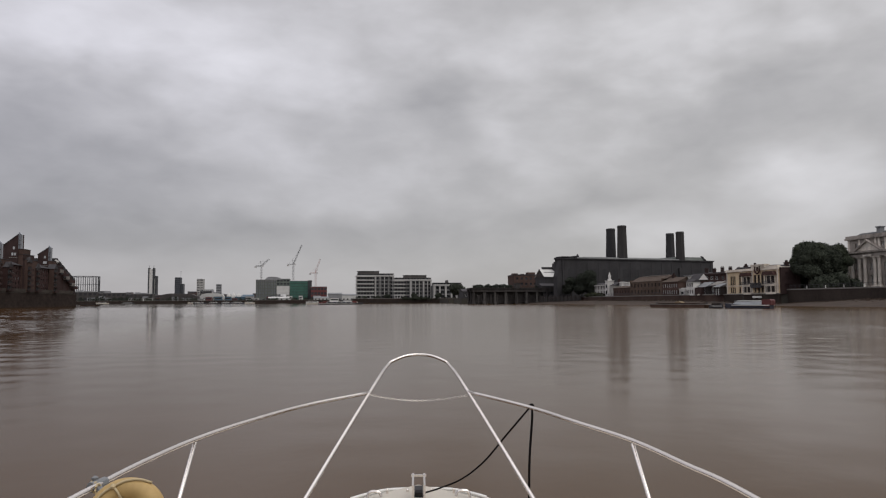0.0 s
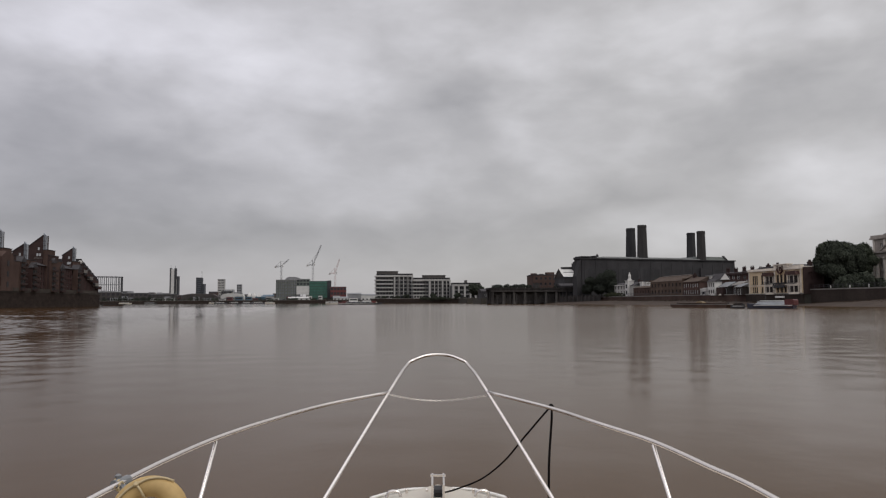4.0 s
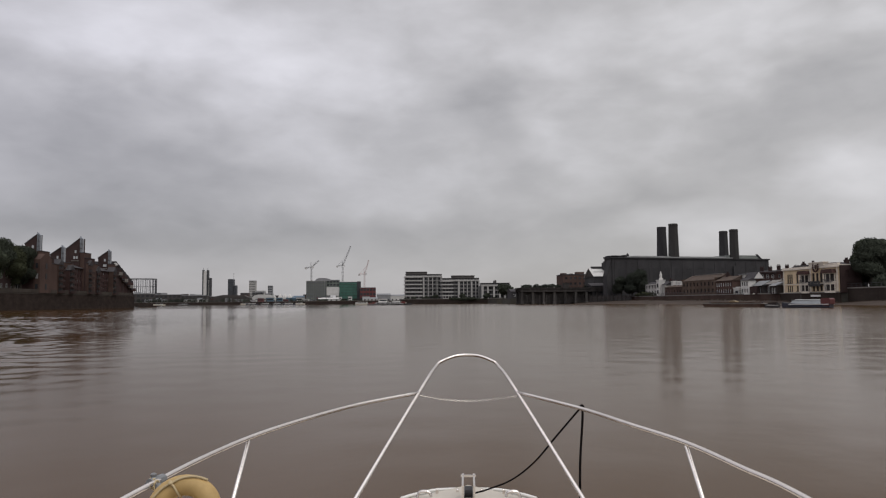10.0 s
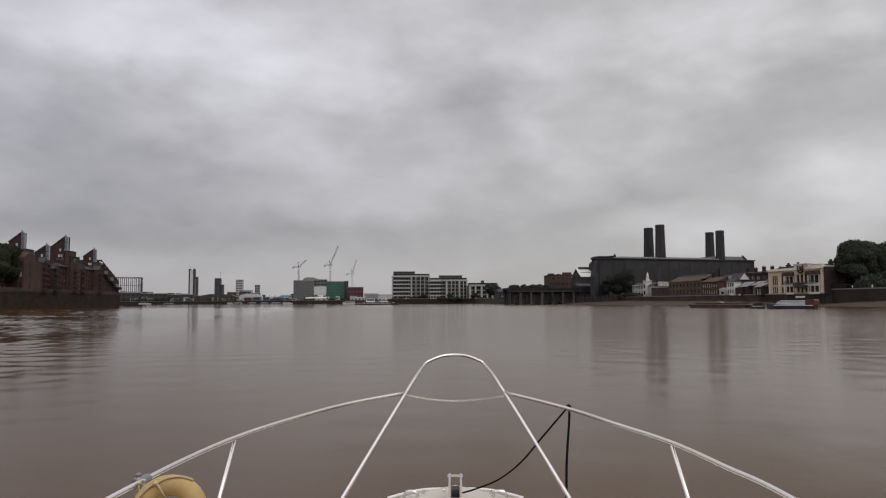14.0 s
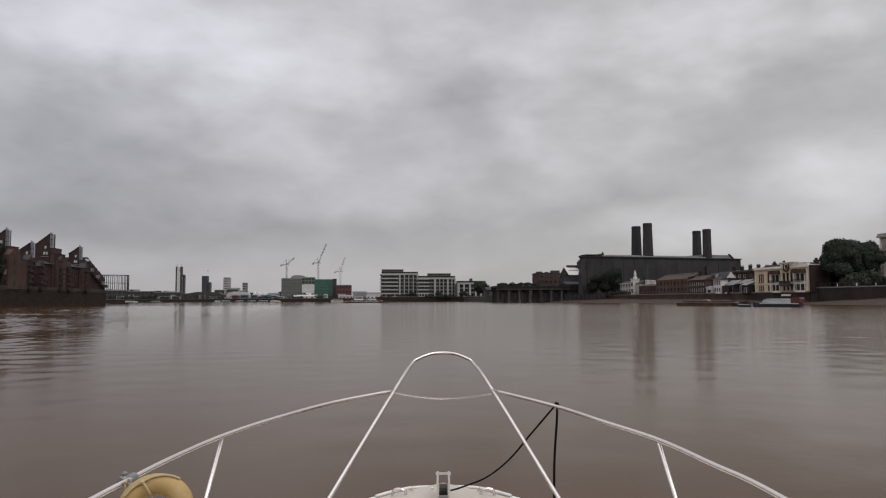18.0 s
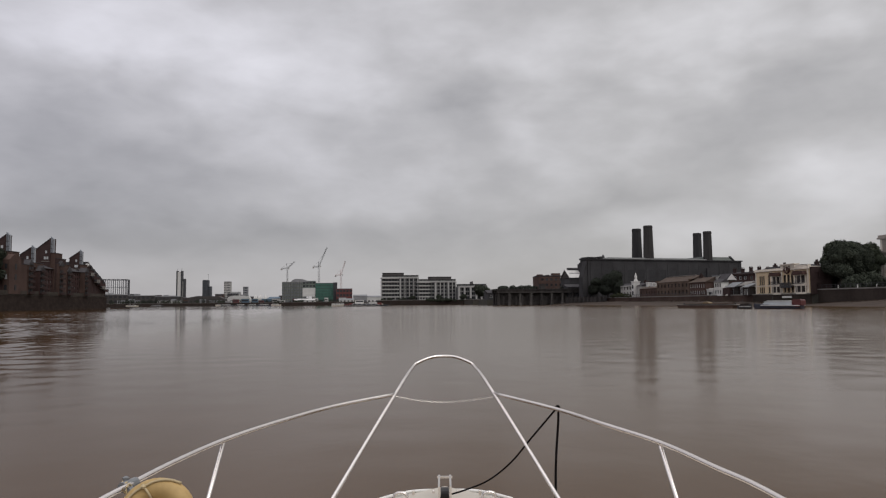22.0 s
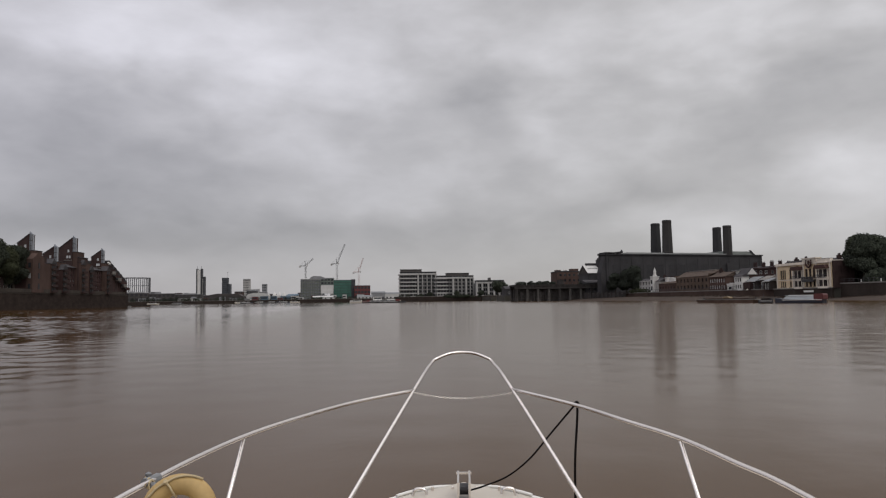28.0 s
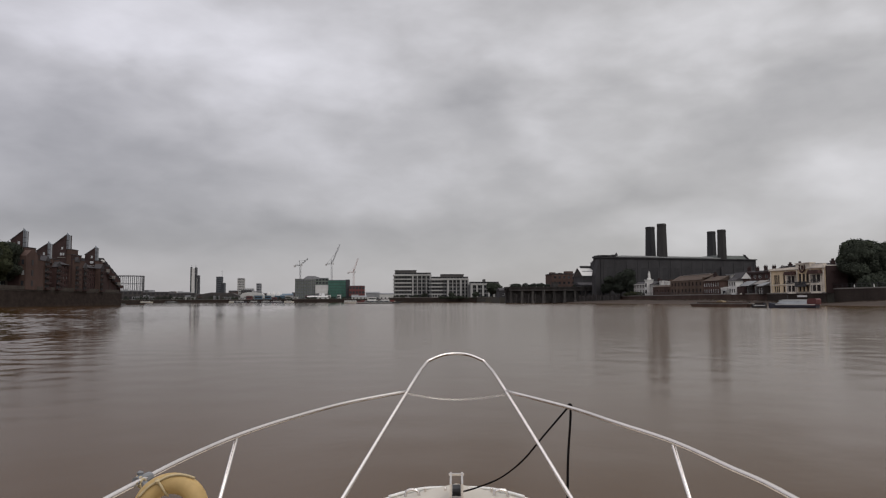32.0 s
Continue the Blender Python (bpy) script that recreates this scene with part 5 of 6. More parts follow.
part("float", boxes((0.4, 26.6, 0.3, 1.9, -0.4, 0.346)), RUST, r)
for x in (0.5, 9, 18, 26.5):
    part("pile", tube(bmesh.new(), [(x, 2.6, -2.5), (x, 2.6, 3.4)], 0.22, 8), TIMBER, r)


# ---- apartment blocks on the far bank ----
def apartment(m, w, d, floors, storey, bands, posts, label, top=(0.0, 1.0)):
    """Riverside flats: white balcony bands round one end, tall white posts before recesses shaded by wall colour, a
    dark top floor.
    """
    h = floors * storey
    cols = int(w / 2.4)
    holes = [(0.5 + (w - 1.0) * i / cols + 0.2, 0.5 + (w - 1.0) * (i + 1) / cols - 0.2, j * storey + 0.35, j * storey + storey - 0.45) for i in range(cols) for j in range(floors)]
    root = building("apartment_block", label, "apartments", m, w, d, h, holes, APT_WALL, LEAD, "flat", 0, FRAME_DARK, GLASS, (2, 1), "riverside apartment blocks", 0.1)
    part("plinth", boxes((0.02, w - 0.02, 0.02, d - 0.02, -0.6, -0.004)), CONCRETE, root)
    if bands:
        band = bpy.data.meshes.new("balcony")
        bm = bmesh.new()
        edge = [(bands, 0.0), (bands, -1.7)] + [(0.6 - 1.6 * math.sin(a), 0.2 - 1.9 * math.cos(a)) for a in (math.pi / 2 * k / 5 for k in range(6))] + [(-1.0, d * 0.8), (0.0, d * 0.8)]
        lo = [bm.verts.new((x, y, 0)) for x, y in edge]
        hi = [bm.verts.new((x, y, 0.95)) for x, y in edge]
        for k in range(len(edge) - 1):
            bm.faces.new((lo[k], lo[k + 1], hi[k + 1], hi[k]))
        bm.faces.new(lo)
        bm.faces.new([bm.verts.new((x, y, 0.16)) for x, y in edge])
        bm.to_mesh(band)
        bm.free()
        band.materials.append(APT_BAND)
        for j in range(1, floors + 1):
            part("balcony", band, None, root).location = (0, 0, j * storey - 0.35)
        part("arcade", boxes(*[(x, x + 0.5, -1.5, -1.0, 0, storey - 0.4) for x in (0.2, bands * 0.26, bands * 0.52, bands * 0.78)], (0.2, bands, -1.4, -1.02, 0, 0.9)), APT_BAND, root, "white ground-floor arcade")
    for x0, x1 in posts:
        part("post", boxes((x0, x1, -1.5, -0.02, 0.0, h - 0.1)), APT_BAND, root)
    x0, x1 = bands, w
    for j in range(1, floors):
        part("gallery", boxes((x0 + 0.05, x1, -1.0, -0.02, j * storey - 0.3, j * storey - 0.05), (x0 + 0.05, x1, -1.0, -0.9, j * storey - 0.046, j * storey + 0.62)), APT_GALLERY, root)
    part("eaves_band", boxes((x0 - 0.2, w + 0.1, -1.6, -0.03, h - 0.096, h + 0.45)), APT_BAND, root)
    a, b = top
    part("penthouse", boxes((0.6, w - 0.3, 0.8, d - 1.5, h + 0.61, h + 2.3), (0.2, w, 0.2, d - 1, h + 2.304, h + 2.5), (w * a + 0.8, w * b - 0.8, 1.5, d - 2, h + 2.504, h + 4.3), (w * a + 0.4, w * b - 0.4, 1.0, d - 1.6, h + 4.304, h + 4.5)), APT_ROOF, root, "set-back dark top floor")
    part("attic_parapet", boxes((0.0, w, -0.05, 0.15, h + 0.62, h + 1.15)), APT_BAND, root, "pale parapet of the top terrace")
    pieces("penthouse_window", [*[(1.2 + 2.4 * k, 2.9 + 2.4 * k, 0.7, 0.79, h + 0.9, h + 2.1) for k in range(int((w - 2) / 2.4))]], GLASS, root)
    return root


apartment(pose(28.0, 620, 4.4), 30.0, 14, 6, 3.05, 13.6, [(14.2, 15.4), (18.2, 18.8), (21.8, 22.4), (25.4, 26.0), (28.6, 29.9)], "tall white and grey apartment block with wrapped balcony bands", (0.0, 0.62))
apartment(pose(56.0, 598, 4.4), 29.6, 13, 5, 2.85, 8.6, [(12.4, 13.8), (16.6, 17.1), (19.6, 20.1), (22.6, 23.8), (26.2, 26.8), (28.6, 29.5)], "white balconied and columned apartment block by the river", (0.25, 0.9))
apartment(pose(85.0, 584, 4.4), 22.5, 12, 3, 3.3, 0.0, [(0.0, 1.6), (4.4, 5.6), (9.0, 10.4), (13.6, 14.8), (17.6, 18.8), (21.0, 22.4)], "low white apartment block behind trees", (0.5, 0.52))
for i, (x, y, h, s) in enumerate(((95.5, 545, 11.6, 5.2), (99.5, 548, 11.0, 4.8), (88, 570, 5.0, 3.0), (70, 578, 4.5, 2.6), (50, 590, 4, 2.5), (106, 562, 7, 3.6), (113, 556, 6.5, 3.2))):
    if i < 2:
        land("tree_mound" if i == 0 else "tree_mound_low", [(x - 6, y - 5), (x + 6, y - 5), (x + 8, 600), (x - 8, 600)], -2.5, 4.0 + 0.01 * i, LAND, "grassy quay mound below a tree")
    tree(pose(x, y if i < 2 else y + 6, 3.9), h, s, 60 + i, LEAF_B, "round dark tree on the far quay", 2800, 0.48, "far quay trees")
bushes("quay_hedge", 26, 112, 606, 612, 4.4, 2.6, 3000, LEAF_B, "dark hedge along the far quay", 11)
bushes("quay_scrub", 60, 116, 574, 578, 3.9, 2.4, 2200, LEAF_B, "dark scrub on the far river wall", 12)


# ---- building site ----
def slab_building(name, label, x0, x1, y, d, z1, wall, cols, floors, frame_mat, glass, category="office block", z0=3.9, bars=(1, 1), group="", gap=0.35):
    w, h = x1 - x0, z1 - z0
    st = h / floors
    holes = [(w * i / cols + gap, w * (i + 1) / cols - gap, st * j + st * 0.28, st * j + st * 0.86) for i in range(cols) for j in range(floors)]
    return building(name, label, category, pose(x0, y, z0), w, d, h, holes, wall, GREY_CLAD, "flat", 0, frame_mat, glass, bars, group, 0.12)


a = slab_building("site_block", "unfinished grey-green concrete block wrapped in scaffold", -73, -51, 850, 20, 26.5, GREEN_CLAD, 7, 7, GREY_CLAD, GLASS_PALE, "building under construction")
bm = bmesh.new()
prism(bm, [(9, 22.7), (28, 22.7), (26.5, 24.6), (22, 26.2), (14, 26.4), (11, 25.2)], 2, 18)
part("rounded_roof", bm, GREY_CLAD, a)
pieces("scaffold_bar", [*[(x, x + 0.15, -1.2, -1.05, 0, 23.5) for x in range(0, 23, 2)], *[(0, 22, -1.25, -0.1, 3.2 * k, 3.2 * k + 0.14) for k in range(1, 8)]], CONCRETE, a, "pale scaffold frame")
b = slab_building("site_bridge", "dark upper storeys spanning between the unfinished blocks", -51, -36.8, 853, 16, 27.5, GREEN_CLAD, 4, 2, GREY_CLAD, GLASS, "building under construction", 20.4)
part("prop", boxes((0.2, 0.9, 2, 3, -16.5, 0), (13, 13.9, 2, 3, -16.5, 0)), CONCRETE, b)
s = thing("site_screen", pose(-50.5, 847, 3.9), "large pale sheeted screen on the building site", "screen")
part("sheet", boxes((0, 13.5, 0, 0.1, 6.8, 15.8)), OFFWHITE, s)
part("frame", boxes((0, 0.3, 0.104, 0.4, 0, 16), (13.2, 13.5, 0.104, 0.4, 0, 16), (6.6, 6.9, 0.104, 0.4, 0, 16)), STEEL_DARK, s)
g = slab_building("netted_block", "block wrapped in bright green scaffold netting", -36.6, -13, 850, 18, 25.2, GREEN_NET, 8, 6, STEEL_DARK, GLASS, "building under construction")
net = bmesh.new()
for i in range(8):
    box(net, 0.1 + i * 2.95, 2.9 + i * 2.95, -0.9 - 0.12 * (i % 2), -0.82 - 0.12 * (i % 2), 2.5, 20.5)
part("netting", net, GREEN_NET, g, "bright green debris netting")
part("corner_tower", boxes((19.6, 24.0, -1.6, -1.0, 0, 22.2)), STEEL_DARK, g, "dark scaffold frame")
pieces("scaffold_lift", [(0, 19.6, -1.15, -1.06, 3.1 * k, 3.1 * k + 0.35) for k in range(1, 7)], STEEL_DARK, g)
slab_building("red_block", "low dark red brick block beside the netted building", -13.5, 4, 840, 16, 18.6, RED_CLAD, 5, 3, RED_CLAD, GLASS, "building")
for i, (x0, x1, y, z, m, lab) in enumerate(((5, 20, 830, 12.2, GREY_CLAD, "long low grey industrial shed"), (20, 37, 832, 11.0, OFFWHITE, "long low white industrial shed"), (-10, 6, 812, 8.0, OFFWHITE, "low white site cabin row"), (-113, -93, 1000, 10.6, BLUE_SHED, "blue sheet-metal riverside shed"), (-106, -92, 1020, 12.4, BLUE_SHED, "taller blue sheet-metal shed"), (-58, -36, 826, 8.2, OFFWHITE, "low pale site cabins"))):
    building("industrial_shed", lab, "shed", pose(x0, y, 3.9), x1 - x0, 14, z - 5.4, grid_openings(x1 - x0, 0, 4, 1, 1.6, 1.4, 1.5, 3, 0.6), m, m if i > 2 else LEAD, "along", 1.5, FRAME_DARK, GLASS, group="industrial sheds")


def crane(m, mast, jib, rise, label, steel):
    """A tower crane: lattice mast, cab, jib, counter-jib and pendant."""
    root = thing("tower_crane", m, label, "crane", "tower cranes")

    def lattice(bm, a, b, side, n):
        a, b = Vector(a), Vector(b)
        way = (b - a).normalized()
        u = way.orthogonal().normalized() * side
        v = way.cross(u).normalized() * side
        legs = [u + v, u - v, -u - v, -u + v]
        for q in legs:
            tube(bm, [a + q, b + q], 0.085, 4)
        for i in range(n):
            p0, p1 = a.lerp(b, i / n), a.lerp(b, (i + 1) / n)
            for k in range(4):
                tube(bm, [p0 + legs[k], p1 + legs[(k + 1) % 4]], 0.04, 3)

    bm = bmesh.new()
    lattice(bm, (0, 0, 0), (0, 0, mast), 0.7, 14)
    part("mast", bm, steel, root)
    part("cab", boxes((0.9, 2.4, -0.8, 0.8, mast - 0.4, mast + 1.6)), OFFWHITE, root)
    bm = bmesh.new()
    lattice(bm, (0, 0, mast + 0.8), (jib, 0, mast + 0.8 + rise), 0.5, 12)
    part("jib", bm, steel, root)
    bm = bmesh.new()
    lattice(bm, (0, 0, mast + 0.8), (-6.5, 0, mast + 0.2), 0.5, 4)
    part("counter_jib", bm, steel, root)
    part("counterweight", boxes((-7.2, -5.2, -0.8, 0.8, mast - 1.4, mast + 0.4)), CONCRETE, root)
    bm = tube(bmesh.new(), [(-0.2, 0, mast), (-0.8, 0, mast + 6)], 0.25, 4)
    tube(bm, [(-0.8, 0, mast + 6), (jib * 0.7, 0, mast + 0.8 + rise * 0.7)], 0.07, 3)
    tube(bm, [(-0.8, 0, mast + 6), (-6, 0, mast + 0.6)], 0.07, 3)
    part("apex", bm, steel, root)


crane(pose(-68.5, 862, 3.9), 38, 8.5, 7.5, "dark tower crane with a raised jib over the building site", CRANE_DARK)
crane(pose(-33.5, 864, 3.9), 40, 9, 22, "slender luffing tower crane over the building site", STEEL_DARK)
crane(pose(-9.0, 880, 3.9), 31, 5, 16, "faded red luffing crane beyond the building site", CRANE_RED)
bushes("far_quay_trees", -355, -150, 982, 996, 4.2, 7.0, 5200, LEAF_D, "dark tree belt along the far quay", 41)
bushes("site_scrub", -140, -78, 944, 952, 4.2, 5.0, 1800, LEAF_D, "dark scrub behind the site quay", 42)

# ---- distant skyline ----


def gasholder(x, y, z, radius, tall):
    """An empty gasholder: a ring of iron columns tied by girders, with the sky between them."""
    root = thing("gasholder", pose(x, y, z), "tall empty iron gasholder frame of columns and ring girders", "gasholder")
    count = 22
    post = bpy.data.meshes.new("column")
    bm = lathe(bmesh.new(), [(0.75, 0), (0.75, 1.0), (0.5, 1.4), (0.42, tall - 0.6), (0.6, tall - 0.5), (0.6, tall)], 8)
    bm.to_mesh(post)
    bm.free()
    post.materials.append(STEEL_DARK)
    ring = [(radius * math.cos(2 * math.pi * (k + 0.3) / count), radius * math.sin(2 * math.pi * (k + 0.3) / count)) for k in range(count)]
    for px, py in ring:
        part("column", post, None, root).location = (px, py, 0)
    for level, thick in ((tall - 0.35, 0.42), (tall * 0.68, 0.2), (tall * 0.36, 0.2)):
        part("girder", tube(bmesh.new(), [(px, py, level) for px, py in ring], thick, 6, True), STEEL_DARK, root)
    part("tank", lathe(bmesh.new(), [(radius - 1.0, 0), (radius - 1.0, 2.6), (radius * 0.6, 3.6), (1.0, 4.2)], 32), DEPOT, root, "grey sunken gas bell")


gasholder(-327.2, 1102, 3.9, 19.6, 34.9)
slab_building("low_depot", "long low white depot in front of a big block", -342, -306, 1066, 10, 17.5, OFFWHITE, 8, 1, GREY_CLAD, GLASS_PALE, "depot")
for k, (x0, x1, y, z1, wm, lab) in enumerate(((-312, -283, 1010, 15.8, DEPOT, "long low grey riverside depot"), (-283, -250, 1012, 14.6, DEPOT, "long low dark riverside depot with roof plant"), (-250, -217, 1014, 13.2, DEPOT, "long low grey riverside depot"), (-291, -266, 996, 8.2, GREY_CLAD, "low white river terminal with dark band"), (-242, -215, 996, 7.8, WHITE, "low white quayside building"))):
    r = slab_building("riverside_depot", lab, x0, x1, y, 12, z1, wm, 5 + k, 1 if k > 2 else 2, DEPOT, STATION_GLASS, "depot", group="riverside depots", gap=0.9)
    part("roof_plant", boxes((4 + 3 * k, 10 + 3 * k, 3, 8, z1 - 3.3, z1 - 1.6)), GREY_CLAD, r)
r = thing("covered_shipyard", pose(-202.5, 988, 3.9), "broad dark sheet-metal boatyard building with sloping ends", "warehouse")
part("wall", boxes((0, 44, 0, 16, 0, 6.0)), DEPOT, r)
part("roof", prism(bmesh.new(), [(-0.3, 6.004), (44.3, 6.004), (38, 9.0), (26, 9.6), (12, 9.8), (2.2, 8.2)], -0.3, 16.3), DEPOT, r)
part("sliding_door", boxes((14, 22, -0.15, -0.01, 0, 5.6)), GREY_CLAD, r, "pale grey sliding door")
pieces("roller_door", [(26 + 4 * k, 29 + 4 * k, -0.12, -0.01, 0, 4.2) for k in range(4)], GREY_CLAD, r)
r = thing("white_shed", pose(-154, 984, 3.9), "pale sheet-clad riverside shed with rounded roof", "shed")
part("wall", boxes((0, 29, 0, 12, 0, 5.5)), OFFWHITE, r)
part("roof", prism(bmesh.new(), [(-0.3, 5.504), (29.3, 5.504), (27, 8.6), (20, 9.8), (9, 9.9), (2, 8.4)], -0.3, 12.3), OFFWHITE, r)
pieces("door", [(4, 8, -0.12, -0.01, 0, 4.2), (18, 22, -0.12, -0.01, 0, 4.2)], GREY_CLAD, r)
r = thing("tower_block", pose(-446, 1984, 3.9), "slim pair of dark residential slabs joined by a pale core", "tower")
part("core", boxes((2.8, 11.6, 1, 14, 0, 84.0)), WHITE, r, "pale lift core")
for x0, x1, top in ((0, 3.0, 86.6), (11.4, 14.6, 86.6), (18.0, 21.6, 66)):
    slab = part("slab", boxes((x0, x1, 0, 16, 0, top)), STEEL_DARK, r, "dark glazed slab")
    for k in range(int(top / 6)):
        part("window_band", boxes((x0 + 0.4, x1 - 0.4, -0.15, -0.01, 2 + 6 * k, 5 + 6 * k)), GLASS, slab)
for x in (2.0, 12.5):
    part("mast", tube(bmesh.new(), [(x, 5, 86), (x, 5, 93)], 0.4, 5), STEEL_DARK, r)
part("link", boxes((14.7, 17.9, 5, 12, 0, 60)), OFFWHITE, r)
slab_building("office_tower", "dark blue glass office tower", -285.6, -275.4, 1500, 18, 50.2, BLUE_CLAD, 4, 12, STEEL_DARK, GLASS, "tower")
slab_building("office_tower", "stepped dark blue glass office tower", -275.2, -270.6, 1502, 18, 38, BLUE_CLAD, 3, 9, STEEL_DARK, GLASS, "tower")
slab_building("pale_tower", "pale concrete tower block with small windows", -228, -216.4, 1400, 14, 44, CONCRETE, 5, 9, OFFWHITE, GLASS, "tower")
slab_building("pale_block", "low pale block beside a tower", -216, -200, 1402, 14, 25, OFFWHITE, 5, 4, OFFWHITE, GLASS_PALE, "block")
slab_building("dark_tower", "small dark tower far off", -194, -186, 1400, 12, 34.4, GREY_CLAD, 3, 7, STEEL_DARK, GLASS, "tower")
slab_building("glass_block", "blue glass block on the far reach", -320.5, -312, 900, 16, 27.4, BLUE_CLAD, 5, 5, BLUE_CLAD, GLASS_PALE, "block", group="blue glass blocks")
slab_building("glass_block", "blue glass block on the far reach", -344.5, -339.5, 1002, 14, 26.6, BLUE_CLAD, 3, 5, BLUE_CLAD, GLASS_PALE, "block", group="blue glass blocks")
slab_building("glass_block", "blue glass block on the far reach", -337, -331.5, 1000, 14, 26.8, BLUE_CLAD, 3, 5, BLUE_CLAD, GLASS_PALE, "block", group="blue glass blocks")
for i in range(3):
    tent = thing("tent_roof", pose(-124 + i * 6.1, 1000, 3.9), "white fabric tent roof on the far bank", "tent", "white tents")
    part("canopy", lathe(bmesh.new(), [(3.0, 5.4), (2.6, 7.4), (1.2, 9.6), (0.1, 11.0)], 10, (3, 4)), WHITE, tent)
    part("wall", boxes((0.1, 5.9, 1.2, 6.8, 0, 5.38)), OFFWHITE, tent)
for x, y, z0, z1 in ((-274.5, 1500, 3.9, 62), (-240.5, 700, 6.2, 26), (-301, 905, 3.9, 24)):
    mast = thing("lattice_mast", pose(x, y, z0), "thin dark mast on the skyline", "mast", "masts")
    part("pole", tube(bmesh.new(), [(0, 0, 0), (0, 0, z1 - z0)], [0.5, 0.15], 5), STEEL_DARK, mast)
    part("head", boxes((-1.2, 1.2, -0.2, 0.2, z1 - z0 - 1.0, z1 - z0 - 0.4)), STEEL_DARK, mast)
rng = random.Random(5)
for i in range(16):
    x = -330 + i * 21 + rng.uniform(-6, 6)
    y = 1080 + rng.uniform(0, 300) if x < -90 else 900 + rng.uniform(0, 60)
    slab_building("far_house", "low grey building on the hazy far bank", x, x + rng.uniform(9, 20), y, 12, 3.9 + rng.uniform(5, 9), rng.choice((GREY_CLAD, BRICK_DEEP, OFFWHITE, CONCRETE)), 4, 2, GREY_CLAD, GLASS, "building", group="far low buildings")
rng = random.Random(19)
for i in range(20):
    x = -455 + i * 21.5 + rng.uniform(-6, 6)
    wide, tall = rng.uniform(9, 19), rng.uniform(9, 19)
    slab_building("town_block", "small dark block among others on the far skyline", x, x + wide, 1330 + rng.uniform(0, 90), 14, 3.9 + tall, rng.choice((DEPOT, GREY_CLAD, BRICK_GREY, BRICK_RANGE, BLUE_CLAD, CONCRETE)), 4, max(2, int(tall / 4)), GREY_CLAD, GLASS, "block", group="far town blocks")
bushes("far_trees", -330, -215, 990, 998, 3.9, 6, 3500, LEAF_B, "dark line of trees along the far bank", 21)
bushes("far_trees", -215, -60, 950, 985, 3.9, 5, 3500, LEAF_B, "dark line of trees along the far bank", 22)
bushes("far_scrub", -80, 8, 821, 823, 3.9, 3.5, 2000, LEAF_B, "dark scrub along the site quay", 23)


rng = random.Random(77)
for k in range(13):
    x = -262 + 15.5 * k + rng.uniform(-3, 3)
    y = 962 + rng.uniform(-6, 4) if x < -165 else 930 + (-150 - x) * 0.8 if x > -165 and x < -150 else 922 - (x + 150) * 1.35
    hull, top = rng.choice(((STEEL_DARK, OFFWHITE), (GELCOAT, WHITE), (STEEL_DARK, GREY_CLAD), (HULL_BLUE, OFFWHITE), (RUST, GREY_CLAD)))
    moored_boat(pose(x, y - 6, 0, 0, 0, rng.uniform(-8, 8)), rng.uniform(7, 15), "moored_cruiser", "small cabin boat among others moored along the far quay", hull, top, hull)
for k in range(12):
    x = -148 + 12.4 * k + rng.uniform(-3, 3)
    y = 944 - (x + 150) * 1.5 if x < -72 else 829
    w, h = rng.uniform(4, 9), rng.uniform(2.6, 5.2)
    cabin = thing("site_cabin", pose(x, y + 2, 3.9), "small boxy site cabin on the far quay", "cabin", "site cabins")
    part("wall", boxes((0, w, 0, 3, 0, h)), rng.choice((OFFWHITE, WHITE, GREY_CLAD, RED_CLAD, CONCRETE, BLUE_SHED)), cabin)
    part("roof", boxes((-0.15, w + 0.15, -0.15, 3.15, h + 0.004, h + 0.25)), LEAD, cabin)
    part("window", boxes((0.8, w - 0.8, -0.06, -0.005, h * 0.45, h * 0.75)), GLASS, cabin)
    part("door", boxes((0.1, 0.7, -0.06, -0.005, 0, h * 0.75)), STEEL_DARK, cabin)


# ---- brick flats on the north bank ----
NORTH = 1.3  # the flats, drawn with low storeys, stand this much larger


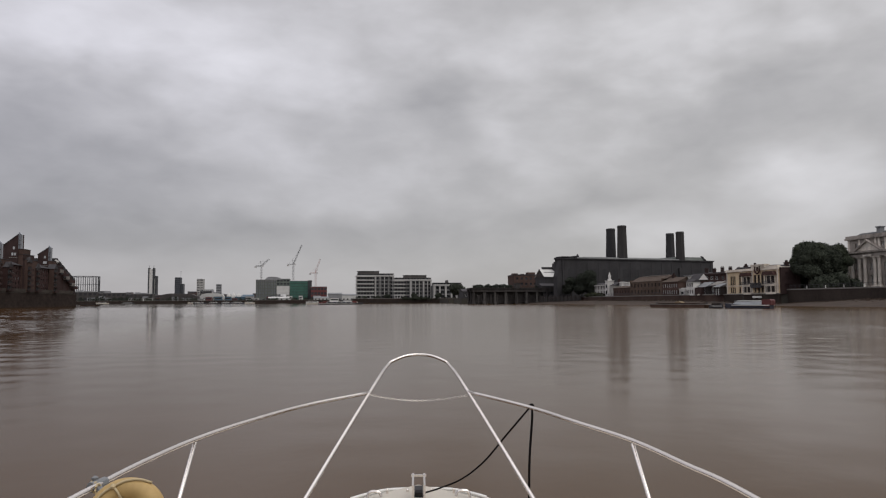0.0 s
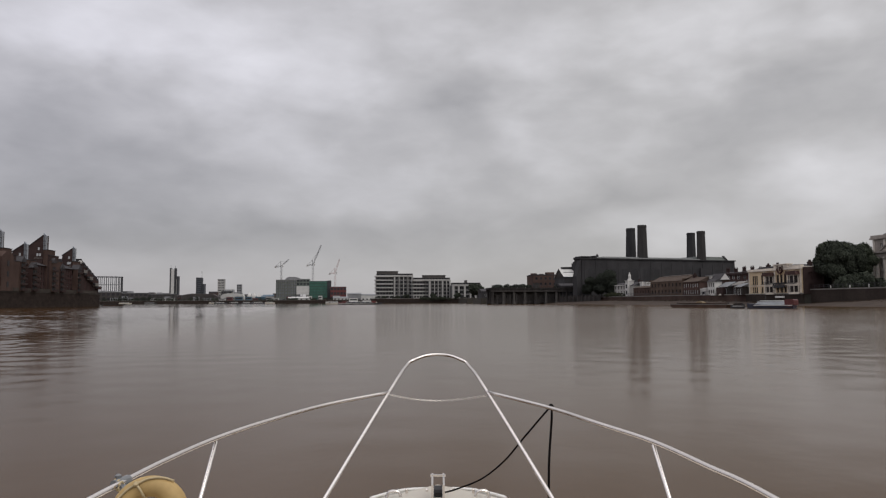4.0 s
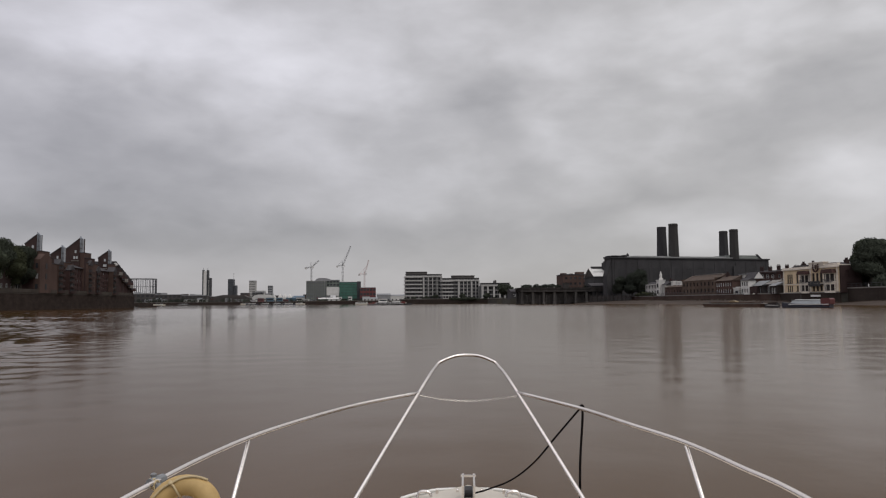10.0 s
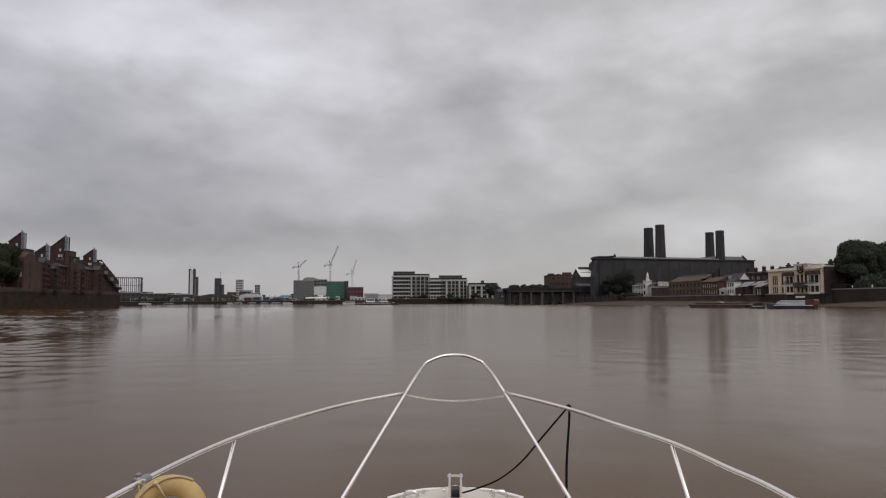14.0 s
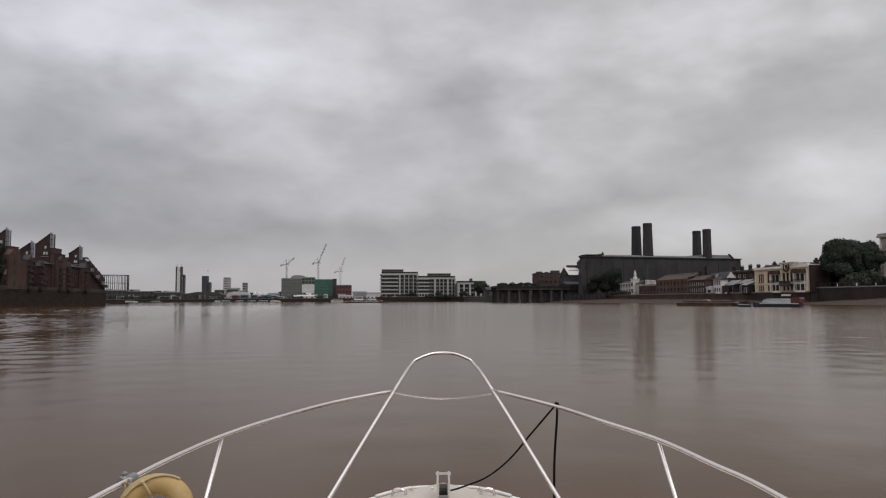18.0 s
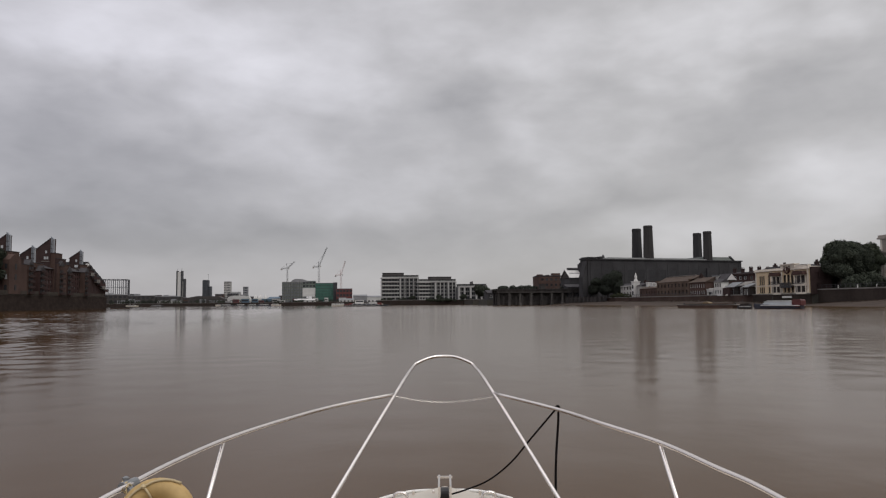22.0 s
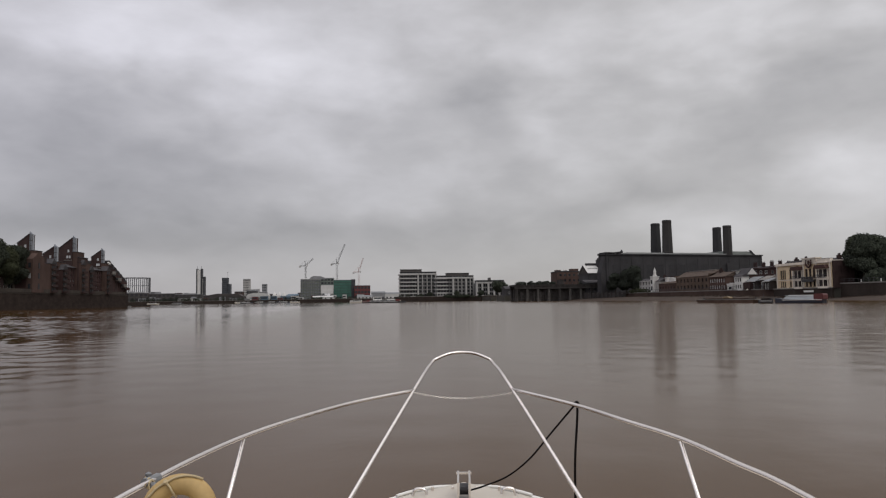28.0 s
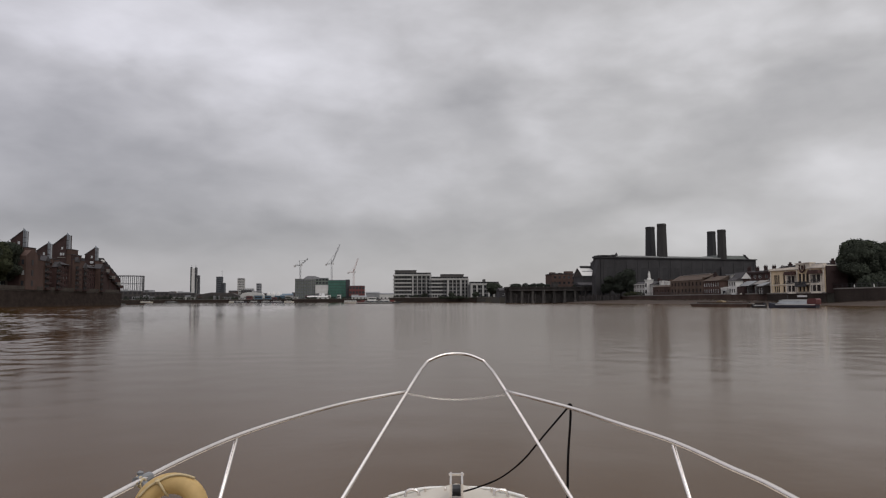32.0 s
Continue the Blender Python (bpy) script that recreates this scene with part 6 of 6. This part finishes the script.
def stepped_flats():
    """Dark brick flats with sloping-topped glazed towers and a terraced end."""
    root = thing("riverside_flats", pose(-110.4, 280.7, 6.55, 0, 0, 90) @ Matrix.Diagonal((NORTH, NORTH, NORTH * 1.04, 1)), "dark red-brick riverside flats with slanting glazed towers and stepped terraces", "flats")
    w, d, h = 58.0, 8.0, 7.4
    holes = [(0.8 + 1.9 * i, 1.6 + 1.9 * i, 0.45 + 1.42 * j, 1.35 + 1.42 * j) for i in range(30) for j in range(5)]
    part("wall", wall_mesh(bmesh.new(), w, d, 0, h, holes), BRICK_RED, root)
    for a, b, c, e in holes:
        window(root, a, b, c, e, FRAME_DARK, GLASS_LIT if (int(a * 3) + int(c)) % 5 == 0 else STATION_GLASS, 0.2, (2, 1), 0.1)
    end = [(0.9, 1.9, 0.8 + 2.4 * j, 2.2 + 2.4 * j) for j in range(3)] + [(3.4, 4.6, 0.8 + 2.4 * j, 2.2 + 2.4 * j) for j in range(3)]
    gable = part("end_wall", wall_mesh(bmesh.new(), d - 0.2, 0.5, 0, h, end, 0.2), BRICK_RED, root)
    gable.matrix_local = pose(-0.52, d - 0.1, 0, 0, 0, -90)
    for a, b, c, e in end:
        window(gable, a, b, c, e, FRAME_WHITE, GLASS, 0.12, (2, 1), 0.1)
    bm = bmesh.new()
    v = [(-0.8, -0.4, h), (w, -0.4, h), (w, d + 0.2, h), (-0.8, d + 0.2, h), (-0.8, 3.5, h + 1.5), (w - 4, 3.5, h + 1.5)]
    q = [bm.verts.new(p) for p in v]
    for f in ((0, 1, 5, 4), (1, 2, 5), (2, 3, 4, 5), (3, 0, 4)):
        bm.faces.new([q[k] for k in f])
    part("roof", bm, SLATE, root)
    # towers whose mono-pitched tops rise towards the river, with a glazed lantern at the high edge and stepped shoulders
    def across(outline, a, b):
        """An outline in depth and height, carried along the front."""
        bm = prism(bmesh.new(), outline, a, b)
        bm.transform(Matrix(((0, 1, 0, 0), (1, 0, 0, 0), (0, 0, 1, 0), (0, 0, 0, 1))))
        bmesh.ops.recalc_face_normals(bm, faces=bm.faces)
        return bm

    for x, wide, deep, zl, zr in ((2.6, 3.4, 2.9, 12.4, 14.7), (17.8, 3.4, 2.9, 10.6, 12.6), (30.8, 4.2, 3.9, 13.0, 16.1), (54.4, 3.6, 3.1, 11.8, 14.0)):
        y = 0.9
        t = part("tower", across([(y, 0.2), (y + deep, 0.2), (y + deep, zl), (y, zr)], x, x + wide), BRICK_DEEP, root, "brick tower with a steep mono-pitched top")
        part("roof", across([(y + deep + 0.15, zl - 0.05), (y + deep + 0.15, zl + 0.14), (y, zr + 0.2), (y, zr + 0.01)], x - 0.12, x + wide + 0.12), SLATE, t)
        part("lantern", across([(y - 0.01, zr - 4.0), (y - 0.8, zr - 4.0), (y - 0.8, zr + 0.0), (y - 0.01, zr + 0.8)], x + 0.2, x + 1.2), GLASS_PALE, t, "pale glazed lantern at the high edge")
        part("lantern_frame", boxes(*[(x + 0.12, x + 0.18, y - 0.8 + 0.4 * k, y - 0.74 + 0.4 * k, zr - 4.0, zr + 0.1 * k) for k in range(2)], (x + 0.12, x + 0.18, y - 0.8, y - 0.05, zr - 1.6, zr - 1.48), (x + 0.12, x + 0.18, y - 0.8, y - 0.05, zr - 2.9, zr - 2.78)), FRAME_DARK, t)
        for k in range(3):
            top = zr - 4.1 - 1.5 * k
            if top > 7.2:
                sh = part("shoulder", boxes((x + 0.3 + 0.1 * k, x + wide + 1.6 + 1.6 * k, y - 1.3 - 0.5 * k, y - 0.02, 0.2, top)), BRICK_DEEP if k % 2 else BRICK_RANGE, t)
                part("coping", boxes((x + 0.2 + 0.1 * k, x + wide + 1.7 + 1.6 * k, y - 1.4 - 0.5 * k, y - 0.03, top + 0.004, top + 0.14)), SLATE, sh)
        for s, z, wm in ((0.22, zl - 0.3, GLASS_LIT), (0.12, zl - 2.0, GLASS_LIT), (0.3, zl - 2.0, GLASS_LIT), (0.62, zl - 4.4, GLASS), (0.2, zl - 4.8, GLASS)):
            part("window", boxes((x - 0.06, x - 0.005, y + deep * s, y + deep * s + 0.5, z - 0.75, z)), wm, t)
        part("string_course", boxes((x - 0.08, x - 0.006, y + 0.1, y + deep * 0.6, zl - 3.4, zl - 3.25)), COPING, t)
    # tall gabled oriel beside the trees
    o = part("oriel", prism(bmesh.new(), [(-0.56, 0.0), (6.2, 0.0), (6.2, 8.6), (4.6, 9.9), (2.2, 9.9), (-0.56, 8.4)], -1.55, -0.02), BRICK_RANGE, root, "projecting brick oriel with a clipped gable")
    for k in range(3):
        part("window", boxes((2.6, 3.6, -1.64, -1.56, 0.9 + 2.6 * k, 2.3 + 2.6 * k)), STATION_GLASS, o)
        part("side_window", boxes((-0.64, -0.57, -1.1, -0.5, 1.0 + 2.6 * k, 2.2 + 2.6 * k)), GLASS_LIT if k == 1 else GLASS, o)
    # projecting bays and terraces
    for i, (x, top) in enumerate(((10.4, 7.6), (18.0, 6.4), (31.6, 8.4), (38.0, 7.0), (52.6, 7.4))):
        bay = part("bay", boxes((x, x + 3.2, -1.6, -0.02, 0, top)), BRICK_RED if i % 2 else BRICK_RANGE, root)
        part("bay_roof", prism(bmesh.new(), [(x - 0.2, top + 0.004), (x + 3.4, top + 0.004), (x + 1.6, top + 1.5)], -1.8, 0.5), SLATE, bay)
        for k in range(5):
            part("bay_window", boxes((x + 0.4, x + 2.8, -1.68, -1.61, 0.5 + 1.45 * k, 1.4 + 1.45 * k)), STATION_GLASS, bay)
            part("bay_frame", boxes((x + 0.3, x + 2.9, -1.74, -1.69, 0.42 + 1.45 * k, 0.5 + 1.45 * k), (x + 0.3, x + 2.9, -1.74, -1.69, 1.4 + 1.45 * k, 1.48 + 1.45 * k), (x + 1.55, x + 1.65, -1.74, -1.69, 0.5 + 1.45 * k, 1.4 + 1.45 * k)), COPING if k % 2 else BRICK_DEEP, bay)
            part("bay_balcony", boxes((x - 0.1, x + 3.3, -2.2, -1.75, 0.16 + 1.45 * k, 0.28 + 1.45 * k), (x - 0.1, x + 3.3, -2.2, -2.14, 0.284 + 1.45 * k, 0.75 + 1.45 * k)), BRICK_DEEP, bay)
    for k in range(6):
        x0 = 58.1 + 2.9 * k
        top = 9.4 - 1.0 * k
        s = part("terrace_step", boxes((x0, x0 + 3.3, -0.5 - 0.05 * k, 7, 0, top)), BRICK_RED if k % 2 else BRICK_DEEP, root)
        bm = bmesh.new()
        prism(bm, [(x0, top + 0.004), (x0 + 3.6, top + 0.004), (x0, top + 1.6)], -0.7, 7)
        part("step_roof", bm, SLATE, s)
        part("balcony", boxes((x0, x0 + 3.2, -1.7, -0.56 - 0.05 * k, max(top - 2.9, 0.3), max(top - 2.9, 0.3) + 0.2), (x0, x0 + 3.2, -1.7, -1.62, max(top - 2.9, 0.3) + 0.204, max(top - 2.9, 0.3) + 1.0)), COPING if k % 2 == 0 else BRICK_RED, s)
        if top > 2.6:
            part("window", boxes((x0 + 0.5, x0 + 2.7, -0.62 - 0.05 * k, -0.51 - 0.05 * k, top - 2.3, top - 0.9)), STATION_GLASS, s)
    part("promenade_parapet", boxes((-20, 72, -1.42, -1.2, 0.0, 0.9)), PARAPET, root, "weathered promenade parapet")
    part("white_oriel", lathe(bmesh.new(), [(0.5, 9.4), (0.75, 9.9), (0.55, 10.4), (0.15, 10.7)], 10, (58.5, -0.2)), WHITE, root, "small white domed oriel")


stepped_flats()
building("north_annexe", "low dark brick range with a white-windowed gable end", "flats", pose(-112.4, 248.2, 6.55, 0, 0, 90) @ Matrix.Scale(NORTH, 4), 18, 12, 8.2, grid_openings(18, 0, 7, 3, 1.1, 1.4, 0.9, 2.6, 0.8), BRICK_DEEP, SLATE, "along", 2.8, FRAME_WHITE, GLASS, (2, 1))
for i, (x, y, h, s, m) in enumerate(((-86.5, 222.5, 12.4, 4.6, LEAF_B), (-85.5, 216.5, 12.0, 4.6, LEAF_C), (-86.5, 210, 13.4, 5.2, LEAF_B), (-85, 203.5, 12.2, 4.8, LEAF_A), (-86, 196.5, 13.0, 5.2, LEAF_C), (-86, 189, 12.6, 5.4, LEAF_B), (-86, 181, 12.0, 5.0, LEAF_A))):
    tree(pose(4 + (x - 4) * NORTH, 22 + (y - 25.5) * NORTH, 6.4, 0, 0, 33 * i), h * NORTH, s * NORTH, 80 + i, m, "bushy green tree on the raised bank beside brick flats", 17000, 0.28, "north bank trees", 0.22)
bushes("bank_scrub", -118, -112.5, 188, 271, 6.4, 7.4, 7600, LEAF_B, "dark scrub under the trees on the raised bank", 33)
r = thing("landing_stage", pose(-105.8, 380, 0, 0, 0, 12), "low dark floating landing stage at the wall's end", "jetty")
part("deck", boxes((-3, 8, 0, 4, 0.45, 0.8)), TIMBER, r)
part("float", boxes((-1.6, 6.6, 0.3, 3.7, -0.5, 0.446)), RUST, r)
r = building("quay_cabin", "low grey cabin on the far end of the north wall", "cabin", pose(-127, 390, 6.4, 0, 0, 60), 10, 5, 1.4, [(1, 2.4, 0.4, 1.1), (4, 5.4, 0.4, 1.1), (7, 8.4, 0.4, 1.1)], GREY_CLAD, LEAD, "flat", 0, FRAME_WHITE, GLASS)


# ---- from plan to true size ----
# The plan above is drawn at 5/8 of true size round one point of the river, its level 0.9 m under the river's.
PLAN = 1.6
GROW = Matrix.Translation((4.0, 22.0, 2.4)) @ Matrix.Scale(PLAN, 4) @ Matrix.Translation((-4.0, -22.0, -2.4))
AFLOAT = ("barge", "moored_launch", "tender", "moored_workboat", "moored_cruiser", "pontoon", "landing_stage")
for ob in list(scene.objects):
    if ob.parent is None and ob.type in ("MESH", "EMPTY") and ob.name not in ("water", "ground"):
        m = GROW @ ob.matrix_world
        if ob.name.split(".")[0] in AFLOAT:
            m.translation.z = ob.matrix_world.translation.z
        ob.matrix_world = m


# ---- the motor boat's foredeck ----
def motor_boat():
    """White motor cruiser: hull, foredeck, tubular bow rail, lifebuoy and lines; local y points to the bow."""
    root = thing("motor_boat", pose(BOAT_X, BOAT_Y, 0, 0, 0, -BOAT_TURN), "white motor cruiser foredeck with a tubular steel bow rail", "boat")
    C = CAM_Z
    # hull and deck
    stations = ((-3.0, 1.25, 1.02), (-1.0, 1.25, 1.05), (0.8, 1.16, 1.12), (2.0, 1.06, 1.19), (2.8, 0.88, 1.25), (3.35, 0.74, 1.30), (3.7, 0.60, 1.325), (3.9, 0.46, 1.335), (4.0, 0.37, 1.34), (4.08, 0.27, 1.343), (4.15, 0.15, 1.345), (4.18, 0.03, 1.346))
    stations = [tuple(p) for p in curve_points(stations, 4)]
    bm = bmesh.new()
    rows = []
    for y, b, z in stations:
        rows.append([bm.verts.new(p) for p in ((-b * 0.66, y - 0.09 * max(y, 0), -0.3), (-b * 0.86, y - 0.04 * max(y, 0), z - 0.62), (-b * 0.985, y, z - 0.16), (-b, y, z), (b, y, z), (b * 0.985, y, z - 0.16), (b * 0.86, y - 0.04 * max(y, 0), z - 0.62), (b * 0.66, y - 0.09 * max(y, 0), -0.3))])
    for a, c in zip(rows, rows[1:]):
        for k in (0, 1, 2, 4, 5, 6):
            bm.faces.new((a[k], a[k + 1], c[k + 1], c[k]))
    bm.faces.new(rows[0])
    bm.faces.new(rows[-1])
    bmesh.ops.recalc_face_normals(bm, faces=bm.faces)
    part("hull", bm, GELCOAT, root, "", True)
    bm = bmesh.new()
    last = None
    for y, b, z in stations:
        line = [bm.verts.new((b * s, y, z + 0.032 * (1 - s * s) + 0.004)) for s in (-1.02, -0.8, -0.5, -0.2, 0.2, 0.5, 0.8, 1.02)]
        if last:
            for k in range(7):
                bm.faces.new((last[k], last[k + 1], line[k + 1], line[k]))
        last = line
    part("foredeck", bm, GELCOAT, root, "cambered white foredeck", True)
    for s in (-1, 1):
        part("rubbing_strake", tube(bmesh.new(), [(s * b * 1.02, y, z - 0.02) for y, b, z in stations], 0.03, 6), FRAME_WHITE, root)

    # tubular rail
    def at(x, y, dz):
        return (x, y, C + dz)

    port = [at(-0.262, 4.0, -0.488), at(-0.545, 3.67, -0.505), at(-0.732, 3.23, -0.512), at(-0.85, 2.88, -0.521), at(-0.917, 2.52, -0.53), at(-0.955, 2.23, -0.541), at(-0.978, 2.05, -0.55), at(-1.023, 1.55, -0.572), at(-1.05, 1.0, -0.592), at(-1.12, -0.8, -0.75), at(-1.13, -1.6, -1.3)]
    star = [at(0.268, 4.0, -0.488), at(0.53, 3.52, -0.505), at(0.67, 3.12, -0.513), at(0.795, 2.76, -0.521), at(0.87, 2.42, -0.535), at(0.935, 2.05, -0.55), at(1.04, 1.0, -0.62), at(1.12, -0.8, -0.75), at(1.13, -1.6, -1.3)]
    for line in (port, star):
        part("side_rail", tube(bmesh.new(), curve_points(line, 6), 0.0088, 12), CHROME, root, "polished tubular side rail", True)
    hoop = [at(-0.655, 2.72, -1.11), at(-0.262, 4.0, -0.488), at(-0.19, 4.5, -0.392), at(-0.155, 4.57, -0.365), at(-0.06, 4.63, -0.336), at(0.06, 4.63, -0.336), at(0.155, 4.57, -0.365), at(0.19, 4.5, -0.392), at(0.268, 4.0, -0.488), at(0.655, 2.72, -1.11)]
    part("pulpit", tube(bmesh.new(), curve_points(hoop, 5), 0.0090, 12), CHROME, root, "raised tubular bow pulpit", True)
    for top, foot in ((at(-0.85, 2.87, -0.53), at(-0.955, 2.62, -1.17)), (at(0.795, 2.75, -0.53), at(0.93, 2.55, -1.17)), (at(-1.05, 1.0, -0.63), at(-1.12, 0.9, -1.27)), (at(1.04, 1.0, -0.63), at(1.12, 0.9, -1.27))):
        part("stanchion", tube(bmesh.new(), [top, foot], 0.0080, 10), CHROME, root, "", True)
    # chain across the pulpit
    links = curve_points([at(-0.258, 4.0, -0.50), at(-0.13, 4.04, -0.528), at(0, 4.06, -0.540), at(0.13, 4.04, -0.530), at(0.262, 4.0, -0.507)], 9)
    bm = bmesh.new()
    for i, (a, c) in enumerate(zip(links, links[1:])):
        mid, way = (a + c) / 2, (c - a).normalized()
        side = Vector((0, 0, 1)) if i % 2 else Vector((0, 1, 0))
        ring = [mid + way * 0.0105 * math.cos(q) * 1.15 + side * 0.0044 * math.sin(q) for q in (2 * math.pi * k / 8 for k in range(8))]
        tube(bm, ring, 0.0012, 5, True)
    part("chain", bm, CHAIN, root, "thin steel safety chain")
    # dark line from the rail to the deck and its slack tail
    part("mooring_line", tube(bmesh.new(), curve_points([at(0.542, 3.55, -0.494), at(0.542, 3.54, -0.56), at(0.505, 3.4, -0.75), at(0.49, 3.32, -1.02)], 5), 0.0055, 6), ROPE_BLACK, root, "black mooring line")
    part("slack_line", tube(bmesh.new(), curve_points([at(0.527, 3.53, -0.51), at(0.425, 3.64, -0.66), at(0.33, 3.74, -0.80), at(0.22, 3.8, -0.9), at(0.10, 3.83, -0.955), at(0.03, 3.83, -0.975)], 6), 0.0045, 6), ROPE_BLACK, root, "slack black line drooping to the bow")
    part("hitch", tube(bmesh.new(), [at(0.541 + 0.009 * math.cos(a), 3.545, -0.505 + 0.012 * math.sin(a)) for a in (2 * math.pi * k / 10 for k in range(10))], 0.0045, 6, True), ROPE_BLACK, root)
    # stem-head roller and cleats
    roller = part("bow_roller", boxes((-0.034, -0.024, 3.72, 3.98, C - 1.05, C - 0.91), (0.024, 0.034, 3.72, 3.98, C - 1.05, C - 0.91), (-0.06, 0.06, 3.6, 4.0, C - 1.055, C - 1.04)), CHROME, root, "steel stem-head roller")
    part("roller_pin", boxes((-0.04, 0.04, 3.93, 3.945, C - 0.918, C - 0.908)), CHROME, roller)
    part("roller_wheel", tube(bmesh.new(), [(-0.022, 3.9, C - 0.985), (0.022, 3.9, C - 0.985)], 0.03, 12), STEEL_DARK, roller)
    part("anchor_head", lathe(bmesh.new(), [(0.03, C - 1.06), (0.032, C - 1.02), (0.015, C - 1.0)], 10, (0, 3.68)), GELCOAT, root)
    for s in (-1, 1):
        x = s * 0.235
        part("cleat", tube(bmesh.new(), curve_points([at(x - 0.04, 3.98, -1.045), at(x - 0.025, 3.985, -1.008), at(x + 0.025, 3.985, -1.008), at(x + 0.04, 3.98, -1.045)], 4), 0.008, 6), CHROME, root)
    for x in (-0.17, -0.06, 0.07, 0.19):
        part("deck_bolt", lathe(bmesh.new(), [(0.008, C - 1.04), (0.008, C - 1.012), (0.004, C - 1.008)], 8, (x, 4.05)), CHROME, root)
    part("toe_rail", tube(bmesh.new(), curve_points([at(-0.36, 4.0, -1.045), at(-0.27, 4.08, -1.04), at(-0.14, 4.15, -1.036), at(0.14, 4.15, -1.036), at(0.27, 4.08, -1.04), at(0.36, 4.0, -1.045)], 5), 0.009, 6), FRAME_WHITE, root, "", True)
    # rail clamp and lifebuoy
    clamp = part("rail_clamp", tube(bmesh.new(), [at(-0.965, 2.24, -0.543), at(-0.948, 2.30, -0.540)], 0.0155, 10), LEAD, root, "dull grey rail clamp")
    part("clamp_screw", tube(bmesh.new(), [at(-0.960, 2.26, -0.540), at(-0.966, 2.27, -0.526)], 0.0055, 8), LEAD, clamp)
    part("clamp_knob", lathe(bmesh.new(), [(0.004, C - 0.529), (0.009, C - 0.527), (0.010, C - 0.520), (0.004, C - 0.516)], 10, (-0.966, 2.27)), LEAD, clamp)
    part("clamp_lug", tube(bmesh.new(), [at(-0.940, 2.24, -0.548), at(-0.918, 2.22, -0.556)], 0.011, 8), LEAD, clamp)
    for k in range(3):
        x = -0.972 + 0.016 * k
        part("cord_turn", tube(bmesh.new(), [at(x + 0.002 * math.cos(q), 2.27 - 0.02 * k + 0.013 * math.cos(q), -0.545 + 0.015 * math.sin(q)) for q in (2 * math.pi * j / 10 for j in range(10))], 0.0035, 5, True), CORD, root)
    c = Vector(at(-0.790, 2.06, -0.572))
    big, wide, thick = 0.0665, 0.0765, 0.0285

    def on_buoy(a, q, lift=0.0):
        """A point on the buoy: a runs round the ring, q round its section, towards the helm at a quarter turn."""
        out = Vector((math.cos(a), 0.25 * math.sin(a), math.sin(a))).normalized()
        mid = c + Vector((wide * math.cos(a), 0.25 * big * math.sin(a), big * math.sin(a)))
        return mid + (thick + lift) * (math.cos(q) * out + math.sin(q) * Vector((0, -1, 0.25)).normalized())

    bm = bmesh.new()
    grid = [[bm.verts.new(on_buoy(2 * math.pi * i / 36, 2 * math.pi * k / 16)) for k in range(16)] for i in range(36)]
    for i in range(36):
        for k in range(16):
            bm.faces.new((grid[i][k], grid[(i + 1) % 36][k], grid[(i + 1) % 36][(k + 1) % 16], grid[i][(k + 1) % 16]))
    bmesh.ops.recalc_face_normals(bm, faces=bm.faces)
    buoy = part("lifebuoy", bm, BUOY, root, "faded tan lifebuoy lashed to the rail", True)
    for line in ([(2.75, 1.2), (2.3, 1.3), (1.95, 1.25), (1.6, 0.95), (1.25, 0.6), (0.95, 0.25)], [(1.95, 1.25), (1.85, 1.8), (1.8, 2.4), (1.78, 3.0)]):
        part("lashing", tube(bmesh.new(), curve_points([on_buoy(a, q, 0.004) for a, q in line], 4), 0.0034, 6), CORD, buoy, "thin tan lashing", True)
    part("lashing_knot", lathe(bmesh.new(), [(0.004, -0.006), (0.008, 0.0), (0.004, 0.006)], 8), CORD, buoy).location = on_buoy(1.95, 1.25, 0.006)


BOAT_X, BOAT_Y, BOAT_TURN = CAM_X, CAM_Y, 7.04
motor_boat()
